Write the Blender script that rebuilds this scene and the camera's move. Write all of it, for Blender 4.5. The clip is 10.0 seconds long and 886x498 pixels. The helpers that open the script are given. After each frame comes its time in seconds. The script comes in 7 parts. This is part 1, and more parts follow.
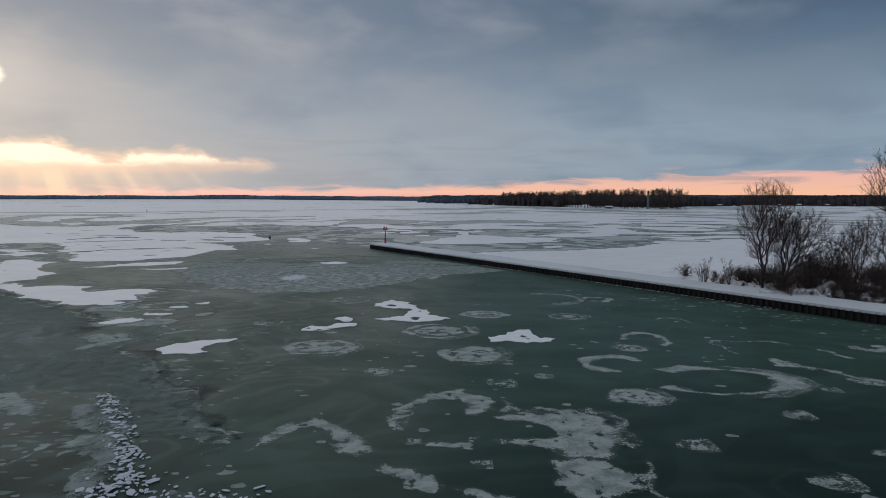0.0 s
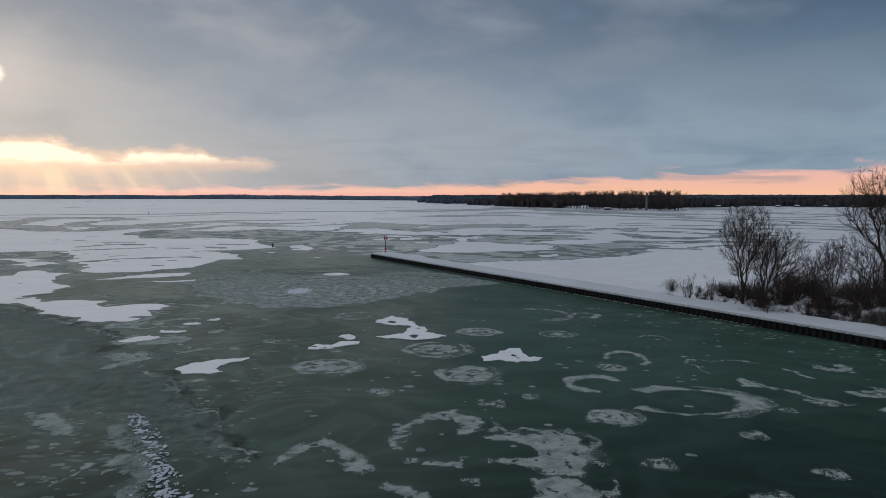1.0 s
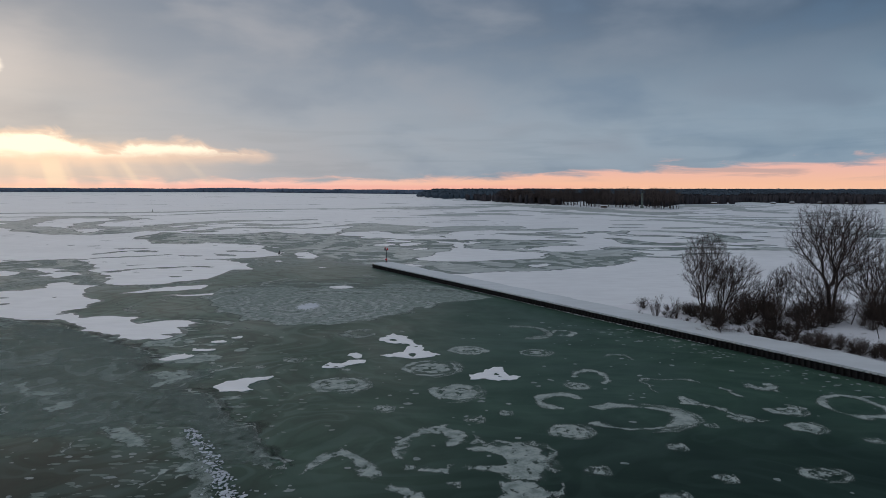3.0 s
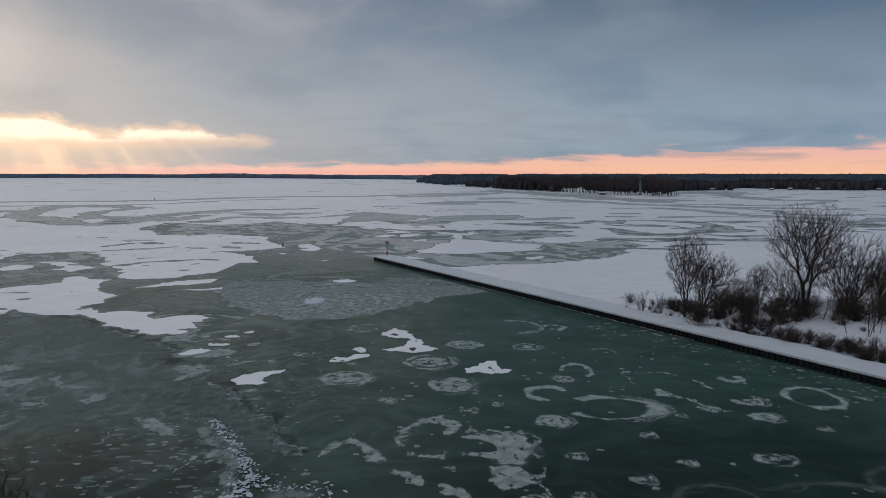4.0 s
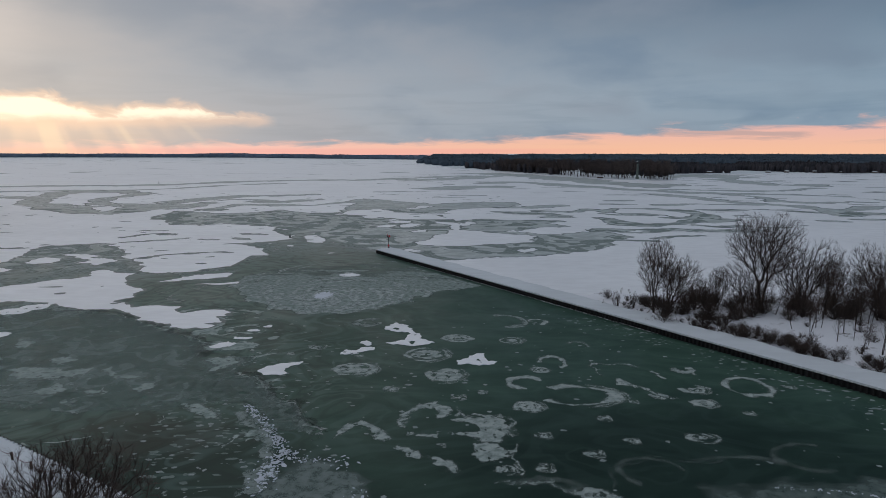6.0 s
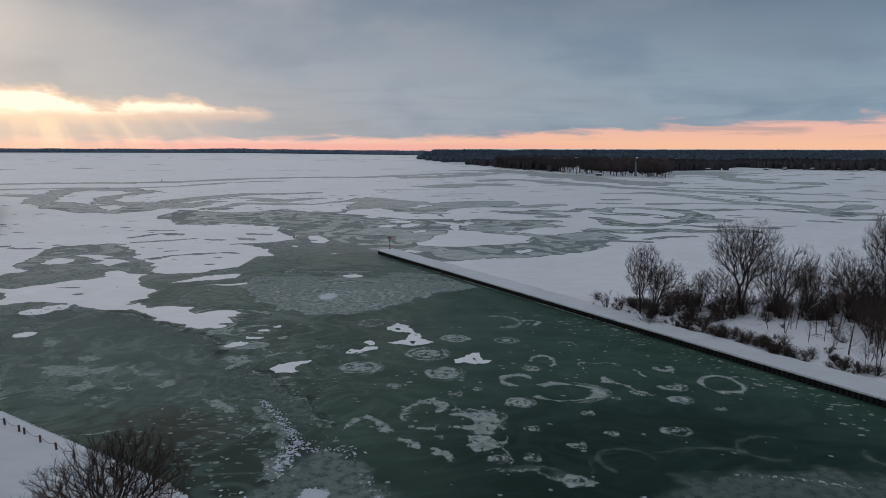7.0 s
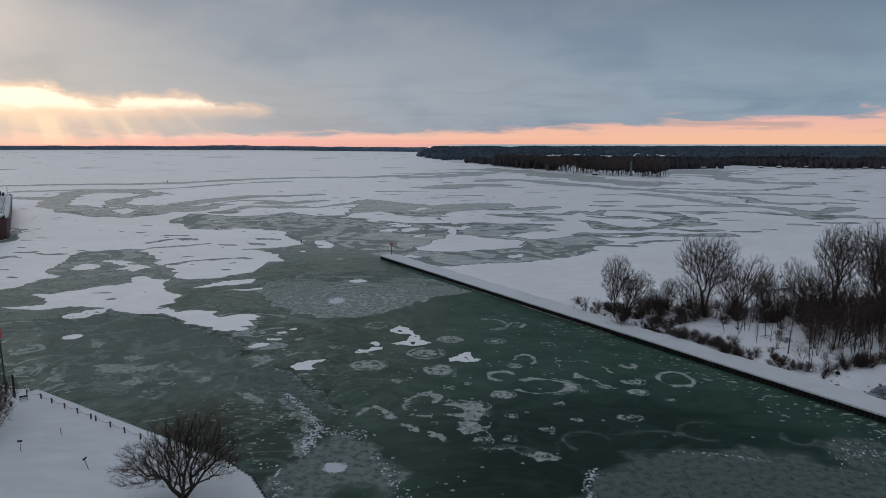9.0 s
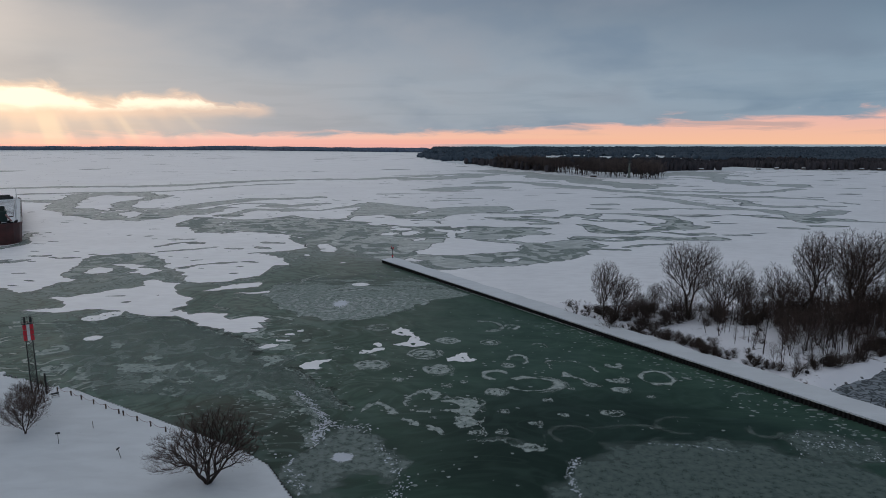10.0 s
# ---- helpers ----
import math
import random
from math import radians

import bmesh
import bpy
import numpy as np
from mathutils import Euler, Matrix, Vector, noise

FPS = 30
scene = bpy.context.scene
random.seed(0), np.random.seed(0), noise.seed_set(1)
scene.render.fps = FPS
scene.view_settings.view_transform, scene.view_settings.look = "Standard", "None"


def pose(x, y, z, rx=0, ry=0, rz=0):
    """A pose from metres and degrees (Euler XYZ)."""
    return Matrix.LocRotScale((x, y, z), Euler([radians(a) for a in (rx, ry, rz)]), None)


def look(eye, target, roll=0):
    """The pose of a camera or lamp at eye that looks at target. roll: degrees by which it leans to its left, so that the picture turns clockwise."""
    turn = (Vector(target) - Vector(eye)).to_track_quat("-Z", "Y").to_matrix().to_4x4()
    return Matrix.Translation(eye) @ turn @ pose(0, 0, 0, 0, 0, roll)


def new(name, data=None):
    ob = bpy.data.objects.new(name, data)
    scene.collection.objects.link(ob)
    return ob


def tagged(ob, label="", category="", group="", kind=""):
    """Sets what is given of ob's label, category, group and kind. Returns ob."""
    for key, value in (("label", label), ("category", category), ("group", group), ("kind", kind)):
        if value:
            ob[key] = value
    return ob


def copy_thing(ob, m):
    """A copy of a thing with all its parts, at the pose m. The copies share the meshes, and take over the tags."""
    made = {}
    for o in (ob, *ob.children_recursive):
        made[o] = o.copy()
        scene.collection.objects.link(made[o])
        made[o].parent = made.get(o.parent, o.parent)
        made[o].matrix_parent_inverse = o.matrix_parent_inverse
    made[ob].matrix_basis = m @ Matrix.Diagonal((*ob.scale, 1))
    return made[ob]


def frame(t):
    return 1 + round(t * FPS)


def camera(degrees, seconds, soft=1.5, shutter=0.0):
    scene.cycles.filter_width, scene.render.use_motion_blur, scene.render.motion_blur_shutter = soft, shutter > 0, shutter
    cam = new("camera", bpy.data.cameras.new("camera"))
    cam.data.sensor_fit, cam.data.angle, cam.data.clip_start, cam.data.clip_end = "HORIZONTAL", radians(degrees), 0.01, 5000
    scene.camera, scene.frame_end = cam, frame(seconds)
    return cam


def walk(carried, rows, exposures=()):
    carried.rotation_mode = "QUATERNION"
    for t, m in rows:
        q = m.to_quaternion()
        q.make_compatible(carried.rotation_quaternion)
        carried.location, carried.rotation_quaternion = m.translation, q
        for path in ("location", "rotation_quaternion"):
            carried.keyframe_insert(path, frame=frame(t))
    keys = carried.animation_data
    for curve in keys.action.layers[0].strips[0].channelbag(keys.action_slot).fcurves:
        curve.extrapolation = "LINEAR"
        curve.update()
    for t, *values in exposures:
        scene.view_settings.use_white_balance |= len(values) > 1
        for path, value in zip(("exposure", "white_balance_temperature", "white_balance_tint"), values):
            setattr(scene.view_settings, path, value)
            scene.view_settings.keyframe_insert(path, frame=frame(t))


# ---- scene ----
cam = camera(71.0, 10.0, soft=0.5)
PATH = [
    (0, (0.135, -0.688, 17.12), (0.133, 1.305, 16.958), -0.0),
    (0.5, (0.41, -3.75, 19.187), (0.408, -1.757, 19.019), -0.0),
    (1, (0.609, -6.568, 21.15), (0.607, -4.575, 20.985), 0.0),
    (1.5, (0.84, -9.647, 23.177), (0.84, -7.654, 23.01), -0.0),
    (2, (0.873, -13.359, 25.133), (0.876, -11.366, 24.963), 0.0),
    (2.5, (1.194, -17.227, 27.141), (1.194, -15.235, 26.967), 0.1),
    (4, (1.839, -28.979, 33.186), (1.84, -26.993, 32.949), -0.0),
    (4.5, (2.13, -33.005, 35.168), (2.129, -31.021, 34.91), -0.0),
    (5, (2.388, -37.017, 37.092), (2.387, -35.036, 36.819), -0.0),
    (5.5, (2.655, -40.996, 39.099), (2.655, -39.017, 38.809), -0.0),
    (7, (3.197, -54.167, 45.115), (3.197, -52.192, 44.796), 0.1),
    (7.5, (3.458, -58.947, 46.999), (3.457, -56.974, 46.675), 0.0),
    (8, (3.791, -64.023, 48.905), (3.79, -62.051, 48.576), 0.0),
    (8.5, (4.052, -69.11, 50.959), (4.051, -67.138, 50.627), -0.0),
    (9, (4.234, -74.275, 53.007), (4.234, -72.303, 52.674), -0.0),
    (9.5, (4.555, -79.54, 55.054), (4.556, -77.569, 54.719), -0.1),
    (10, (4.792, -84.788, 56.769), (4.791, -82.816, 56.436), -0.0),
]
walk(cam, [(t, look(eye, target, roll)) for t, eye, target, roll in PATH])


# ---- node helpers ----
def lin(r, g, b):
    """Linear colour from 8-bit display values."""
    return tuple(((c / 255) / 12.92 if c <= 10 else ((c / 255 + 0.055) / 1.055) ** 2.4) for c in (r, g, b)) + (1.0,)


class Nodes:
    """A node tree with short calls for maths, noise and mixing."""

    def __init__(self, tree):
        self.tree = tree

    def add(self, kind, **values):
        n = self.tree.nodes.new(kind)
        for key, value in values.items():
            n.inputs[key.replace("_", " ")].default_value = value
        return n

    def put(self, socket, value):
        if isinstance(value, bpy.types.NodeSocket):
            self.tree.links.new(value, socket)
        else:
            socket.default_value = value

    def m(self, op, a, b=0.0, c=0.0, clamp=False):
        n = self.tree.nodes.new("ShaderNodeMath")
        n.operation, n.use_clamp = op, clamp
        for i, v in enumerate((a, b, c)):
            self.put(n.inputs[i], v)
        return n.outputs[0]

    def ramp(self, x, lo, hi, a=0.0, b=1.0):
        n = self.tree.nodes.new("ShaderNodeMapRange")
        n.interpolation_type = "SMOOTHSTEP"
        for i, v in enumerate((x, lo, hi, a, b)):
            self.put(n.inputs[i], v)
        return n.outputs[0]

    def mix(self, f, a, b, kind="MIX"):
        n = self.tree.nodes.new("ShaderNodeMix")
        n.data_type, n.blend_type = "RGBA", kind
        self.put(n.inputs[0], f), self.put(n.inputs[6], a), self.put(n.inputs[7], b)
        return n.outputs[2]

    def noise(self, vec, scale, detail=4.0, rough=0.55, distort=0.0):
        n = self.tree.nodes.new("ShaderNodeTexNoise")
        self.put(n.inputs["Vector"], vec)
        n.inputs["Scale"].default_value, n.inputs["Detail"].default_value = scale, detail
        n.inputs["Roughness"].default_value, n.inputs["Distortion"].default_value = rough, distort
        return n.outputs[0]

    def vec(self, x, y, z=0.0):
        n = self.tree.nodes.new("ShaderNodeCombineXYZ")
        for i, v in enumerate((x, y, z)):
            self.put(n.inputs[i], v)
        return n.outputs[0]

    def scaled(self, v, x, y, z):
        n = self.tree.nodes.new("ShaderNodeMapping")
        self.put(n.inputs["Vector"], v)
        n.inputs["Scale"].default_value = (x, y, z)
        return n.outputs[0]

    def bump(self, height, strength, distance):
        n = self.tree.nodes.new("ShaderNodeBump")
        n.inputs["Strength"].default_value, n.inputs["Distance"].default_value = strength, distance
        self.put(n.inputs["Height"], height)
        return n.outputs[0]


# ---- sky and sun ----
SUN_AZ, SUN_EL = radians(-36.0), radians(9.5)
world = bpy.data.worlds.new("winter_evening_sky")
scene.world = world
world.use_nodes = True
k = Nodes(world.node_tree)
coord = k.add("ShaderNodeTexCoord").outputs["Generated"]
sep = k.add("ShaderNodeSeparateXYZ")
k.put(sep.inputs[0], coord)
az = k.m("MULTIPLY", k.m("ARCTAN2", sep.outputs[0], sep.outputs[1]), 57.2958)
el = k.m("MULTIPLY", k.m("ARCSINE", sep.outputs[2]), 57.2958)
cloud_at = k.vec(k.m("MULTIPLY", az, 0.03), k.m("MULTIPLY", el, 0.075))
big = k.noise(cloud_at, 2.5, 5.0, 0.48, 0.15)
wisp = k.noise(k.vec(k.m("MULTIPLY", az, 0.03), k.m("MULTIPLY", el, 0.30)), 3.0, 5.0, 0.55, 0.6)
edge = k.noise(k.vec(k.m("MULTIPLY", az, 0.07), k.m("MULTIPLY", el, 0.4)), 3.4, 5.0, 0.58, 0.5)
jitter = k.m("SUBTRACT", edge, 0.5)
side = k.ramp(az, -26.0, 44.0)
# cloud deck: warm grey towards the sun, slate blue away from it, lighter overhead
deck_low = k.mix(side, lin(164, 171, 181), lin(140, 161, 179))
deck_high = k.mix(side, lin(117, 132, 151), lin(66, 88, 113))
deck = k.mix(k.ramp(el, 4.0, 17.0), deck_low, deck_high)
deck = k.mix(k.ramp(big, 0.42, 0.70, 0.0, 0.65), deck, k.mix(side, lin(172, 173, 179), lin(112, 131, 152)))
deck = k.mix(k.ramp(big, 0.50, 0.30, 0.0, 0.5), deck, k.mix(side, lin(128, 142, 160), lin(90, 119, 148)))
deck = k.mix(k.m("MULTIPLY", k.ramp(wisp, 0.56, 0.36, 0.0, 0.2), k.ramp(el, 9.0, 3.0)), deck, k.mix(side, lin(136, 145, 153), lin(90, 118, 142)))
deck = k.mix(k.ramp(el, 18.0, 75.0), deck, (0.49, 0.515, 0.565, 1))
# the clear strip along the horizon, wider away from the sun
strip_top = k.m("ADD", k.ramp(az, -16.0, 40.0, 0.8, 2.2), k.m("MULTIPLY", jitter, 1.9))
strip = k.ramp(k.m("SUBTRACT", el, strip_top), 0.35, -0.35)
strip_col = k.mix(k.ramp(el, 0.2, 2.2), k.mix(k.ramp(az, -25.0, 15.0), lin(250, 200, 190), lin(251, 196, 164)), lin(240, 188, 176))
body = k.mix(strip, deck, strip_col)
# bars of cloud that cross the strip
bars = k.m("MULTIPLY", k.ramp(wisp, 0.47, 0.60), k.ramp(el, 0.6, 1.5))
body = k.mix(k.m("MULTIPLY", k.m("MULTIPLY", bars, strip), 0.65), body, lin(178, 160, 160))
lit = k.m("MULTIPLY", k.ramp(k.m("ABSOLUTE", k.m("SUBTRACT", k.m("SUBTRACT", el, strip_top), 0.55)), 0.32, 0.0), k.ramp(edge, 0.5, 0.66))
body = k.mix(k.m("MULTIPLY", lit, k.ramp(az, 15.0, 26.0, 0.0, 0.8)), body, lin(240, 184, 170))
# warm glow low under the sun, with a few broad beams slanting through it
d_az = k.m("ADD", az, 36.0)
glow = k.m("MULTIPLY", k.ramp(az, -14.0, -34.0), k.ramp(k.m("ABSOLUTE", k.m("SUBTRACT", el, 2.0)), 2.6, 0.4))
body = k.mix(k.m("MULTIPLY", glow, 0.62), body, lin(243, 214, 190))
rays = k.noise(k.vec(k.m("DIVIDE", d_az, k.m("SUBTRACT", 17.0, el)), 0.0), 6.0, 1.0, 0.5)
low_air = k.m("MULTIPLY", k.ramp(el, 3.1, 1.9), k.ramp(az, -18.0, -27.0))
body = k.mix(k.m("MULTIPLY", k.m("MULTIPLY", k.ramp(rays, 0.54, 0.40), low_air), 0.5), body, lin(176, 174, 178))
body = k.mix(k.m("MULTIPLY", k.m("MULTIPLY", k.ramp(rays, 0.55, 0.66), low_air), 0.5), body, lin(250, 226, 196))
# rose line along the very horizon
rose = k.m("MULTIPLY", k.ramp(el, 0.62, 0.25), k.ramp(az, 22.0, 2.0))
body = k.mix(k.m("MULTIPLY", rose, 0.5), body, k.mix(k.ramp(az, -20.0, -34.0), lin(244, 168, 160), lin(246, 196, 172)))


def smooth_span(lo, hi, edge_w):
    """1 between two azimuths, with soft ends."""
    return k.m("MULTIPLY", k.ramp(az, lo - edge_w, lo + edge_w), k.ramp(az, hi + edge_w, hi - edge_w))


# two arched lobes and a thin tail, flat below and bumpy on top
bumps = k.noise(k.vec(k.m("MULTIPLY", az, 0.13), k.m("MULTIPLY", el, 0.3)), 3.0, 4.0, 0.55, 0.6)
rag = k.m("MULTIPLY", k.m("SUBTRACT", bumps, 0.5), 1.7)
lobe_1 = k.m("MULTIPLY", smooth_span(-60.0, -29.6, 3.2), 1.5)
lobe_2 = k.m("MULTIPLY", smooth_span(-26.8, -19.9, 1.4), 1.05)
tail = k.m("MULTIPLY", smooth_span(-30.0, -16.4, 1.6), 0.30)
top = k.m("ADD", k.m("ADD", 2.85, rag), k.m("MAXIMUM", k.m("MAXIMUM", lobe_1, lobe_2), tail))
low = k.m("ADD", k.ramp(az, -36.0, -15.0, 2.35, 2.95), k.m("MULTIPLY", rag, 0.5))
inside = k.m("MINIMUM", k.m("SUBTRACT", top, el), k.m("MULTIPLY", k.m("SUBTRACT", el, low), 0.6))
ends = k.ramp(az, -14.4, -16.2)
warm = k.m("MULTIPLY", k.ramp(inside, -0.55, 0.05), ends)
body = k.mix(k.m("MULTIPLY", warm, 0.55), body, lin(250, 212, 186))
body = k.mix(k.m("MULTIPLY", k.ramp(inside, -0.05, 0.42), ends), body, (1.12, 1.0, 0.80, 1))
disc_d = k.m("SQRT", k.m("ADD", k.m("POWER", d_az, 2.0), k.m("POWER", k.m("SUBTRACT", el, 9.2), 2.0)))
halo_d = k.m("ADD", disc_d, k.m("MULTIPLY", jitter, 2.0))
body = k.mix(k.ramp(halo_d, 6.0, 0.6, 0.0, 0.34), body, lin(214, 206, 204))
body = k.mix(k.ramp(k.m("ADD", disc_d, k.m("MULTIPLY", jitter, 0.8)), 1.35, 0.4), body, (1.5, 1.35, 1.15, 1))
# distant open water and haze below the horizon
body = k.mix(k.ramp(el, 0.0, -0.04), body, k.mix(k.ramp(az, -3.0, 4.0), lin(240, 178, 170), lin(150, 166, 178)))
sky_tex = k.add("ShaderNodeTexSky")
sky_tex.sky_type, sky_tex.sun_disc = "NISHITA", False
sky_tex.sun_elevation, sky_tex.sun_rotation = SUN_EL, SUN_AZ
sky_tex.air_density, sky_tex.dust_density = 1.0, 2.0
bg_sky = k.add("ShaderNodeBackground", Strength=0.05)
k.put(bg_sky.inputs[0], sky_tex.outputs[0])
bg_deck = k.add("ShaderNodeBackground", Strength=1.0)
k.put(bg_deck.inputs[0], body)
both = k.add("ShaderNodeMixShader")
both.inputs[0].default_value = 0.94
k.put(both.inputs[1], bg_sky.outputs[0]), k.put(both.inputs[2], bg_deck.outputs[0])
k.put(world.node_tree.nodes["World Output"].inputs["Surface"], both.outputs[0])

sun = new("sun", bpy.data.lights.new("sun", "SUN"))
sun.data.energy, sun.data.angle, sun.data.color = 0.40, radians(70), (1.0, 0.90, 0.82)
way = Vector((math.sin(SUN_AZ) * math.cos(SUN_EL), math.cos(SUN_AZ) * math.cos(SUN_EL), math.sin(SUN_EL)))
sun.matrix_world = look(way * 300, (0, 0, 0))


# ---- materials ----
def material(name):
    mat = bpy.data.materials.new(name)
    mat.use_nodes = True
    n = Nodes(mat.node_tree)
    n.bsdf = mat.node_tree.nodes["Principled BSDF"]
    n.at = n.add("ShaderNodeNewGeometry").outputs["Position"]
    return mat, n


def rough_surface(name, dark, light, rough, scale, bump=0.0, distance=0.02, metal=0.0, coarse=0.15, spec=0.5):
    """Two-scale mottled surface in world coordinates."""
    mat, n = material(name)
    fine, wide = n.noise(n.at, scale, 5.0, 0.6), n.noise(n.at, scale * coarse, 3.0)
    f = n.m("ADD", n.m("MULTIPLY", fine, 0.6), n.m("MULTIPLY", wide, 0.5))
    n.put(n.bsdf.inputs["Base Color"], n.mix(n.ramp(f, 0.35, 0.75), (*dark, 1), (*light, 1)))
    n.put(n.bsdf.inputs["Roughness"], n.ramp(fine, 0.2, 0.8, rough - 0.1, min(1.0, rough + 0.1)))
    n.bsdf.inputs["Metallic"].default_value = metal
    n.bsdf.inputs["Specular IOR Level"].default_value = spec
    if bump:
        n.put(n.bsdf.inputs["Normal"], n.bump(fine, bump, distance))
    return mat


def make_ice():
    mat, n = material("green_ice")
    cloud = n.noise(n.at, 0.035, 5.0, 0.6, 1.5)
    swirl = n.noise(n.scaled(n.at, 0.05, 0.075, 1), 1.0, 3.0, 0.55, 2.5)
    fine = n.noise(n.at, 0.9, 5.0, 0.6)
    sp = n.add("ShaderNodeSeparateXYZ")
    n.put(sp.inputs[0], n.at)
    # older grey ice out on the lake, thin dark green ice in the channel
    away = n.ramp(n.m("ADD", n.m("ADD", sp.outputs[1], n.ramp(sp.outputs[0], -70.0, -110.0, 0.0, 85.0)), n.m("MULTIPLY", n.m("SUBTRACT", cloud, 0.5), 110.0)), 165.0, 370.0)
    behind = n.ramp(n.m("SUBTRACT", n.m("ADD", n.m("MULTIPLY", sp.outputs[0], 0.8352), n.m("MULTIPLY", sp.outputs[1], 0.55)), 95.2), 0.0, 3.0)
    away = n.m("MAXIMUM", away, behind)
    west = n.ramp(n.m("ADD", sp.outputs[0], n.m("MULTIPLY", n.m("SUBTRACT", cloud, 0.5), 40.0)), -22.0, -75.0)
    green = n.mix(n.ramp(swirl, 0.32, 0.72), (0.034, 0.071, 0.053, 1), (0.052, 0.099, 0.074, 1))
    # darker oval about (36, 26) in the channel
    mx, my = n.m("DIVIDE", n.m("SUBTRACT", sp.outputs[0], 36.0), 46.0), n.m("DIVIDE", n.m("SUBTRACT", sp.outputs[1], 26.0), 34.0)
    last = n.ramp(n.m("ADD", n.m("SQRT", n.m("ADD", n.m("POWER", mx, 2.0), n.m("POWER", my, 2.0))), n.m("MULTIPLY", n.m("SUBTRACT", cloud, 0.5), 0.9)), 1.25, 0.35)
    green = n.mix(last, green, n.mix(n.ramp(swirl, 0.32, 0.72), (0.012, 0.028, 0.021, 1), (0.021, 0.043, 0.033, 1)))
    qx, qy = n.m("DIVIDE", n.m("ADD", sp.outputs[0], 33.0), 30.0), n.m("DIVIDE", n.m("SUBTRACT", sp.outputs[1], 26.0), 20.0)
    by_quay = n.ramp(n.m("ADD", n.m("SQRT", n.m("ADD", n.m("POWER", qx, 2.0), n.m("POWER", qy, 2.0))), n.m("MULTIPLY", n.m("SUBTRACT", cloud, 0.5), 0.9)), 1.15, 0.55)
    # this grey is also paled to carry the grazing reflection of the sky
    grey = n.mix(n.ramp(swirl, 0.38, 0.66), (0.36, 0.395, 0.385, 1), (0.54, 0.575, 0.565, 1))
    shore = n.mix(n.ramp(swirl, 0.38, 0.62), (0.045, 0.096, 0.077, 1), (0.082, 0.150, 0.124, 1))
    col = n.mix(n.m("MULTIPLY", west, 0.75), green, shore)
    col = n.mix(n.m("MULTIPLY", by_quay, 0.8), col, (0.020, 0.040, 0.031, 1))
    col = n.mix(away, col, grey)
    # winding growth bands and dusty frost frozen into the older sheet
    flow = n.noise(n.scaled(n.at, 0.030, 0.040, 1), 1.0, 2.0, 0.45, 2.6)
    lines = n.m("SINE", n.m("MULTIPLY", flow, 36.0))
    old = n.ramp(n.m("ADD", sp.outputs[0], n.m("MULTIPLY", n.m("SUBTRACT", cloud, 0.5), 50.0)), 6.0, -36.0, 0.15, 1.0)
    col = n.mix(n.m("MULTIPLY", old, n.ramp(lines, 0.3, 1.0, 0.0, 0.36)), col, (0.125, 0.195, 0.175, 1))
    col = n.mix(n.m("MULTIPLY", old, n.ramp(lines, -0.6, -1.0, 0.0, 0.5)), col, (0.016, 0.032, 0.027, 1))
    dust = n.m("MULTIPLY", n.ramp(n.noise(n.at, 2.4, 4.0, 0.7), 0.56, 0.66), n.ramp(cloud, 0.42, 0.62, 0.0, 0.6))
    col = n.mix(n.m("MULTIPLY", dust, n.ramp(west, 0.0, 1.0, 0.12, 0.9)), col, (0.16, 0.205, 0.19, 1))
    # silt frozen in near the west bank
    dx, dy = n.m("DIVIDE", n.m("ADD", sp.outputs[0], 44.0), 20.0), n.m("DIVIDE", n.m("SUBTRACT", sp.outputs[1], 40.0), 15.0)
    silt = n.ramp(n.m("ADD", n.m("SQRT", n.m("ADD", n.m("POWER", dx, 2.0), n.m("POWER", dy, 2.0))), n.m("MULTIPLY", cloud, 1.6)), 1.7, 1.0)
    col = n.mix(n.m("MULTIPLY", silt, 0.5), col, (0.040, 0.036, 0.028, 1))
    n.put(n.bsdf.inputs["Base Color"], col)
    n.put(n.bsdf.inputs["Roughness"], n.ramp(cloud, 0.3, 0.7, 0.36, 0.50))
    n.bsdf.inputs["IOR"].default_value = 1.31
    n.bsdf.inputs["Specular IOR Level"].default_value = 0.10
    n.put(n.bsdf.inputs["Normal"], n.bump(n.m("ADD", fine, n.m("MULTIPLY", swirl, 1.0)), 0.03, 0.02))
    return mat


def make_frost(name, thin, dense, opacity, spread=0.55, speck=2.4, bare=0.5):
    """Hoar frost that thins out and breaks into specks at its rim; the ice shows between the crystals."""
    mat, n = material(name)
    a, b, c = n.noise(n.at, 5.5, 4.0, 0.7), n.noise(n.at, 0.7, 4.0, 0.6), n.noise(n.at, 17.0, 2.0, 0.6)
    has = n.add("ShaderNodeAttribute")
    has.attribute_name = "cover"
    rim = n.m("ADD", has.outputs["Fac"], n.m("MULTIPLY", n.m("SUBTRACT", n.m("ADD", n.m("MULTIPLY", a, 0.65), n.m("MULTIPLY", c, 0.35)), 0.5), speck))
    inner = n.ramp(n.m("ADD", n.m("MULTIPLY", a, 0.55), n.m("MULTIPLY", b, 0.5)), 0.40, 0.56, bare, 1.0)
    n.put(n.bsdf.inputs["Alpha"], n.m("MULTIPLY", n.m("MULTIPLY", n.ramp(rim, -spread * 0.6, spread), inner), opacity))
    n.put(n.bsdf.inputs["Base Color"], n.mix(n.ramp(b, 0.35, 0.65), (*thin, 1), (*dense, 1)))
    n.bsdf.inputs["Roughness"].default_value = 0.7
    n.bsdf.inputs["Specular IOR Level"].default_value = 0.2
    return mat


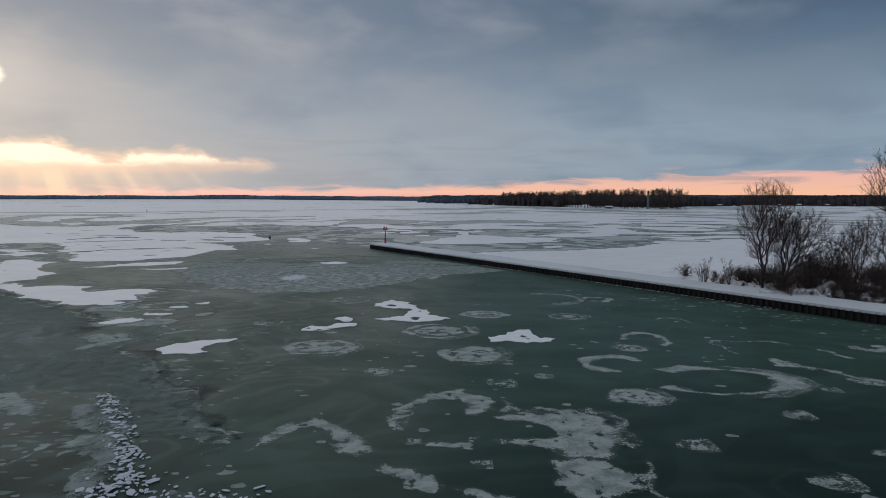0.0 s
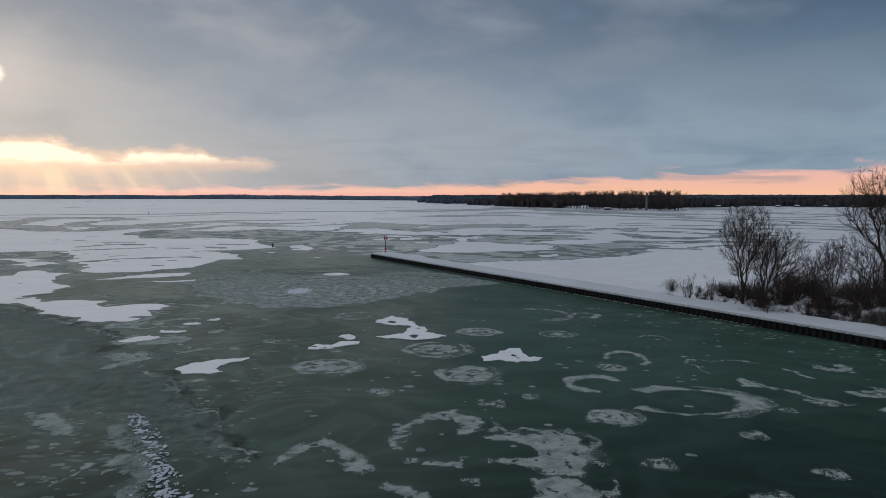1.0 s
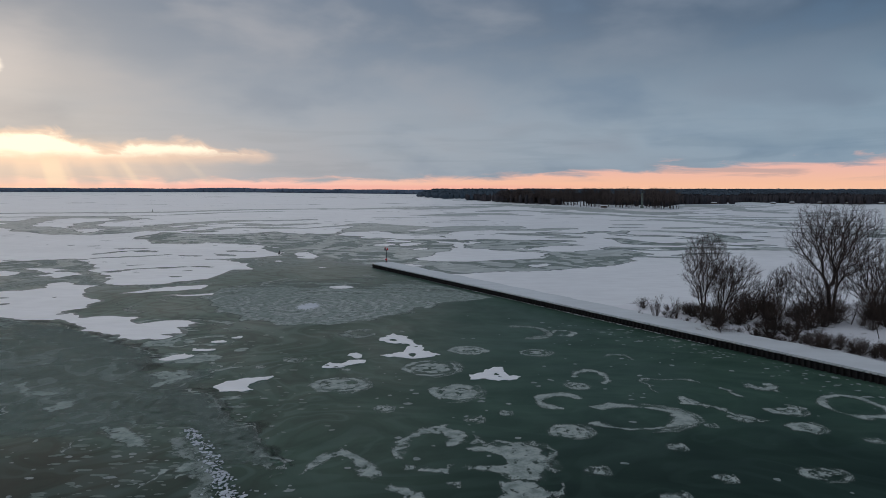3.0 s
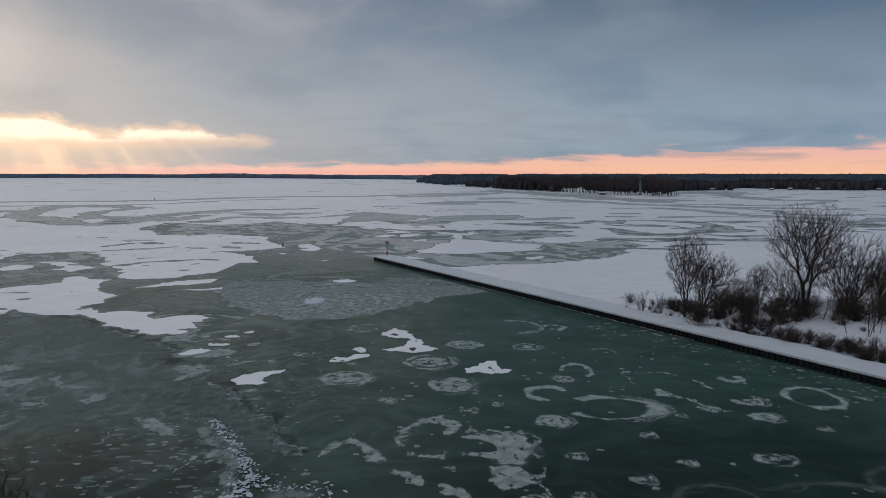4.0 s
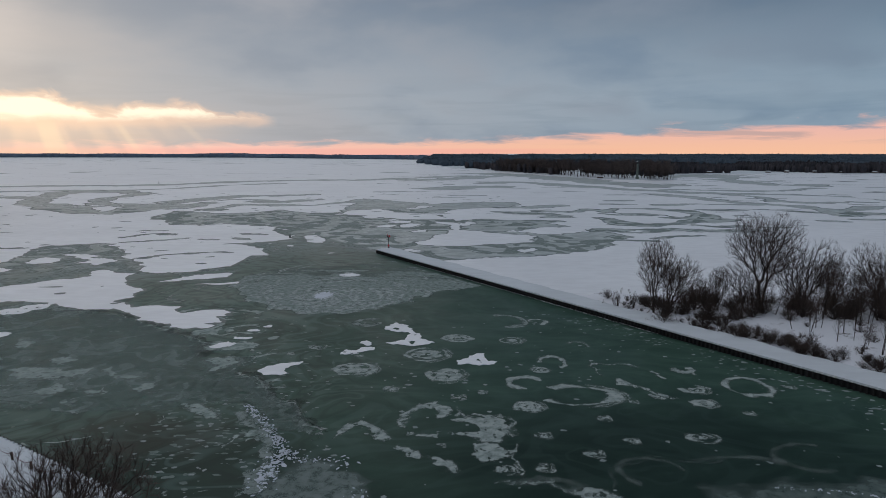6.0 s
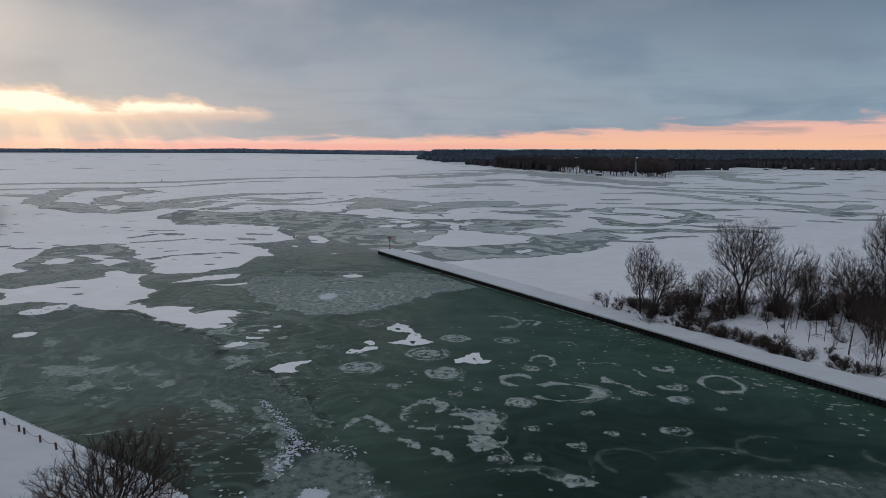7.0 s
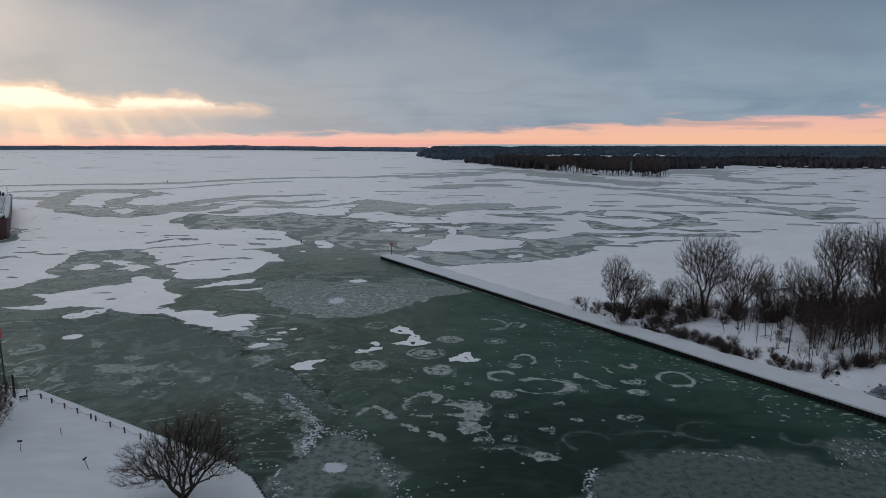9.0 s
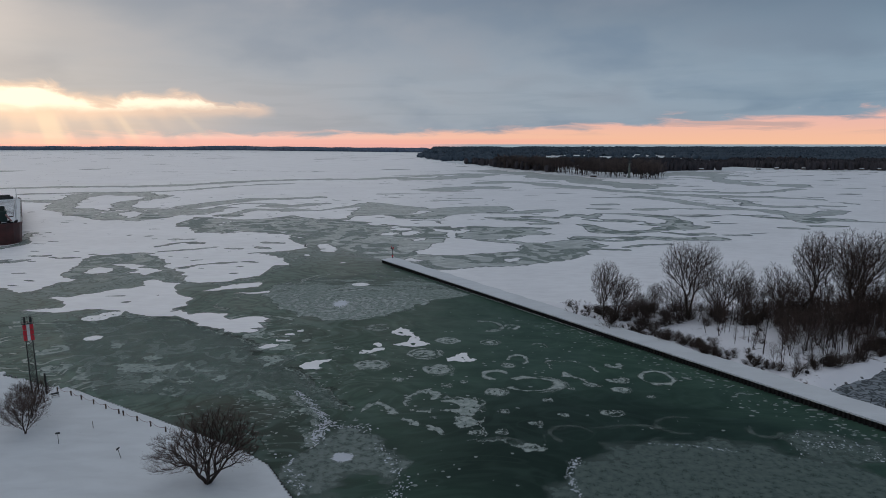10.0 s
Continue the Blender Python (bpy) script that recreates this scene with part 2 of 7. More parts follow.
def make_snow(name, tint, drift=1.0, gloss=0.25, rough=0.75):
    mat, n = material(name)
    a, b, c = n.noise(n.at, 2.2, 5.0, 0.6), n.noise(n.scaled(n.at, 0.12, 0.3, 0.3), 1.0, 4.0, 0.55, 0.5), n.noise(n.at, 0.02, 4.0)
    f = n.m("ADD", n.m("MULTIPLY", b, 0.6), n.m("MULTIPLY", c, 0.5))
    n.put(n.bsdf.inputs["Base Color"], n.mix(n.ramp(f, 0.35, 0.75), tuple(v * 0.86 for v in tint) + (1,), (*tint, 1)))
    n.bsdf.inputs["Roughness"].default_value = rough
    n.bsdf.inputs["Specular IOR Level"].default_value = gloss
    n.put(n.bsdf.inputs["Normal"], n.bump(n.m("ADD", a, n.m("MULTIPLY", b, 3.0)), 0.35 * drift, 0.06))
    return mat


ICE = make_ice()
SNOW = make_snow("snow", (0.68, 0.72, 0.75))
LAKE_SNOW = make_snow("lake_snow", (0.90, 0.91, 0.93), 0.5, 0.8, 0.5)
FROST = make_frost("frost", (0.26, 0.32, 0.30), (0.39, 0.44, 0.42), 0.95, 0.28, 2.4, 0.72)
FROST_THIN = make_frost("thin_frost", (0.19, 0.245, 0.225), (0.31, 0.365, 0.345), 0.8, 0.4)
RIM = rough_surface("rim_ice", (0.075, 0.10, 0.096), (0.18, 0.21, 0.205), 0.5, 0.12, spec=0.15)
SWIRL = make_frost("wind_frost", (0.30, 0.36, 0.34), (0.50, 0.55, 0.54), 0.75, 0.2)
EDDY_ICE = make_frost("eddy_ice", (0.19, 0.25, 0.23), (0.31, 0.37, 0.345), 0.85, 0.6, 1.0, 0.7)
OLD_ICE = make_frost("old_ice_bloom", (0.11, 0.165, 0.145), (0.20, 0.26, 0.235), 0.5, 0.5, 0.9, 0.5)
LINE = make_frost("line_frost", (0.32, 0.38, 0.36), (0.45, 0.50, 0.48), 0.9, 0.16, 0.5)
VEIL = make_frost("old_frost", (0.22, 0.285, 0.26), (0.37, 0.43, 0.405), 0.95, 0.5, 0.8, 0.8)
SPECKS = make_frost("speckled_frost", (0.14, 0.185, 0.17), (0.24, 0.29, 0.27), 0.5, 0.6, 3.4)
CRACK = make_frost("seam_ice", (0.014, 0.028, 0.024), (0.026, 0.044, 0.038), 0.5, 0.5)
SHARD = make_snow("shard_ice", (0.62, 0.66, 0.72))
STEEL = rough_surface("rusted_steel", (0.005, 0.005, 0.006), (0.018, 0.016, 0.016), 0.75, 1.6, 0.4, 0.02)
PAINT_DARK = rough_surface("dark_green_paint", (0.015, 0.02, 0.02), (0.04, 0.045, 0.045), 0.5, 4.0, 0.1)
RED = rough_surface("red_paint", (0.50, 0.015, 0.03), (0.72, 0.03, 0.05), 0.5, 3.0)
WHITE = rough_surface("white_paint", (0.66, 0.66, 0.66), (0.82, 0.82, 0.82), 0.5, 3.0)
BARK = rough_surface("bark", (0.024, 0.019, 0.017), (0.080, 0.064, 0.056), 0.9, 3.0, 0.6, 0.03, spec=0.2)
TWIG = rough_surface("twigs", (0.052, 0.038, 0.033), (0.125, 0.091, 0.080), 0.9, 0.8, spec=0.2)
BRUSH = rough_surface("brush", (0.048, 0.037, 0.033), (0.125, 0.093, 0.08), 0.95, 0.5, spec=0.1)
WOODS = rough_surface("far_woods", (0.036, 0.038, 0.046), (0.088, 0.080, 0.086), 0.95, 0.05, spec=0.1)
# distance haze is put into the base colours of the next two woods
DEEP_WOODS = rough_surface("haze_tinted_woods", (0.062, 0.086, 0.112), (0.105, 0.135, 0.165), 0.95, 0.02, spec=0.0)
HAZE_WOODS = rough_surface("haze_tinted_bluffs", (0.12, 0.16, 0.215), (0.18, 0.23, 0.30), 0.95, 0.01, spec=0.0)
WOOD = rough_surface("weathered_wood", (0.05, 0.035, 0.028), (0.13, 0.09, 0.07), 0.85, 3.0, 0.3)
HULL = rough_surface("oxide_red_hull", (0.035, 0.012, 0.012), (0.11, 0.032, 0.03), 0.6, 0.25, 0.2)
HOUSE_GREEN = rough_surface("deck_house_green", (0.012, 0.035, 0.032), (0.03, 0.065, 0.058), 0.55, 1.0, 0.1)
FADED = rough_surface("faded_red_paint", (0.22, 0.12, 0.12), (0.34, 0.20, 0.20), 0.7, 1.0)
ROCK = rough_surface("shore_rock", (0.10, 0.10, 0.10), (0.32, 0.32, 0.33), 0.9, 1.2, 0.5)
GALV = rough_surface("galvanised_steel", (0.20, 0.21, 0.22), (0.38, 0.39, 0.40), 0.45, 3.0, metal=0.3)
LAMP_GLASS = rough_surface("frosted_lens", (0.5, 0.5, 0.48), (0.7, 0.7, 0.68), 0.3, 5.0)


# ---- mesh helpers ----
def fade(t):
    return t * t * t * (t * (t * 6 - 15) + 10)


def grain(x, y, scale, seed=0, octaves=4):
    """Gradient noise in the plane, about -0.5 to 0.5."""
    x, y = np.asarray(x, float), np.asarray(y, float)
    total, amp = 0.0, 1.0
    for o in range(octaves):
        u, v = x / scale * 2 ** o + 37.3 * seed + 11.7 * o, y / scale * 2 ** o - 21.9 * seed + 5.3 * o
        i, j = np.floor(u).astype(np.int64), np.floor(v).astype(np.int64)
        fu, fv = u - i, v - j

        def corner(a, b):
            h = ((i + a) * 374761393 + (j + b) * 668265263 + seed * 974711) & 0x7FFFFFFF
            h = ((h ^ (h >> 13)) * 1274126177) & 0x7FFFFFFF
            ang = (h ^ (h >> 16)) % 65536 / 65536 * 2 * np.pi
            return np.cos(ang) * (fu - a) + np.sin(ang) * (fv - b)

        su, sv = fade(fu), fade(fv)
        low = corner(0, 0) * (1 - su) + corner(1, 0) * su
        high = corner(0, 1) * (1 - su) + corner(1, 1) * su
        total = total + amp * (low * (1 - sv) + high * sv)
        amp *= 0.5
    return total


def raw_mesh(name, verts, faces, mat, smooth=False):
    me = bpy.data.meshes.new(name)
    me.from_pydata(verts, [], faces)
    me.materials.append(mat)
    if smooth:
        me.polygons.foreach_set("use_smooth", [True] * len(me.polygons))
    me.update()
    return me


def poly_mesh(name, verts, loops, sizes, mat):
    """A mesh from arrays: corners, corner indices and corners per face."""
    me = bpy.data.meshes.new(name)
    me.vertices.add(len(verts))
    me.vertices.foreach_set("co", np.asarray(verts, np.float32).ravel())
    me.loops.add(len(loops))
    me.loops.foreach_set("vertex_index", np.asarray(loops, np.int32))
    me.polygons.add(len(sizes))
    me.polygons.foreach_set("loop_start", np.concatenate(([0], np.cumsum(sizes)[:-1])).astype(np.int32))
    me.materials.append(mat)
    me.update(calc_edges=True)
    me.validate()
    return me


def part(name, data, mat, parent=None, label=""):
    """One mesh object from a bmesh or a mesh, under a thing or under a part."""
    if isinstance(data, bmesh.types.BMesh):
        me = bpy.data.meshes.new(name)
        data.to_mesh(me)
        data.free()
        me.materials.append(mat)
        data = me
    ob = new(name, data)
    if parent:
        ob.parent = parent
    if label:
        tagged(ob, label)
    return ob


def empty(name, x, y, z, turn=0.0, **tags):
    ob = new(name)
    ob.matrix_basis = pose(x, y, z, 0, 0, turn)
    return tagged(ob, **tags)


def box(bm, x, y, z, sx, sy, sz, turn=None, bevel=0.0):
    m = Matrix.Translation((x, y, z)) @ (turn or Matrix()) @ Matrix.Diagonal((sx, sy, sz, 1))
    made = bmesh.ops.create_cube(bm, size=1, matrix=m)["verts"]
    if bevel:
        bmesh.ops.bevel(bm, geom=list({e for v in made for e in v.link_edges}), offset=bevel, segments=1, affect="EDGES")
    return bm


def rod(bm, a, b, r0, r1=None, sides=6):
    a, b = Vector(a), Vector(b)
    d = b - a
    m = Matrix.Translation((a + b) / 2) @ d.to_track_quat("Z", "Y").to_matrix().to_4x4()
    bmesh.ops.create_cone(bm, cap_ends=True, segments=sides, radius1=r0, radius2=r0 if r1 is None else r1, depth=d.length, matrix=m)
    return bm


CASES = {1: "0ad", 2: "1ba", 3: "01bd", 4: "2cb", 5: "0ab2cd", 6: "12ca", 7: "012cd", 8: "3dc", 9: "0ac3", 10: "1bc3da", 11: "01bc3", 12: "23db", 13: "0ab23", 14: "123da"}


def field_sheet(name, field, x0, x1, y0, y1, res, z, mat, skirt=0.0, fringe=0.0):
    """The part of a plane in which field(x, y) is positive, with a clean outline and, if asked, an edge of some thickness.
    fringe: reach out so far beyond it, and keep the field on the corners as the attribute "cover"."""
    nx, ny = max(2, int((x1 - x0) / res) + 1), max(2, int((y1 - y0) / res) + 1)
    gx, gy = np.linspace(x0, x1, nx), np.linspace(y0, y1, ny)
    X, Y = np.meshgrid(gx, gy)
    V = np.clip(field(X, Y), -3, 3) + fringe if fringe else field(X, Y)
    V[0, :] = V[-1, :] = -1
    V[:, 0] = V[:, -1] = -1
    V = np.where(np.abs(V) < 1e-5, -1e-5, V)
    s = V > 0
    code = s[:-1, :-1] * 1 + s[:-1, 1:] * 2 + s[1:, 1:] * 4 + s[1:, :-1] * 8
    verts, loops, sizes, cover, count = [], [], [], [], 0

    def push(corners, values=None):
        """corners: list of (n, 3) arrays, one per corner."""
        nonlocal count
        if fringe:
            cover.append(np.stack(values, 1).ravel())
        n, c = len(corners[0]), len(corners)
        verts.append(np.stack(corners, 1).reshape(-1, 3))
        loops.append(np.arange(n * c) + count)
        sizes.append(np.full(n, c))
        count += n * c

    full = np.zeros((ny - 1, nx + 1), int)
    full[:, 1:-1] = code == 15
    step = np.diff(full, axis=1)
    rows, a = np.nonzero(step == 1)
    _, b = np.nonzero(step == -1)
    if fringe:
        j, i = np.nonzero(code == 15)
        flat = np.full(len(j), z)
        ring = ((j, i), (j, i + 1), (j + 1, i + 1), (j + 1, i))
        if len(j):
            push([np.stack((gx[q], gy[p], flat), 1) for p, q in ring], [V[p, q] for p, q in ring])
    elif len(rows):
        flat = np.full(len(rows), z)
        push([np.stack((gx[a], gy[rows], flat), 1), np.stack((gx[b], gy[rows], flat), 1), np.stack((gx[b], gy[rows + 1], flat), 1), np.stack((gx[a], gy[rows + 1], flat), 1)])
    for case, text in CASES.items():
        j, i = np.nonzero(code == case)
        if not len(j):
            continue
        corner = {"0": (j, i), "1": (j, i + 1), "2": (j + 1, i + 1), "3": (j + 1, i)}
        flat = np.full(len(j), z)

        def spot(ch):
            if ch in corner:
                jj, ii = corner[ch]
                return np.stack((gx[ii], gy[jj], flat), 1)
            p, q = {"a": "01", "b": "12", "c": "23", "d": "30"}[ch]
            (j1, i1), (j2, i2) = corner[p], corner[q]
            t = V[j1, i1] / (V[j1, i1] - V[j2, i2])
            return np.stack((gx[i1] + t * (gx[i2] - gx[i1]), gy[j1] + t * (gy[j2] - gy[j1]), flat), 1)

        push([spot(ch) for ch in text], [V[corner[ch]] if ch in corner else np.zeros(len(j)) for ch in text])
        if skirt:
            for p, q in zip(text, text[1:] + text[0]):
                if p in "abcd" and q in "abcd":
                    top0, top1 = spot(p), spot(q)
                    low = np.array((0, 0, skirt))
                    push([top1, top0, top0 - low, top1 - low])
    if not count:
        return None
    me = poly_mesh(name, np.concatenate(verts), np.concatenate(loops), np.concatenate(sizes), mat)
    if fringe:
        layer = me.attributes.new("cover", "FLOAT", "POINT")
        layer.data.foreach_set("value", (np.concatenate(cover) - fringe).astype(np.float32))
    return me


def oval(x, y, cx, cy, rx, ry, slant=0.0):
    """How far inside a slanted ellipse, in metres, roughly."""
    u, v = x - cx - (y - cy) * slant, y - cy
    return (1 - np.sqrt((u / rx) ** 2 + (v / ry) ** 2)) * min(rx, ry)


def stroke(x, y, points):
    """Distance to a broken line."""
    best = np.full(np.shape(x), 1e9)
    for (ax, ay), (bx, by) in zip(points, points[1:]):
        dx, dy = bx - ax, by - ay
        t = np.clip(((x - ax) * dx + (y - ay) * dy) / (dx * dx + dy * dy), 0, 1)
        best = np.minimum(best, np.hypot(x - ax - t * dx, y - ay - t * dy))
    return best


def within(x, y, outline, margin=30.0):
    """Signed distance to a closed outline, positive inside and cut off at a margin outside."""
    xs, ys = [p[0] for p in outline], [p[1] for p in outline]
    near = (x > min(xs) - margin) & (x < max(xs) + margin) & (y > min(ys) - margin) & (y < max(ys) + margin)
    out = np.full(np.shape(x), -margin)
    if not near.any():
        return out
    px, py = x[near], y[near]
    inside = np.zeros(px.shape, bool)
    for (ax, ay), (bx, by) in zip(outline, outline[1:] + outline[:1]):
        inside ^= ((ay > py) != (by > py)) & (px < (bx - ax) * (py - ay) / (by - ay + 1e-9) + ax)
    d = stroke(px, py, outline + outline[:1])
    out[near] = np.where(inside, d, np.maximum(-d, -margin))
    return out


def off_course(x, y, points, margin):
    """Distance to a broken line, worked out only within a margin of it."""
    xs, ys = [p[0] for p in points], [p[1] for p in points]
    near = (x > min(xs) - margin) & (x < max(xs) + margin) & (y > min(ys) - margin) & (y < max(ys) + margin)
    out = np.full(np.shape(x), float(margin))
    if near.any():
        out[near] = np.minimum(stroke(x[near], y[near], points), margin)
    return out


# ---- lake ----
PANS, BARE, LEADS, FLOES = [], [], [], []
# sheets of snow, by their outlines
PANS.append([(-288.2, 348.9), (-335.1, 428.4), (-335.4, 455.4), (-270.5, 389), (-237.8, 368.1), (-208.8, 368.1), (-209.1, 408), (-198.5, 404.1), (-190.2, 371.5), (-186, 349), (-167.3, 337), (-156.7, 315), (-136.5, 309.8), (-123.4, 320.3), (-103.8, 309.9), (-90, 304.8), (-89.6, 285.9), (-74, 264.6), (-69.9, 252.9), (-80, 243.8), (-90.1, 242), (-93.1, 231.7), (-110.1, 238.5), (-142.9, 238.5), (-166.5, 235), (-175, 231.7), (-175.4, 222), (-167.4, 198.9), (-191.2, 207.1), (-221.6, 204.3), (-370, 400.2), (-250.7, 268.6), (-227.2, 252.9)])
PANS.append([(-230.3, 215.9), (-170.7, 204.3), (-164, 183.6), (-159.2, 176.5), (-151.1, 174.3), (-150.4, 169.9), (-154.9, 165.6), (-155.1, 151.6), (-160.5, 149.7), (-166.6, 155.4), (-172.5, 157.4), (-182.3, 152.5)])
PANS.append([(-144.5, 242), (-95.1, 238.5), (-76.8, 225.2), (-68.9, 207.2), (-68.7, 188.6), (-76, 178.9), (-79, 176.6), (-86, 168.8), (-96.6, 165.6), (-104.4, 168.8), (-108.1, 181.2), (-116.7, 191), (-126.5, 201.6), (-127.6, 210), (-135.6, 222), (-148.1, 231.7)])
PANS.append([(-142.9, 139.9), (-134.3, 142.5), (-126.2, 155.4), (-120.5, 157.4), (-117.2, 162.5), (-120.1, 172.1), (-116.4, 174.3), (-111.5, 167.7), (-104.3, 164.5), (-104.4, 159.4), (-94.7, 143.4), (-87.2, 142.5), (-88.4, 136.6), (-87.1, 130.9), (-89.5, 124.7), (-85.3, 121.8), (-86.7, 116.1), (-92.4, 116.1), (-97.8, 117.5), (-105.7, 121.8), (-113.9, 126.2), (-119.5, 124), (-124.1, 121.7), (-128, 120.3), (-135.3, 121), (-141.5, 123.9), (-129.7, 127.7), (-133.1, 134.1)])
PANS.append([(-90.5, 124.7), (-85.3, 121.8), (-79.3, 118.9), (-76.3, 121), (-69.7, 118.9), (-66.3, 112.7), (-60.3, 116.1), (-54.2, 114.7), (-51.6, 110.7), (-54.2, 109.4), (-51.3, 104.4), (-56.3, 103.1), (-52.9, 100.7), (-54.8, 98.4), (-60, 98.4), (-63.8, 101.9), (-68.7, 103.1), (-75.6, 109.4), (-84.8, 116.1)])
PANS.append([(-156.1, 186), (-150.4, 184.8), (-145.5, 187.3), (-148.3, 197.5), (-156.9, 198.9), (-157.2, 192.3)])
PANS.append([(-153.9, 207.1), (-146, 208.6), (-135.3, 204.3), (-139.2, 200.2), (-129.5, 197.5), (-124.4, 191), (-126.2, 181.2), (-130.9, 188.5), (-137.4, 187.3), (-135.3, 194.9)])
PANS.append([(-88.8, 152.6), (-83.5, 161.4), (-75.9, 166.7), (-70.9, 165.6), (-70.3, 159.4), (-79.2, 155.5)])
PANS.append([(-75.6, 148.8), (-68.5, 149.8), (-63.8, 152.6), (-62.4, 149.8), (-67.7, 147)])
PANS.append([(-9.3, 242), (-2.2, 253), (-1.6, 268.7), (4.9, 272.9), (7.7, 295.2), (5.7, 315.1), (-2.6, 325.8), (-0.8, 334.2), (10.6, 325.8), (13.2, 307.4), (10.1, 290.5), (20.3, 285.9), (33.3, 277.1), (46.3, 268.7), (49.1, 264.7), (44.6, 245.6), (33.3, 238.6), (15.2, 231.8), (0.5, 231.8), (-7.8, 235.1)])
PANS.append([(-70.1, 378.4), (-64.9, 408.1), (-43.1, 416.1), (-33, 404.2), (-29.7, 389.2), (-14.5, 389.2), (5, 389.2), (-0.5, 371.6), (7, 352.1), (8.9, 343), (-4.8, 343), (-20.9, 349), (-33.3, 355.2), (-46.9, 368.2), (-55.6, 371.6)])
PANS.append([(-31.1, 328.6), (-24.1, 337.1), (-13.9, 334.2), (-16.5, 325.8), (-25, 323.1)])
PANS.append([(-36.8, 309.9), (-30.9, 317.7), (-25.3, 312.5), (-28.4, 304.9), (-34.1, 304.9)])
PANS.append([(-23.3, 315.1), (-17.4, 320.4), (-10.9, 317.7), (-13.1, 307.4), (-20.1, 304.9)])
PANS.append([(-34.7, 343), (-28.8, 349), (-23.7, 343), (-28.7, 337.1)])
PANS.append([(-52.7, 382), (-47.5, 389.1), (-41.6, 382), (-46.8, 375)])
PANS.append([(-15.5, 285.9), (-7.2, 292.8), (-6.2, 283.7), (-13.5, 279.3)])
PANS.append([(-51.1, 361.6), (-44.8, 368.2), (-37.4, 355.2), (-44.8, 349)])
PANS.append([(-59.4, 242), (-67.5, 264.6), (-61.8, 268.7), (-53.3, 252.9), (-53.9, 242)])
PANS.append([(42.6, 283.7), (56.2, 300), (78.4, 304.9), (81.7, 286), (62.6, 272.9), (52.7, 272.9)])
PANS.append([(-14.8, 219), (-10.7, 222.1), (-5.4, 216), (-10.2, 213)])
PANS.append([(33.9, 219), (42.2, 225.3), (44.7, 222.1), (36.6, 213)])
# ice that the wind has kept bare
BARE.append([(-186.6, 355.2), (-191.8, 404.1), (-152.2, 385.5), (-132.7, 392.8), (-116.4, 416.1), (-91.9, 385.5), (-72.1, 396.5), (-70.4, 485.3), (-67.8, 530.5), (-40.8, 507.1), (-7.5, 465.1), (28.4, 485.4), (64.8, 485.4), (64.2, 455.6), (35.5, 428.6), (11.9, 420.2), (0.7, 382), (10.8, 337.1), (30.8, 349.1), (49.5, 337.1), (70.1, 320.4), (80.1, 295.2), (93.3, 277.2), (99.9, 264.7), (78.9, 242.1), (81.8, 235.2), (64.8, 216), (49.8, 208.7), (22.1, 200.3), (-1.5, 191.1), (-12.5, 204.4)])
BARE.append([(-12.5, 204.4), (9.4, 49.9), (-151, 49.8), (-318.1, 204.3), (-239.7, 252.8), (-192.9, 252.9), (-151.5, 272.8), (-186.6, 355.2)])
# winding leads: course and half width
LEADS.append(([(-597.9, 700.8), (-509.2, 742.4), (-373.9, 776.6), (-317.7, 840.1), (-275.3, 898), (-201.5, 929.7), (-128, 929.8), (-58.6, 999.7), (43.5, 1124.6)], 28.7))
LEADS.append(([(-465.6, 629.1), (-421.6, 654.4), (-354.4, 654.5), (-315.6, 691.2), (-280.1, 776.6), (-213.8, 826.7)], 15.4))
LEADS.append(([(-420.9, 542.8), (-379, 530.4), (-382, 569.2), (-402.6, 621), (-392.2, 637.4), (-342.2, 629.1), (-308.6, 597.9), (-307.3, 562.4), (-308.9, 530.4), (-294.1, 490.5), (-268.7, 460.1), (-232.2, 450.7), (-191.4, 446.2)], 20.3))
LEADS.append(([(-379, 569.2), (-359.2, 506.9), (-338.8, 464.9), (-318.1, 455.4), (-278.9, 420.1), (-248.8, 389), (-231.4, 389.1), (-223.5, 420.1), (-227.8, 446.1)], 19.3))
LEADS.append(([(-248.8, 389), (-266.9, 437.1), (-240.4, 428.5)], 11.9))
LEADS.append(([(-226.4, 485.2), (-217.7, 518.5), (-205.7, 549.3), (-188.5, 569.3), (-152.7, 569.3), (-131.7, 583.3)], 21.5))
LEADS.append(([(-197.4, 424.3), (-193.4, 480.1), (-175.7, 507), (-138, 485.3), (-109.4, 512.7)], 16.3))
LEADS.append(([(-169.9, 412), (-160.2, 455.4), (-125.7, 455.5), (-104.1, 446.2), (-89.5, 475), (-67.8, 507.1)], 14.7))
LEADS.append(([(-223.1, 217.4), (-205.7, 214.4), (-201.3, 217.4)], 6.6))
LEADS.append(([(-207, 230), (-199, 231.7)], 3.1))
LEADS.append(([(-188.8, 223.6), (-180.6, 225.2)], 3.3))
LEADS.append(([(-186.7, 184.8), (-183.8, 186)], 1.8))
LEADS.append(([(-116.9, 196.2), (-113, 204.4), (-104.7, 207.2), (-97.4, 211.5)], 3.9))
LEADS.append(([(-120.7, 217.4), (-116, 219)], 2.6))
LEADS.append(([(-95.7, 238.5), (-87.2, 240.2)], 2.9))
LEADS.append(([(-97.4, 256.7), (-92.2, 254.8)], 4.4))
LEADS.append(([(-154.3, 260.6), (-148.3, 272.8), (-138.4, 272.8)], 6.2))
LEADS.append(([(-146, 242), (-135.3, 249.2), (-122.6, 256.7)], 3.2))
LEADS.append(([(-160.5, 285.8), (-146.9, 285.9)], 3.4))
LEADS.append(([(-93, 213), (-86.1, 213)], 2.5))
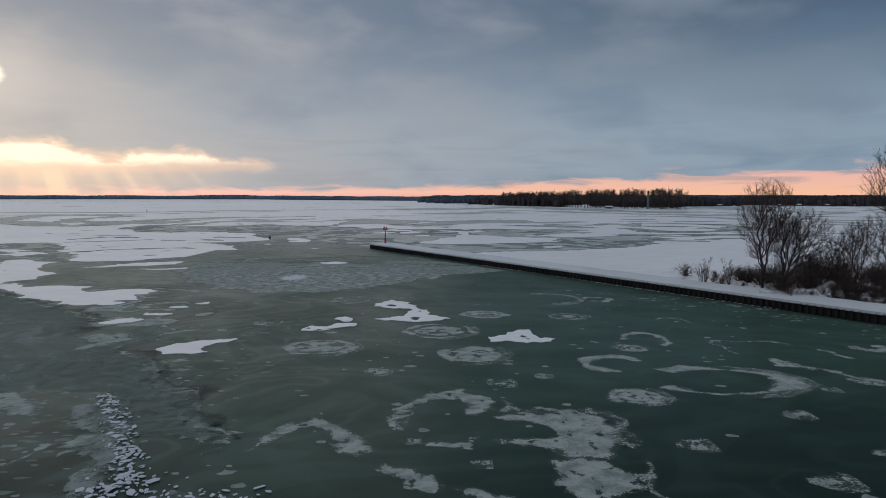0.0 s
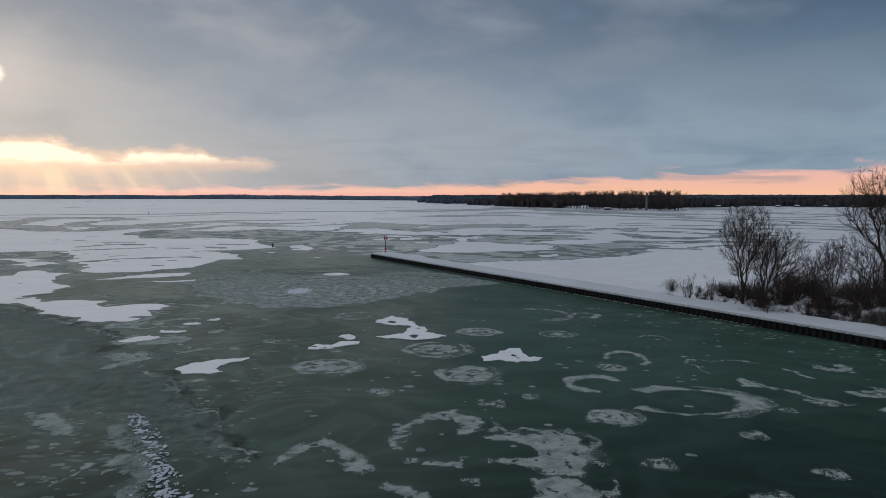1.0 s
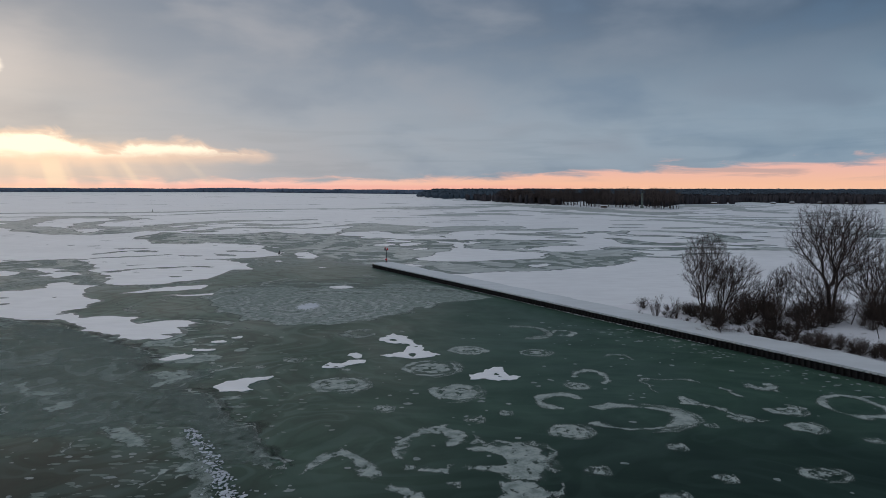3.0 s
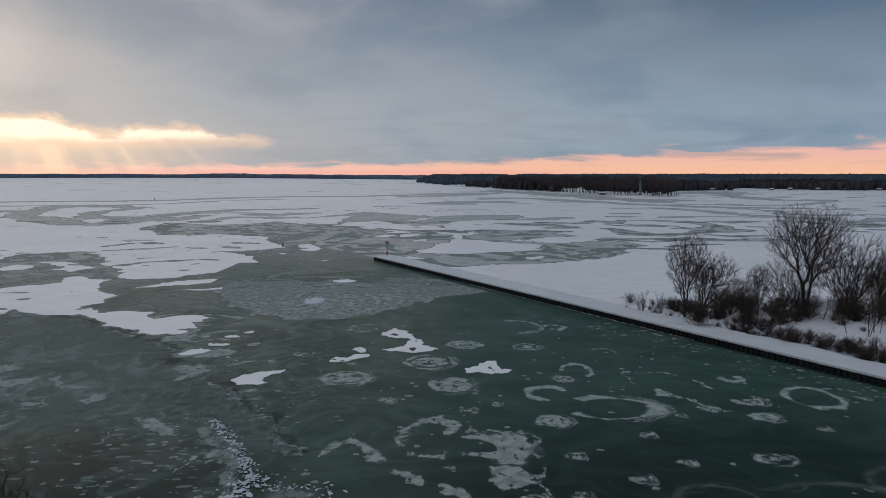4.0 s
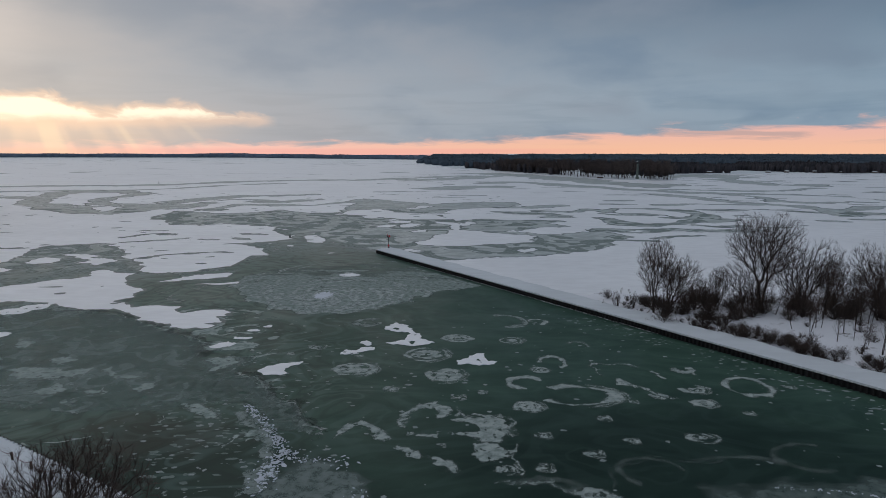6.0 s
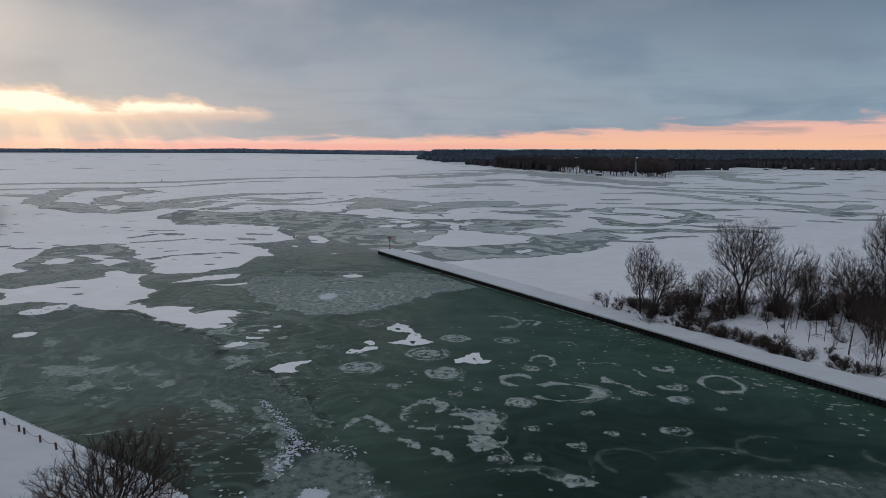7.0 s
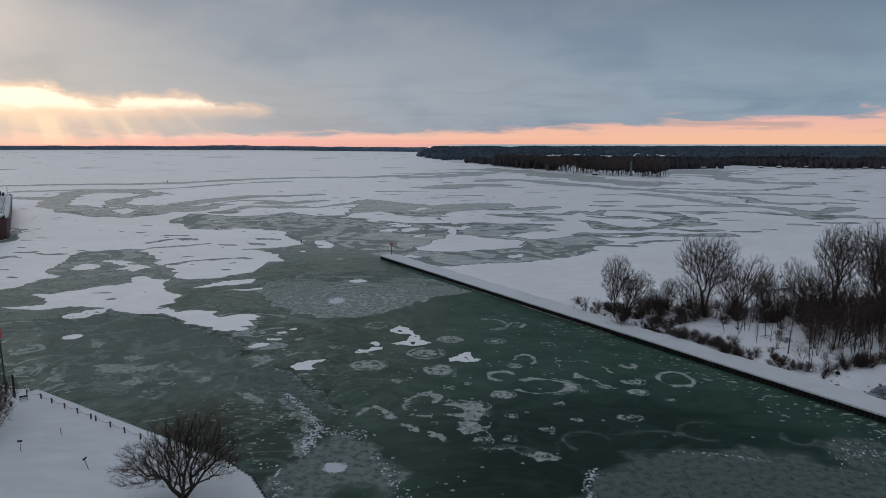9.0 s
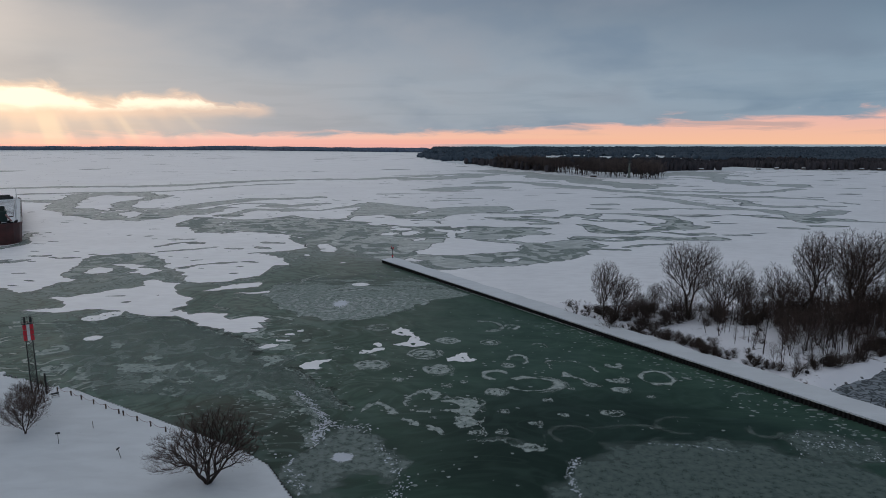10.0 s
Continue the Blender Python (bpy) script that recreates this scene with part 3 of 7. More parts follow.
LEADS.append(([(-115, 252.9), (-105.7, 252.9)], 2.6))
LEADS.append(([(-98.8, 272.8), (-88.4, 270.7)], 3.5))
LEADS.append(([(95.9, 1252.6), (136, 1172.8), (179.1, 1080), (209.3, 963.8), (242.7, 868.5), (263.4, 765.2)], 68.3))
LEADS.append(([(-36.2, 929.8), (19.9, 999.8), (85.7, 1101.9)], 46.0))
LEADS.append(([(5.1, 701.1), (38.5, 731.9), (75.5, 731.9)], 43.8))
LEADS.append(([(-30.6, 701.1), (-11.3, 701.1)], 12.8))
LEADS.append(([(58.9, 826.9), (104.5, 868.4), (147.7, 813.9), (174.1, 742.7)], 33.8))
LEADS.append(([(41.5, 396.6), (54.9, 389.2), (71.2, 382), (83.8, 368.3)], 9.4))
LEADS.append(([(51.9, 331.4), (74.2, 334.3)], 13.2))
LEADS.append(([(76, 400.4), (99.7, 396.6), (113.5, 420.3), (124.3, 389.2), (129.2, 375.1)], 10.8))
LEADS.append(([(105.8, 355.3), (111.4, 337.2), (114.7, 320.4)], 12.6))
LEADS.append(([(12.1, 432.9), (37.1, 455.5), (64.1, 432.9), (95.5, 450.9)], 11.8))
LEADS.append(([(266.2, 682), (300.9, 663.7), (340.5, 646.2), (384.7, 654.9), (458.2, 711.3)], 15.1))
LEADS.append(([(194.1, 732), (217.5, 682), (247.5, 646.1), (268.5, 613.5), (290.8, 613.5)], 24.2))
LEADS.append(([(224, 583.5), (244.7, 549.5), (245.1, 507.2), (252.1, 485.5), (263, 475.2)], 15.3))
LEADS.append(([(284.6, 598.2), (318.8, 598.2), (360.8, 583.6), (393, 556.1)], 13.6))
LEADS.append(([(293.9, 583.5), (305.2, 543.1), (293.7, 496.2), (314.5, 485.5), (341.5, 485.5)], 15.1))
LEADS.append(([(180.1, 455.6), (215.1, 470.2), (241.4, 460.4), (268.5, 465.3), (283.9, 446.4), (284.3, 420.4), (289, 404.4), (312, 420.4), (346.9, 446.4)], 12.1))
LEADS.append(([(286.6, 424.5), (280.4, 389.3), (276.8, 368.4), (293.4, 382.1), (310.5, 382.1)], 13.6))
LEADS.append(([(456.1, 963.9), (441.3, 868.6), (436.9, 789), (479.3, 765.3), (505.1, 789)], 33.3))
LEADS.append(([(443.8, 914), (490.4, 898.4), (510.4, 868.6)], 20.3))
LEADS.append(([(416.3, 1102), (494.1, 1173), (491.5, 1059)], 97.8))
LEADS.append(([(117.3, 396.6), (134, 428.7), (156.2, 424.5), (177.2, 404.3), (181.8, 375.1), (170.4, 352.2), (153.2, 358.5), (142.8, 378.5), (119.9, 371.7), (110.5, 385.6)], 11.4))
LEADS.append(([(105, 343.1), (107.3, 320.4), (127.2, 312.5), (156.8, 334.3), (180.4, 343.1)], 10.6))
LEADS.append(([(150, 315.1), (160.8, 305), (175.4, 310)], 6.6))
LEADS.append(([(90, 292.9), (108.4, 283.7), (129, 295.2), (149.9, 286)], 11.1))
LEADS.append(([(151.8, 288.3), (170.7, 288.3)], 8.9))
LEADS.append(([(84, 251.1), (105.2, 247.5)], 3.4))
LEADS.append(([(107.3, 256.8), (134.2, 268.8)], 3.8))
LEADS.append(([(200.4, 368.3), (207.7, 371.7)], 5.1))
LEADS.append(([(184.7, 302.5), (198.7, 305)], 4.6))
LEADS.append(([(205.7, 312.6), (213.4, 312.6)], 2.9))
LEADS.append(([(253.2, 404.3), (265.1, 393)], 9.4))
LEADS.append(([(239.2, 337.2), (249.1, 334.4)], 7.3))
LEADS.append(([(358.2, 490.8), (366.5, 485.5)], 10.6))
LEADS.append(([(395.5, 518.8), (401, 513)], 6.2))
LEADS.append(([(151, 501.6), (168.5, 507.2)], 8.7))
LEADS.append(([(163.2, 583.5), (227, 583.5)], 6.0))
LEADS.append(([(223.1, 412.2), (245.1, 420.3)], 5.3))
LEADS.append(([(-262, 246), (-240, 252), (-238, 268), (-262, 310)], 6.5))
# small floes left inside them
FLOES.append([(121.7, 392.9), (137.8, 416.2), (151.5, 416.2), (149, 396.7), (132, 385.6)])
FLOES.append([(152.3, 368.3), (163.3, 389.3), (171.6, 385.6), (170.1, 371.7), (158.4, 361.7)])
FLOES.append([(137.1, 361.7), (149.2, 371.7), (151, 361.7), (142.1, 355.3)])
FLOES.append([(115.2, 343.1), (124.3, 349.1), (134.4, 343.1), (129.9, 331.4), (117.6, 331.4)])
FLOES.append([(100.9, 283.7), (107.9, 288.3), (113.4, 286), (107.2, 279.3)])
FLOES.append([(-355.6, 536.5), (-379, 590.4), (-372.7, 613.1), (-334, 605.4), (-312, 576.2), (-321.6, 555.7), (-313.9, 518.4), (-332.7, 512.6)])
FLOES.append([(-265.7, 428.5), (-259.5, 441.6), (-242.4, 432.8), (-242.6, 412), (-254, 412)])
FLOES.append([(-199.7, 490.5), (-182.9, 512.7), (-164.9, 507), (-169.2, 485.3), (-188.3, 480.1)])
FLOES.append([(-161.2, 420.1), (-158.8, 450.8), (-133.2, 446.2), (-121.7, 428.6), (-133.6, 412), (-148.4, 416)])
FLOES.append([(-210.8, 583.3), (-192.7, 605.5), (-165.8, 598), (-184.5, 576.2)])
FLOES.append([(-25, 420.2), (-14.6, 450.8), (-4.7, 446.2), (-15.8, 420.2)])
FLOES.append([(10.5, 315.1), (16.4, 331.4), (21.9, 325.8), (15.8, 309.9)])
FLOES.append([(37.4, 285.9), (44.2, 292.8), (42.3, 283.7)])

PIER_A, PIER_D, PIER_N = Vector((-25.0, 211.0)), Vector((0.5500, -0.8352)), Vector((0.8352, 0.5500))


def pier_side(x, y):
    """Metres behind the channel face of the pier, and metres along it."""
    return (x - PIER_A.x) * PIER_N.x + (y - PIER_A.y) * PIER_N.y, (x - PIER_A.x) * PIER_D.x + (y - PIER_A.y) * PIER_D.y


def lake_snow(x, y):
    """Positive where wind has left snow on the ice."""
    reach = np.clip(y / 300, 0.3, 3.0)
    wx = x + grain(x, y, 24, 3, 4) * 3.0 * reach + grain(x, y, 6, 5, 4) * 1.8 + grain(x, y, 2.2, 25, 2) * 0.9
    wy = y + grain(x, y, 28, 4, 4) * 4.5 * reach + grain(x, y, 7, 6, 4) * 2.4 + grain(x, y, 2.2, 26, 2) * 0.9
    back, along = pier_side(x, y)
    f = np.full(np.shape(x), 14.0)
    for outline in BARE:
        f = np.minimum(f, -within(wx, wy, outline))
    for outline in PANS:
        f = np.maximum(f, within(wx, wy, outline))
    swell = 0.62 + grain(x, y * 0.6, 55, 8, 3) * 0.7
    for course, half in LEADS:
        f = np.minimum(f, off_course(wx, wy, course, half + 30) - half * swell)
    for outline in FLOES:
        f = np.maximum(f, within(wx, wy, outline))
    # small holes, slits and crumbs of snow
    holes = 0.56 - np.abs(grain(x * 0.6, y, 9, 15, 2))
    f = np.where((y > 100) & (x < 60) & ((back < 0) | (y > 280)), np.minimum(f, holes * 14), f)
    far = grain(x * 0.35, y, 60, 17, 3)
    f = np.where(y > 1000, np.minimum(f, (0.47 - far) * 40), f)
    slits = (0.43 - grain(x * 0.3, y, 20, 18, 3)) * 16
    f = np.where((y > 330) & (y < 1300) & (x > -90), np.minimum(f, slits), f)
    crumbs = (grain(x, y, 9, 19, 2) - 0.47) * 10
    f = np.where((y > 175) & (f < -2) & (back < 0), np.maximum(f, crumbs), f)
    # open channel along the pier stays bare
    f = np.where((back < 0) & (back > -62) & (y < 205) & (x > -75), np.minimum(f, -9), f)
    return f


me = raw_mesh("lake_ice", [(-6500, -900, 0), (6500, -900, 0), (6500, 9000, 0), (-6500, 9000, 0)], [(0, 1, 2, 3)], ICE)
tagged(new("lake_ice", me), "frozen lake with thin dark green ice and greyer ice farther out", "lake ice", kind="structure")
for step, (x0, x1, y0, y1, res) in enumerate(((-330, 330, 95, 330, 0.7), (-560, 560, 330, 620, 1.5), (-900, 1100, 620, 1300, 4.0), (-4200, 4200, 1300, 4700, 16.0))):
    me = field_sheet("snow_cover", lake_snow, x0, x1, y0 - 2 * res, y1 + 2 * res, res, 0.05 + 0.03 * step, LAKE_SNOW)
    rim = field_sheet("ice_rim", lambda x, y: lake_snow(x, y) + 0.55 + y / 520, x0, x1, y0 - 2 * res, y1 + 2 * res, res * 1.3, 0.02 + 0.004 * step, RIM)
    tagged(new("ice_rim", rim), "dark clear ice along the edges of the snow sheets", "ice", kind="stuff")
    tagged(new("snow_cover", me), "wind-blown white snow lying in sheets on the lake ice", "snow", kind="stuff")


# ---- piers and banks ----
def sheet_wall(parent, a, b, top, base, pitch, mat, depth=0.42):
    """Interlocking sheet piles from a to b, each a part of its own, sharing one mesh."""
    a, b = Vector(a), Vector(b)
    d = (b - a).normalized()
    count = int((b - a).length / pitch)
    q, g_, e = pitch / 4, depth, 0.03
    line = [(0, 0), (q * 0.6, 0), (q * 1.2, g_), (q * 2.8, g_), (q * 3.4, 0), (q * 4 - e, 0)]
    verts, faces = [], []
    for x, y in line:
        verts += [(x, y, base), (x, y, top), (x, y + 0.25, top), (x, y + 0.25, base)]
    for i in range(len(line) - 1):
        o = i * 4
        for c in range(4):
            faces.append((o + c, o + (c + 1) % 4, o + 4 + (c + 1) % 4, o + 4 + c))
    faces += [(3, 2, 1, 0), tuple(len(verts) - 4 + c for c in range(4))]
    me = raw_mesh("sheet_pile", verts, faces, mat)
    turn = Matrix.Rotation(math.atan2(d.y, d.x), 4, "Z")
    for i in range(min(count, 300)):
        ob = new("sheet_pile", me)
        ob.parent = parent
        p = a + d * (i * pitch)
        ob.matrix_basis = Matrix.Translation((p.x, p.y, random.uniform(-0.04, 0.04))) @ turn
    return count


def slab(outline, z0, z1, mat, name):
    n = len(outline)
    verts = [(x, y, z0) for x, y in outline] + [(x, y, z1) for x, y in outline]
    faces = [tuple(range(n))[::-1], tuple(range(n, 2 * n))] + [(i, (i + 1) % n, n + (i + 1) % n, n + i) for i in range(n)]
    return raw_mesh(name, verts, faces, mat)


def on_pier(back, along):
    p = PIER_A + PIER_N * back + PIER_D * along
    return (p.x, p.y)


pier = empty("pier", -25, 211, 0, label="long low sheet-pile pier capped with smooth snow", category="pier", kind="structure")
keep = pier.matrix_basis.inverted()
PIER_LEN = 262.0
core = part("core", slab([on_pier(0.5, 0.3), on_pier(8.0, -1.5), on_pier(8.0, PIER_LEN), on_pier(0.5, PIER_LEN)], -1, 1.35, STEEL, "core"), STEEL, pier)
core.matrix_parent_inverse = keep


def snow_cap(name, field, x0, x1, y0, y1, res, z, thick):
    return field_sheet(name, field, x0, x1, y0, y1, res, z, SNOW, thick)


def pier_cap(x, y):
    back, along = pier_side(x, y)
    tooth = np.abs(((along / 1.0) % 1.0) - 0.5) * 0.5
    return np.minimum(np.minimum(back - 0.02 + tooth * 0.7 - 0.12, 8.3 - back + grain(x, y, 9, 31, 3) * 1.2), np.minimum(along + 0.4 + back * 0.18, PIER_LEN - along))


cap = part("snow_cap", field_sheet("snow_cap", pier_cap, -30, 130, -12, 222, 0.3, 1.72, SNOW, 0.4), SNOW, pier, "even layer of undisturbed snow")
cap.matrix_parent_inverse = keep
turned = [on_pier(0.0, 0.0), on_pier(0.0, PIER_LEN)]
a, b = [Vector((p[0] + 25, p[1] - 211)) for p in turned]
sheet_wall(pier, a, b, 1.45, -0.6, 1.0, STEEL, 0.42)
a, b = [Vector((p[0] + 25, p[1] - 211)) for p in (on_pier(8.0, -1.8), on_pier(0.0, -0.2))]
sheet_wall(pier, a, b, 1.45, -0.6, 1.0, STEEL, 0.42)


def land_height(x, y):
    """The wooded spit behind the pier, the track and the pond shore."""
    back, along = pier_side(x, y)
    f = np.minimum(back - 7.4, along - 104 + grain(x, y, 14, 41, 3) * 6)
    f = np.minimum(f, 133 + grain(x, y, 20, 42, 3) * 10 - y - np.clip(x - 120, 0, 300) * 0.06)
    pond = np.minimum(back - 8.6, (x - 91) * 0.5 - (y - 50) * 0.865 + grain(x, y, 8, 43, 3) * 2.2)
    f = np.minimum(f, -pond)
    return np.clip(f * 0.4, -1.2, 1.5) + grain(x, y, 11, 44, 4) * 0.35 * np.clip(f * 0.3, 0, 1) + np.clip(f * 0.05, 0, 0.5)


def terrain(name, height, x0, x1, y0, y1, res, mat):
    nx, ny = int((x1 - x0) / res) + 1, int((y1 - y0) / res) + 1
    X, Y = np.meshgrid(np.linspace(x0, x1, nx), np.linspace(y0, y1, ny))
    Z = height(X, Y)
    idx = np.arange(nx * ny).reshape(ny, nx)
    keep_ = (np.maximum(np.maximum(Z[:-1, :-1], Z[1:, 1:]), np.maximum(Z[1:, :-1], Z[:-1, 1:])) > -0.5)
    quads = np.stack((idx[:-1, :-1], idx[:-1, 1:], idx[1:, 1:], idx[1:, :-1]), -1)[keep_]
    me = poly_mesh(name, np.stack((X, Y, Z), -1).reshape(-1, 3), quads.ravel(), np.full(len(quads), 4), mat)
    me.polygons.foreach_set("use_smooth", [True] * len(me.polygons))
    return me


def make_ground():
    """Snow with dead grass and leaf litter showing through."""
    mat, n = material("snowy_ground")
    a, b = n.noise(n.at, 1.1, 6.0, 0.65, 0.6), n.noise(n.at, 0.16, 4.0, 0.6)
    f = n.m("ADD", n.m("MULTIPLY", a, 0.6), n.m("MULTIPLY", b, 0.55))
    n.put(n.bsdf.inputs["Base Color"], n.mix(n.ramp(f, 0.66, 0.74), (0.78, 0.79, 0.83, 1), (0.085, 0.062, 0.05, 1)))
    n.bsdf.inputs["Roughness"].default_value = 0.85
    n.put(n.bsdf.inputs["Normal"], n.bump(a, 0.5, 0.1))
    return mat


GROUND = make_ground()
tagged(new("ground_spit", terrain("ground_spit", land_height, 30, 330, -40, 145, 1.0, GROUND)), "low spit of snowy ground behind the pier", "ground", kind="structure")

BANK = [(-104.0, 60.0), (-88.0, 51.0), (-81.5, 50.2), (-33.0, 21.2), (-26.0, 15.4), (-19.0, 4.6), (-2.0, -30.0), (30.0, -120.0), (30.0, -400.0), (-900.0, -400.0), (-900.0, 150.0), (-260.0, 130.0), (-140.0, 80.0)]


def bank_in(x, y):
    """Signed distance to the west bank's outline, positive inside."""
    d = stroke(x, y, BANK + BANK[:1])
    inside = np.zeros(np.shape(x), bool)
    for (ax, ay), (bx, by) in zip(BANK, BANK[1:] + BANK[:1]):
        cross = ((ay > y) != (by > y)) & (x < (bx - ax) * (y - ay) / (by - ay + 1e-9) + ax)
        inside ^= cross
    return np.where(inside, d, -d)


west = empty("west_bank", -81.5, 50.2, 0, label="flat snow-covered quay behind a sheet-pile wall", category="quay", kind="structure")
keep = west.matrix_basis.inverted()
ob = part("fill", slab(BANK[1:6] + BANK[6:10] + BANK[10:], -1, 1.5, STEEL, "fill"), STEEL, west)
ob.matrix_parent_inverse = keep


def bank_cap(x, y):
    f = bank_in(x, y)
    d1 = ((x + 81.5) * 0.858 - (y - 50.2) * 0.513)
    d2 = ((x + 26.0) * 0.55 - (y - 15.4) * 0.835)
    along = np.where(x < -29, d1, d2)
    tooth = np.where((x > -82.5) & (f < 2), (np.abs((along / 1.0) % 1.0 - 0.5) < 0.25) * 0.36, 0.0)
    return f + 0.35 - tooth + np.where(x < -82, grain(x, y, 4, 51, 3) * 2.0, 0)


ob = part("snow_cap", field_sheet("snow_cap", bank_cap, -150, 40, -120, 95, 0.25, 1.8, SNOW, 0.5), SNOW, west, "deep unbroken snow with a toothed edge over the piles")
ob.matrix_parent_inverse = keep
for p, q in zip(BANK[2:5], BANK[3:6]):
    sheet_wall(west, (p[0] + 81.5, p[1] - 50.2), (q[0] + 81.5, q[1] - 50.2), 1.6, -0.6, 1.0, STEEL, 0.4)


# ---- snow patches and frost on the channel ice ----
def snow_patch(outlines, holes, seed, label):
    xs, ys = [p[0] for o in outlines for p in o], [p[1] for o in outlines for p in o]

    def field(x, y):
        wx, wy = x + grain(x, y, 2.4, seed, 4) * 0.8, y + grain(x, y, 2.4, seed + 1, 4) * 0.9
        f = np.full(x.shape, -9.0)
        for outline in outlines:
            f = np.maximum(f, within(wx, wy, outline) + 0.06)
        for hx, hy, hr in holes:
            f = np.minimum(f, np.hypot(wx - hx, (wy - hy) * 0.7) - hr)
        return np.minimum(f, (0.46 - grain(x, y, 2.2, seed + 2, 2)) * 3)

    me = field_sheet("snow_patch", field, min(xs) - 2, max(xs) + 2, min(ys) - 2, max(ys) + 2, 0.16, 0.068, LAKE_SNOW, 0.068)
    return tagged(new("snow_patch", me), label, "snow patch", "snow patches on the channel ice")


def round_patch(rows, seed, label):
    """A snow patch of one or two rough ovals."""
    return snow_patch([[(r[0] + r[2] * math.cos(a * 0.5236), r[1] + r[3] * math.sin(a * 0.5236)) for a in range(12)] for r in rows], [], seed, label)


snow_patch([[(-10.7, 97.5), (-9.9, 101.9), (-8.7, 102.9), (-5.8, 100.9), (-3.8, 94.7), (-2.3, 93.8), (-1.9, 90.3), (0.7, 86.9), (-0.8, 85.3), (-3.1, 84.5), (-7.4, 85.7), (-9.9, 86.5), (-7.5, 87.7), (-5.7, 89), (-4.9, 91.6), (-4.6, 93.8), (-6.5, 95.1), (-8.7, 95.6)]], [(-8.3, 97.9, 0.7), (-4.1, 86.9, 0.8)], 101, "large forked white snow patch on dark green ice")
snow_patch([[(5.5, 72.7), (5.6, 74.4), (6.8, 75.7), (8.4, 77.8), (9.9, 79.2), (11.5, 78.9), (11.1, 76.4), (12.2, 74.4), (13.6, 73.7), (11.9, 72.7), (9.7, 72.1), (8.2, 73), (6.7, 72.4)]], [(10.1, 75.4, 0.35), (10.7, 74, 0.3)], 104, "white snow patch with small bare holes on green ice")
snow_patch([[(-32.4, 68.9), (-31.7, 71.1), (-29.9, 72.1), (-29.1, 73.4), (-27, 73.4), (-25.2, 74), (-25, 72.4), (-27.1, 71.8), (-28, 69.9), (-26.6, 67.4), (-27.7, 66), (-29.5, 67.1), (-31.3, 66.8)]], [], 107, "tapered white snow patch on dark green ice")
snow_patch([[(-18.4, 79.2), (-17.5, 81.8), (-15.1, 81.4), (-14.2, 83.4), (-13.1, 83.7), (-11.4, 83), (-12.2, 81.4), (-13.9, 81.1), (-14.8, 79.2), (-17, 78.5)], [(-15.4, 86.9), (-14.2, 88.2), (-12.6, 86.5), (-13.2, 84.9), (-14.4, 84.9)]], [], 110, "crooked narrow white snow patch on green ice")
snow_patch([[(-47.1, 83.7), (-46.2, 86.1), (-44.3, 87.3), (-42.5, 86.1), (-43.2, 84.1), (-45.7, 83)]], [], 116, "small oblong white snow patch on grey ice")
round_patch([(-29.1, 163.8, 3.6, 2.7)], 113, "small oval white snow patch near the pier head")
round_patch([(-42.3, 90.2, 2.2, 0.8)], 119, "thin sliver of white snow on grey ice")
round_patch([(-41.7, 96.3, 1.5, 1.0)], 122, "very small white snow patch on grey ice")
round_patch([(-99.0, 92.4, 2.6, 2.4)], 125, "small rounded white snow patch near the quay")
round_patch([(-110.2, 114.0, 4.6, 3.4), (-107.5, 118.4, 3.6, 3.4)], 128, "broken snow patch round a bare hole in grey ice")
round_patch([(-39.0, 99.7, 0.9, 0.8)], 131, "tiny white snow patch on grey ice")


LEVEL = [0.010]


def frost_ring(cx, cy, rx, ry, width, core, gap_at, gap, seed, label="pale hoar-frost ring frozen into dark green ice", mat=None, halo=0.0):
    """A speckled ring, open where gap says (degrees), with a filled core of the given share."""
    reach = 1.45
    LEVEL[0] += 0.0003

    def field(x, y):
        wx, wy = x + grain(x, y, rx * 0.9, seed, 3) * rx * 0.15, y + grain(x, y, ry * 0.9, seed + 1, 3) * ry * 0.15
        q = np.hypot((wx - cx) / rx, (wy - cy) / ry)
        r = min(rx, ry)
        ang = np.degrees(np.arctan2(wy - cy, wx - cx))
        off = np.abs((ang - gap_at + 180) % 360 - 180)
        open_ = np.clip((gap / 2 - off) / 18, 0, 1)
        f = width * r * (0.55 + grain(x, y, rx, seed + 2, 2) * 0.8) - np.abs(1 - width * 0.5 - q) * r - open_ * r
        if core:
            lens = np.minimum((core - q) * r, (0.26 - grain(x, y, r * 0.42, seed + 5, 3)) * r * 0.7)
            f = np.maximum(f, lens)
        f = f + grain(x, y, 0.7, seed + 3, 2) * 0.26 + grain(x, y, 1.7, seed + 4, 2) * 0.32
        if halo:
            # thin crescents beyond the rim, on its far side from the old ice
            lee = np.abs((ang + 8 + seed % 40 + 180) % 360 - 180)
            for step_, reach_ in ((halo, 70), (halo * 0.45, 55)):
                f = np.maximum(f, 0.10 + grain(x, y, 1.2, seed + 6, 2) * 0.2 - np.abs(1 + step_ - q) * r - np.clip((lee - reach_) / 40, 0, 1) * r)
        return f

    res = 0.14 if rx < 3 else 0.2
    me = field_sheet("frost_ring", field, cx - rx * reach, cx + rx * reach, cy - ry * reach, cy + ry * reach, res, LEVEL[0], mat or FROST, 0.0, 0.7)
    if me:
        tagged(new("frost_ring", me), label, "frost ring", "frost rings on the channel ice")


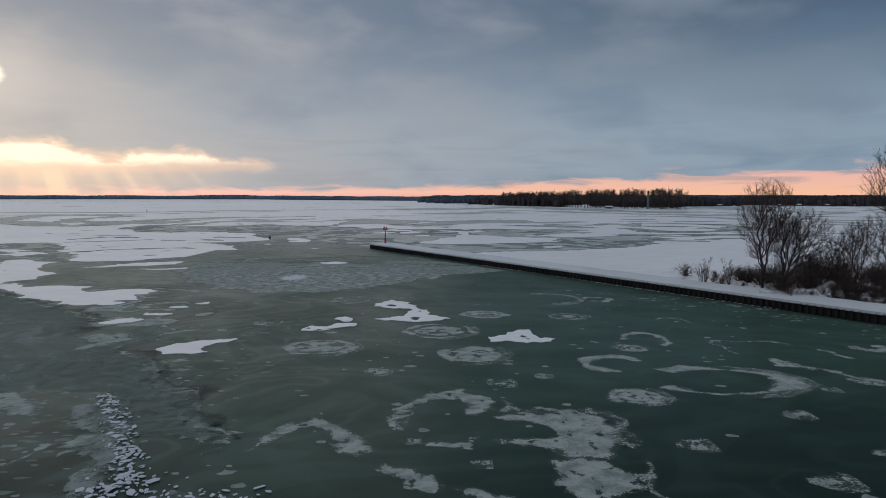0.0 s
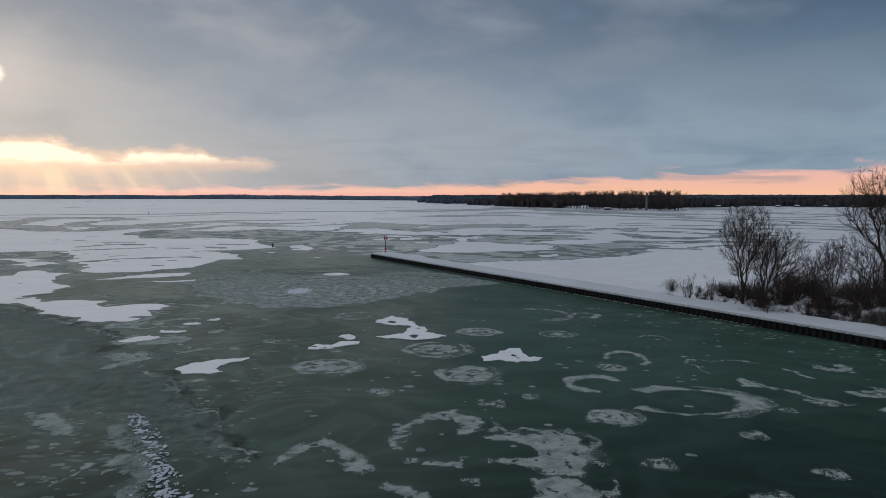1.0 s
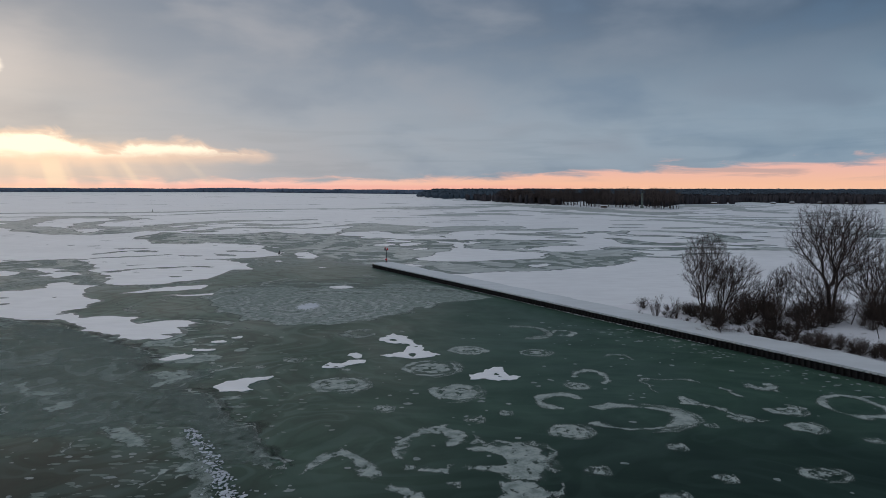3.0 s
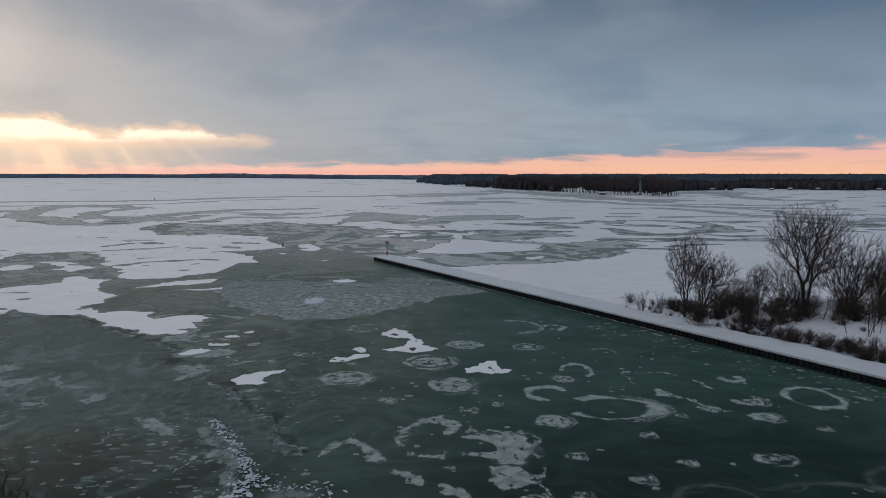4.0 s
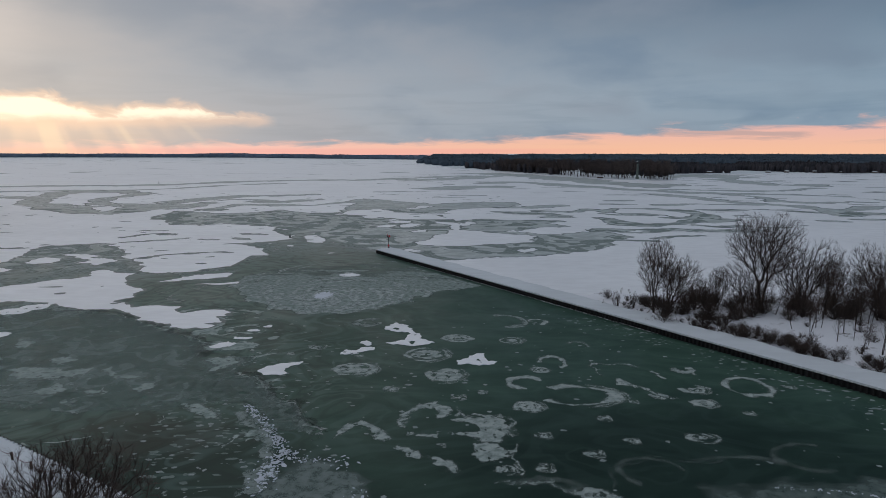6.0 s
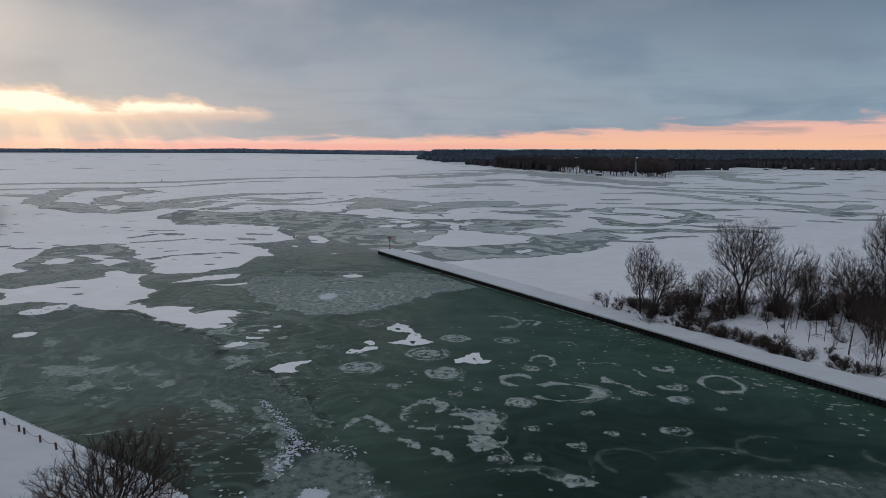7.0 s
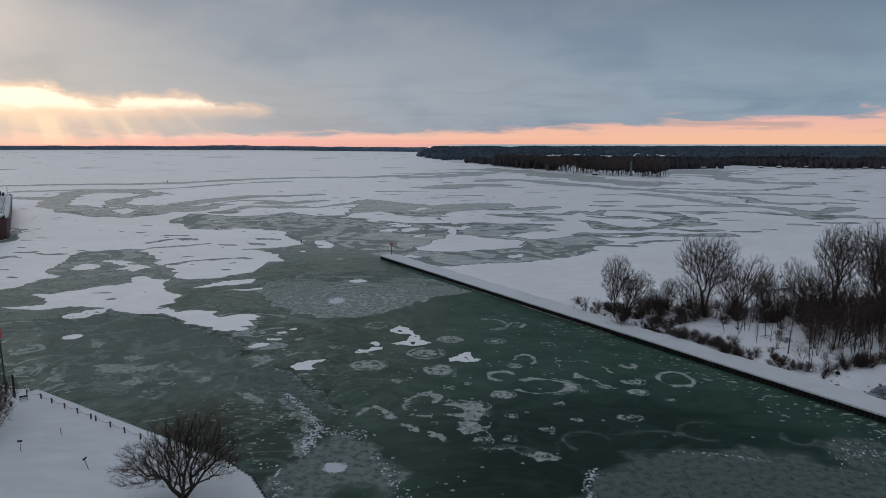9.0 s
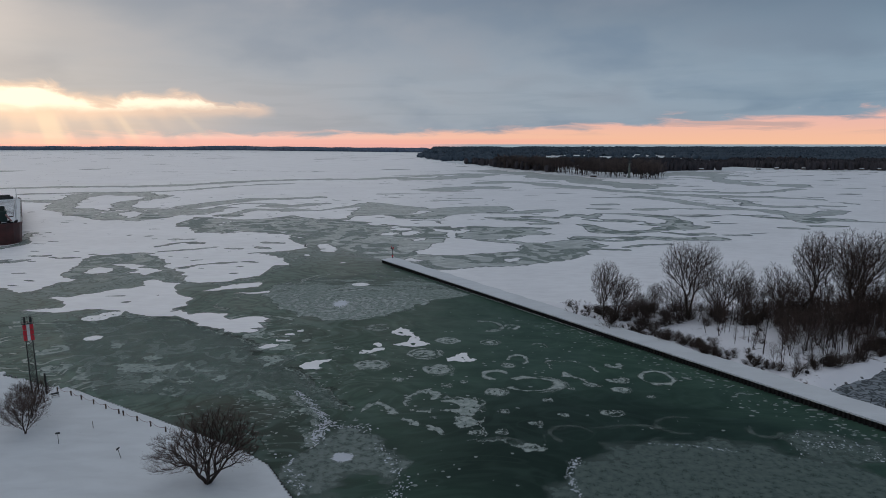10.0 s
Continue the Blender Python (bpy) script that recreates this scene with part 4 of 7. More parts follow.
disc = "round patch of pale frost with a faint halo in green ice"
open_ring = "open ring of pale frost round bare green ice"
frost_ring(-14.2, 70.0, 4.1, 3.6, 0.26, 0.72, 90, 0, 201, disc, None, 0.22)
frost_ring(-0.4, 78.9, 4.5, 4.3, 0.16, 0.70, 90, 0, 211, disc, None, 0.14)
frost_ring(3.0, 66.7, 3.6, 3.4, 0.42, 0.66, 90, 0, 221, disc, None, 0.30)
frost_ring(-6.6, 59.7, 1.3, 1.2, 0.3, 0.75, 0, 0, 231, disc, None, 0.35)
frost_ring(18.0, 88.7, 2.6, 2.3, 0.22, 0.5, 0, 0, 261, disc, None, 0.3)
frost_ring(6.2, 90.3, 3.5, 2.9, 0.3, 0.66, 0, 0, 271, disc)
frost_ring(26.2, 104.0, 2.7, 2.7, 0.4, 0.0, 200, 60, 281, open_ring)
frost_ring(24.8, 73.9, 2.9, 4.0, 0.28, 0.0, 235, 110, 291, open_ring)
frost_ring(21.6, 69.5, 1.9, 1.7, 0.4, 0.6, 0, 0, 301, disc)
frost_ring(18.0, 62.8, 3.8, 3.4, 0.33, 0.0, -40, 120, 311, open_ring)
frost_ring(25.8, 56.8, 7.2, 4.7, 0.22, 0.0, 170, 60, 321, "large oval ring of pale frost in green ice", None, 0.16)
frost_ring(16.8, 52.0, 2.4, 2.0, 0.3, 0.72, 0, 0, 331, disc, None, 0.3)
frost_ring(49.3, 69.5, 2.4, 1.7, 0.5, 0.0, 110, 100, 351, open_ring)
frost_ring(46.9, 59.3, 2.3, 1.7, 0.4, 0.55, 100, 120, 361, disc, None, 0.4)
frost_ring(46.3, 53.3, 1.9, 1.6, 0.5, 0.8, 0, 0, 371, disc, None, 0.35)
frost_ring(57.4, 60.9, 4.5, 4.7, 0.22, 0.0, 0, 0, 381, "clean closed ring of pale frost in green ice")
frost_ring(40.8, 40.6, 2.1, 1.5, 0.3, 0.45, -60, 100, 391, disc, None, 0.25)
frost_ring(18.3, 104.8, 5.6, 6.0, 0.22, 0.0, 190, 150, 401, open_ring, FROST_THIN)
frost_ring(-15.5, 103.4, 3.9, 4.1, 0.45, 0.0, 30, 60, 411, disc, FROST_THIN)
frost_ring(30.3, 30.7, 4.5, 4.0, 0.16, 0.0, -60, 130, 421, open_ring, SPECKS)
frost_ring(53.5, 34.7, 5.6, 4.0, 0.12, 0.0, -10, 130, 431, open_ring, SPECKS)
frost_ring(-41.2, 73.9, 4.1, 3.6, 0.7, 0.4, 0, 0, 441, disc, FROST_THIN)
frost_ring(43.1, 32.9, 6.3, 2.0, 0.2, 0.0, -90, 190, 471, open_ring, SPECKS)
frost_ring(16.3, 27.3, 4.1, 2.1, 0.4, 0.0, -110, 150, 481, open_ring, SPECKS)
frost_ring(21.5, 25.2, 2.4, 1.4, 0.7, 0.4, 0, 0, 491, disc)
frost_ring(69.2, 32.0, 3.4, 3.0, 0.3, 0.0, 60, 140, 501, open_ring, SPECKS)
frost_ring(32.0, 85.0, 2.6, 2.6, 0.24, 0.0, 240, 190, 511, open_ring, FROST_THIN)

small_disc = "small round fleck of pale frost with a thin halo"
frost_ring(17.6, 41.3, 1.1, 0.99, 0.3, 0.62, 0, 90, 2001, small_disc, None, 0.4)
frost_ring(23.8, 35.7, 1.2, 1.08, 0.3, 0.62, 77, 90, 2011, small_disc, None, 0.4)
frost_ring(16.2, 31.8, 1.2, 1.08, 0.3, 0.62, 154, 90, 2021, small_disc, None, 0.4)
frost_ring(30.2, 39.6, 1, 0.9, 0.3, 0.62, 231, 90, 2031, small_disc, None, 0.4)
frost_ring(28.1, 47.3, 1, 0.9, 0.3, 0.62, 308, 90, 2041, small_disc, None, 0.4)
frost_ring(52, 49.2, 0.8, 0.72, 0.3, 0.62, 25, 90, 2051, small_disc, None, 0.4)
frost_ring(-14.6, 77.8, 0.9, 0.81, 0.3, 0.62, 102, 90, 2061, small_disc, None, 0.4)
frost_ring(9.6, 58.1, 0.9, 0.81, 0.3, 0.62, 179, 90, 2071, small_disc, None, 0.4)
frost_ring(5.5, 55.7, 1.1, 0.99, 0.3, 0.62, 256, 90, 2081, small_disc, None, 0.4)
frost_ring(2.6, 38.1, 0.6, 0.54, 0.3, 0.62, 333, 90, 2091, small_disc, None, 0.4)
frost_ring(-24.2, 83.7, 1.6, 1.44, 0.3, 0.62, 50, 90, 2101, small_disc, None, 0.4)
frost_ring(-29, 79.2, 0.9, 0.81, 0.3, 0.62, 127, 90, 2111, small_disc, None, 0.4)
frost_ring(39.4, 56.4, 1.3, 1.17, 0.3, 0.62, 204, 90, 2121, small_disc, None, 0.4)
frost_ring(11.2, 31.3, 1.3, 1.17, 0.3, 0.62, 281, 90, 2131, small_disc, None, 0.4)
frost_ring(34.9, 53.8, 0.7, 0.63, 0.3, 0.62, 358, 90, 2141, small_disc, None, 0.4)
frost_ring(64.6, 60.7, 1, 0.9, 0.3, 0.62, 75, 90, 2151, small_disc, None, 0.4)


for x, y, r, s_ in ((-52, 64, 3.2, 801), (-62, 70, 4.2, 811), (-74, 66, 3.6, 821), (-84, 74, 4.5, 831), (-95, 68, 3.5, 841), (-70, 82, 5.0, 851), (-88, 90, 4.2, 861), (-105, 82, 4.8, 871), (-58, 52, 3.0, 881), (-100, 100, 4.5, 891), (-48, 84, 3.4, 901), (-66, 98, 4.2, 911), (-80, 104, 3.8, 921), (-44, 56, 2.6, 931)):
    frost_ring(x, y, r, r * 0.85, 0.5, 0.25 if s_ % 4 == 1 else 0.0, s_ % 360, 60, s_, "faint grey frost ring in old ice off the quay", VEIL, 0.3)


def frost_band(points, half, seed, mat, label, fuzz=0.8):
    xs, ys = [p[0] for p in points], [p[1] for p in points]
    LEVEL[0] += 0.0003

    def field(x, y):
        wx, wy = x + grain(x, y, 5.0, seed, 3) * 2.2, y + grain(x, y, 5.0, seed + 1, 3) * 2.2
        return half - stroke(wx, wy, points) + grain(x, y, 0.9, seed + 2, 3) * fuzz + grain(x, y, 3.0, seed + 3, 2) * half

    me = field_sheet("frost_band", field, min(xs) - 4, max(xs) + 4, min(ys) - 4, max(ys) + 4, 0.2, LEVEL[0], mat, 0.0, 0.7)
    if me:
        tagged(new("frost_band", me), label, "frost band", kind="stuff")




def frost_shape(outlines, seed, label, mat=None, kind=""):
    """A filled, ragged patch of frost within outlines, holed and fading at its rim."""
    LEVEL[0] += 0.0003
    xs, ys = [p[0] for o in outlines for p in o], [p[1] for o in outlines for p in o]

    def field(x, y):
        wx, wy = x + grain(x, y, 2.2, seed, 4) * 1.0, y + grain(x, y, 2.2, seed + 1, 4) * 1.0
        f = np.full(x.shape, -9.0)
        for outline in outlines:
            f = np.maximum(f, within(wx, wy, outline))
        return np.minimum(f, (0.45 - grain(x, y, 1.1, seed + 2, 2)) * 2.2) + grain(x, y, 0.6, seed + 3, 2) * 0.3

    me = field_sheet("frost_patch", field, min(xs) - 2, max(xs) + 2, min(ys) - 2, max(ys) + 2, 0.16 if mat is None else 0.24, LEVEL[0], mat or FROST, 0.0, 0.7)
    tagged(new("frost_patch", me), label, "frost patch", "" if kind else "frost patches on the ice", kind)


frost_shape([[(4.5, 46.9), (7, 47.8), (10, 48.6), (12.1, 47.6), (13, 44.6), (12.4, 41), (11.2, 39.1), (8.5, 39.2), (6.7, 41), (3.9, 41.8), (4.9, 42.7), (7.1, 42.4), (8.6, 43.1), (8.1, 45), (6.3, 45.6)], [(8.8, 45), (10.5, 44.2), (10.8, 42.4), (9.5, 41.7)]], 1001, "broad crescent of pale frost in dark green ice")
frost_shape([[(7.6, 38.9), (11.2, 38.9), (11.7, 36.3), (12, 34.8), (10.7, 33.4), (8.1, 33.4), (6.9, 35.2)]], 1011, "rounded patch of pale speckled frost in green ice")
frost_shape([[(-3.8, 44.2), (-3.9, 47.6), (-3.1, 50.5), (-1.1, 52.7), (1.8, 53.6), (3.9, 52), (4.3, 49.6), (3.8, 47.8), (2.1, 47.3), (1.6, 49), (2.7, 49.8), (1.4, 51.3), (-0.5, 51.3), (-2.2, 49.6), (-2.9, 46.9), (-2.9, 44.2)], [(-1.1, 41), (-0.5, 42), (1.1, 41.7), (2.3, 42.4), (2.1, 41), (0.6, 40.3)], [(-2.9, 42.7), (-1.8, 42.6), (-1.4, 41.7), (-2.4, 41.8)]], 1021, "broken ring of pale frost with bare green ice inside")
frost_shape([[(-13.2, 40.3), (-12.3, 43.7), (-10.4, 46.5), (-8.7, 46), (-6.5, 43.7), (-5.1, 41), (-5.2, 39.2), (-6.6, 39.6), (-7.2, 41.7), (-8.4, 43.9), (-9.8, 44.6), (-11.3, 43.1)]], 1023, "arch of pale frost open on one side")
frost_shape([[(-3.8, 38.1), (-2, 37.6), (-0.2, 35.8), (0.3, 34.8), (-0.5, 34), (-1.9, 35.2), (-3.2, 36.3)], [(1, 35.1), (2.7, 34.2), (4.2, 33.3), (5, 30.7), (3.8, 30.5), (3.4, 31.8), (1.7, 32.7)]], 1025, "ragged strand of pale frost in green ice")
frost_band([(4.8, 51.3), (5.3, 48.6), (8.3, 48.8), (11.4, 49.4), (12.9, 47.8), (13.6, 44.6), (13.4, 40.6)], 0.16, 1051, FROST, "thin curved line of pale frost in green ice", 0.3)
frost_band([(13, 46.2), (13.2, 43.7), (13, 41)], 0.12, 1053, FROST, "thin curved line of pale frost in green ice", 0.3)
frost_band([(12.3, 36.9), (12.9, 35.7), (12.9, 33.7), (13.3, 31.8), (13.6, 30.5)], 0.2, 1056, FROST, "thin curved line of pale frost in green ice", 0.4)
frost_band([(10.4, 27.6), (14.6, 28.6), (17.2, 27.8), (18.8, 26.3)], 0.35, 1058, FROST_THIN, "thin curved line of pale frost in green ice", 0.6)
frost_band([(24.5, 27.6), (26, 31.6), (28.4, 33.7), (31.7, 34.8), (35.4, 33), (37.2, 32.3), (40.7, 33.7), (45.6, 34.8)], 0.08, 1059, SPECKS, "long winding line of grey frost across the channel", 0.6)
thin_line = "thin curved line of pale frost in green ice"
frost_band([(39.7, 71.2), (36.7, 73.1), (33.6, 72.5), (31.8, 71.0), (31.9, 68.6), (33.2, 66.6)], 0.22, 1031, FROST, thin_line, 0.5)
frost_band([(34.9, 64.4), (36.0, 61.8), (38.2, 58.8), (41.6, 56.2)], 0.38, 1036, FROST, thin_line, 0.6)
frost_band([(42.2, 68.1), (44.1, 65.6)], 0.3, 1041, FROST, thin_line, 0.6)
frost_band([(47.6, 70.8), (49.9, 67.4)], 0.35, 1046, FROST, thin_line, 0.6)

frost_band([(-102.4, 114.4), (-89, 113.8), (-81.7, 110.9), (-70.9, 103.4), (-63.8, 97), (-54.9, 91.1), (-51.8, 89.4), (-49.8, 86.9), (-49.8, 84.5), (-51.2, 82.2), (-48.4, 80.3), (-46.4, 76.4)], 0.22, 601, LINE, "long winding pale line along the old ice edge", 0.12)
frost_band([(-38.8, 77.1), (-35.3, 77.8), (-34.3, 75.7), (-35.6, 73.4), (-37.8, 70.2), (-39.1, 67.4)], 0.22, 606, LINE, "hooked pale line in the ice", 0.12)
frost_band([(-38.5, 66), (-35.7, 67.1), (-32.8, 66.3), (-30.3, 62.9), (-28.5, 60.2), (-26.5, 56.4), (-24.5, 54.3), (-22.3, 53.8), (-21, 51.1), (-19.1, 47.6), (-17.5, 45), (-15.7, 42.9)], 0.22, 611, LINE, "double pale pressure line winding through the ice", 0.12)
frost_band([(-38.7, 65.1), (-35.9, 66.3), (-33.1, 65.4), (-30.5, 62.1), (-28.8, 59.4), (-26.8, 55.7), (-24.8, 53.6), (-22.6, 53.1), (-21.3, 50.5), (-19.4, 46.9), (-17.8, 44.4), (-16, 42.4)], 0.2, 621, LINE, "faint second line beside the pressure line", 0.15)
frost_band([(-38.1, 66.5), (-35.3, 67.7), (-32.4, 66.8), (-29.9, 63.4), (-28.1, 60.7), (-26.1, 56.9), (-24.1, 54.8), (-21.9, 54.3), (-20.6, 51.6), (-18.7, 48), (-17.1, 45.4), (-15.3, 43.3)], 0.55, 626, CRACK, "dark clear seam beside a pressure line", 0.3)
frost_band([(-102, 115.6), (-88.5, 115), (-81.1, 112.1), (-70.3, 104.4), (-63.2, 97.9), (-54.3, 92), (-51.1, 90.3), (-49.1, 87.7), (-49.2, 85.3), (-50.6, 83), (-47.7, 81.1), (-45.8, 77.1)], 0.9, 631, CRACK, "dark clear seam along the old ice edge", 0.4)
frost_band([(-39.2, 63.4), (-36.4, 64.5), (-33.6, 63.7), (-31.1, 60.5), (-29.4, 57.9), (-27.3, 54.3), (-25.4, 52.2), (-23.2, 51.8), (-22, 49.2), (-20, 45.8), (-18.4, 43.3), (-16.6, 41.3)], 0.55, 636, FROST_THIN, "blotchy frost beside a pressure line", 1.6)
frost_shape([[(-121.9, 109.8), (-102.4, 114.4), (-89, 113.8), (-81.7, 110.9), (-70.9, 103.4), (-63.8, 97), (-54.9, 91.1), (-50.4, 87.7), (-47.4, 77.1), (-44.9, 75), (-40.1, 77.1), (-35.3, 77.8), (-34.5, 73.4), (-36.7, 67.1), (-32.8, 66.3), (-28.5, 60.2), (-24.5, 54.3), (-22.3, 53.8), (-19.1, 47.6), (-15.7, 42.9), (-20.2, 42.7), (-23.2, 44.6), (-29.1, 52.9), (-36.6, 53.8), (-43.7, 49.6), (-66.1, 50.7), (-74, 49.6)]], 636, "thin grey bloom over the older ice west of the channel", OLD_ICE, "stuff")
frost_shape([[(-92.3, 112.1), (-81.1, 109.8), (-69.9, 101.4), (-54.2, 89.4), (-51.2, 86.9), (-52.1, 83.7), (-58.4, 85.3), (-71.7, 94.7), (-85.1, 102.4)], [(-53.2, 81.4), (-49.4, 80.7), (-47.3, 77.1), (-50.2, 77.1)]], 641, "soft grey frost behind the old ice edge", OLD_ICE)
frost_shape([[(-37.5, 65.1), (-33.1, 65.4), (-29.7, 60.2), (-28.1, 56.2), (-30.6, 57.7), (-34.9, 61.8)], [(-30.9, 55.7), (-28.1, 55.7), (-25.4, 52.5), (-26.6, 50.7), (-28.9, 52.5)], [(-24.2, 50.7), (-22.5, 51.1), (-21.2, 48.2), (-22.8, 47.8)]], 646, "grey blotches of frost between pressure line and ridge", OLD_ICE)
frost_shape([[(-45.2, 74.4), (-43.5, 77.1), (-39.8, 76.8), (-37.9, 74.4), (-38.8, 71.8), (-40.5, 68.6), (-42.2, 68), (-41.5, 72.4)]], 651, "looped grey frost patch on old ice", VEIL)
frost_shape([[(-40.5, 52.9), (-38.2, 53.4), (-33.9, 50.3), (-31.6, 46.9), (-33.9, 46.9), (-37.6, 49.6)]], 656, "soft white smear of frost on old ice", VEIL)
frost_shape([[(-68.3, 58.1), (-68.5, 60.2), (-66.6, 61.8), (-64.4, 61), (-63.3, 58.9), (-64.1, 57.2), (-66.1, 56.7)]], 661, "lens-shaped disc of grey frost in brown silty ice", VEIL)
frost_shape([[(-59.8, 58.1), (-59.2, 59.7), (-57.2, 59.2), (-56.5, 57.7), (-57.9, 57.2)]], 666, "small oval of grey frost in silty ice", VEIL)
frost_shape([[(-62.7, 69.2), (-62.3, 71.1), (-58.6, 67.4), (-55.2, 66.3), (-52.8, 66.8), (-54.3, 64.5), (-58, 64.8)], [(-52.1, 59.7), (-51.2, 62.3), (-48.8, 62.9), (-48.7, 60.2), (-49.8, 58.1)]], 671, "broad crescent of grey frost on old ice", VEIL)
frost_shape([[(-81.9, 70.2), (-76.3, 71.1), (-68.7, 69.2), (-64.6, 71.1), (-64.9, 66.3), (-69.9, 64.5), (-75.9, 64.5)]], 676, "long pale lens of frost on old ice", VEIL)
frost_shape([[(-76.7, 75), (-75.1, 77.8), (-70.5, 75.7), (-71.1, 73), (-73.4, 72.4)], [(-90.5, 85.3), (-90.4, 88.6), (-87.4, 87.7), (-85.9, 83.7), (-87.8, 82.2)]], 681, "pale smears of frost on old ice", VEIL)
frost_band([(-56.9, 60.2), (-56.2, 57.7), (-57.9, 56.2), (-59.3, 54.3)], 0.18, 686, LINE, "thin pale thread of frost in old ice", 0.12)
frost_band([(-63.4, 61.8), (-62.2, 59.7), (-62.2, 58.7)], 0.18, 690, LINE, "thin pale thread of frost in old ice", 0.12)
frost_band([(-75.9, 61.8), (-69.3, 63.7), (-64.9, 66.3), (-64.3, 70.2)], 0.18, 694, LINE, "thin pale thread of frost in old ice", 0.12)
frost_band([(-40.5, 46.2), (-40.9, 47.8), (-40.3, 49)], 0.18, 698, LINE, "thin pale thread of frost in old ice", 0.12)


def scatter_spots(name, count, place, size, z, mat, label, seed, stretch=1.5):
    """Small irregular flecks joined into one sheet."""
    rng = random.Random(seed)
    verts, loops, sizes = [], [], []
    for k_ in range(count):
        x, y = place(rng)
        z += 0.00001
        r = min(size * 1.9, size * rng.lognormvariate(0, 0.5))
        n, o, st = 9, len(verts), rng.uniform(1.0, stretch)
        for i in range(n):
            a = 2 * math.pi * i / n
            q = r * rng.uniform(0.6, 1.15)
            verts.append((x + math.cos(a) * q * st, y + math.sin(a) * q, z))
        loops += range(o, o + n)
        sizes.append(n)
    tagged(new(name, poly_mesh(name, np.array(verts), loops, sizes, mat)), label, "frost", kind="stuff")


CLUMPS = [(random.uniform(-30, 92), random.uniform(8, 118)) for _ in range(34)]


def in_channel(rng):
    while True:
        if rng.random() < 0.6:
            c = rng.choice(CLUMPS)
            x, y = rng.gauss(c[0], 4.0), rng.gauss(c[1], 3.5)
        else:
            x, y = rng.uniform(-40, 92), rng.uniform(0, 125)
        back, along = pier_side(x, y)
        if back < -2 and (x - 54) ** 2 / 900 + (y - 2) ** 2 / 600 > 1:
            return x, y


def off_quay(rng):
    while True:
        x, y = rng.uniform(-120, -20), rng.uniform(12, 108)
        if bank_in(np.array(x), np.array(y)) < -1.5:
            return x, y


def along_pier(rng):
    p = on_pier(-abs(rng.gauss(3, 3.5)) - 0.8, rng.uniform(120, 222))
    return p


SPOT = rough_surface("frost_fleck", (0.15, 0.19, 0.185), (0.34, 0.38, 0.375), 0.7, 1.5, spec=0.2)
SPOT_THIN = rough_surface("faint_frost_fleck", (0.09, 0.13, 0.115), (0.20, 0.25, 0.23), 0.7, 0.8, spec=0.2)
scatter_spots("frost_spots", 260, in_channel, 0.24, 0.004, SPOT, "scattered small flecks of frost on green ice", 71)
scatter_spots("frost_spots", 260, along_pier, 0.22, 0.004, SPOT, "small frost flecks along the pier wall", 72, 2.4)
scatter_spots("frost_spots", 300, off_quay, 0.24, 0.004, SPOT_THIN, "grey frost flecks on ice off the quay", 73, 2.6)


def by_ridge(rng):
    x, y = rng.gauss(-33, 8), rng.gauss(50, 14)
    return (x, y) if float(bank_in(np.array(x), np.array(y))) < -1.5 else off_quay(rng)


scatter_spots("frost_spots", 240, by_ridge, 0.20, 0.005, SPOT_THIN, "rows of grey frost flecks west of the channel", 74, 3.2)
scatter_spots("frost_spots", 150, by_ridge, 0.17, 0.005, SPOT, "bright small frost flecks west of the channel", 75, 2.6)


def quay_frost(x, y):
    """Smeared frost on the older ice west of the channel."""
    wx, wy = x + grain(x, y, 14, 81, 3) * 16, y + grain(x, y, 14, 82, 3) * 16
    f = grain(wx * 0.5, wy, 5.0, 83, 4) * 7 - 1.5
    east = -20 - (y - 40) * 0.32 + grain(x, y, 9, 84, 3) * 9
    rings = 0.25 - np.abs(grain(wx, wy, 9, 85, 2)) * 9
    f = np.maximum(f, rings) - np.clip((58 - y) / 14, 0, 1) * 2.2
    f = np.minimum(f, np.minimum((east - x) * 0.3, (118 - y) * 0.3))
    return np.minimum(f + grain(x, y, 0.9, 86, 2) * 0.5, -bank_in(x, y) - 1)


tagged(new("frost_smears", field_sheet("frost_smears", quay_frost, -135, -10, 5, 125, 0.4, 0.006, VEIL, 0.0, 1.0)), "grey smears and loops of frost on ice off the quay", "frost", kind="stuff")


EDDY = [(-66.2, 149.8), (-53.2, 128.6), (-42.1, 116.8), (-32.1, 111.5), (-23.6, 111.5), (-15.5, 116.2), (-10, 121.2), (-4.3, 129.3), (3.7, 139), (13.9, 143), (15.8, 150.7), (5.7, 164), (-6.5, 183.9), (-15.8, 196.8), (-28.6, 194.1), (-44.9, 188.9), (-57.9, 174.6), (-64.5, 164)]


def eddy(x, y):
    """How far inside the ragged bounds of the eddy at the pier head, in metres."""
    f = within(x + grain(x, y, 9, 93, 3) * 3, y + grain(x, y, 9, 94, 3) * 4, EDDY)
    return np.minimum(f, -pier_side(x, y)[0] - 1.5)


def swirl_frost(x, y):
    """Ripples of frost turned about the eddy at the pier head."""
    dx, dy = x + 34, y - 134
    r, a = np.hypot(dx, dy * 0.8), np.arctan2(dy * 0.8, dx)
    f = grain(r + a * 5.0 + grain(x, y, 22, 91, 2) * 6, a * r * 0.22 + 40, 2.0, 92, 4) * 3.4 - 0.42
    inner = np.clip((24 - np.hypot(x + 29, (y - 130) * 1.1)) * 0.05, -1.0, 0.8)
    return np.minimum(f + inner, eddy(x, y) * 0.35)


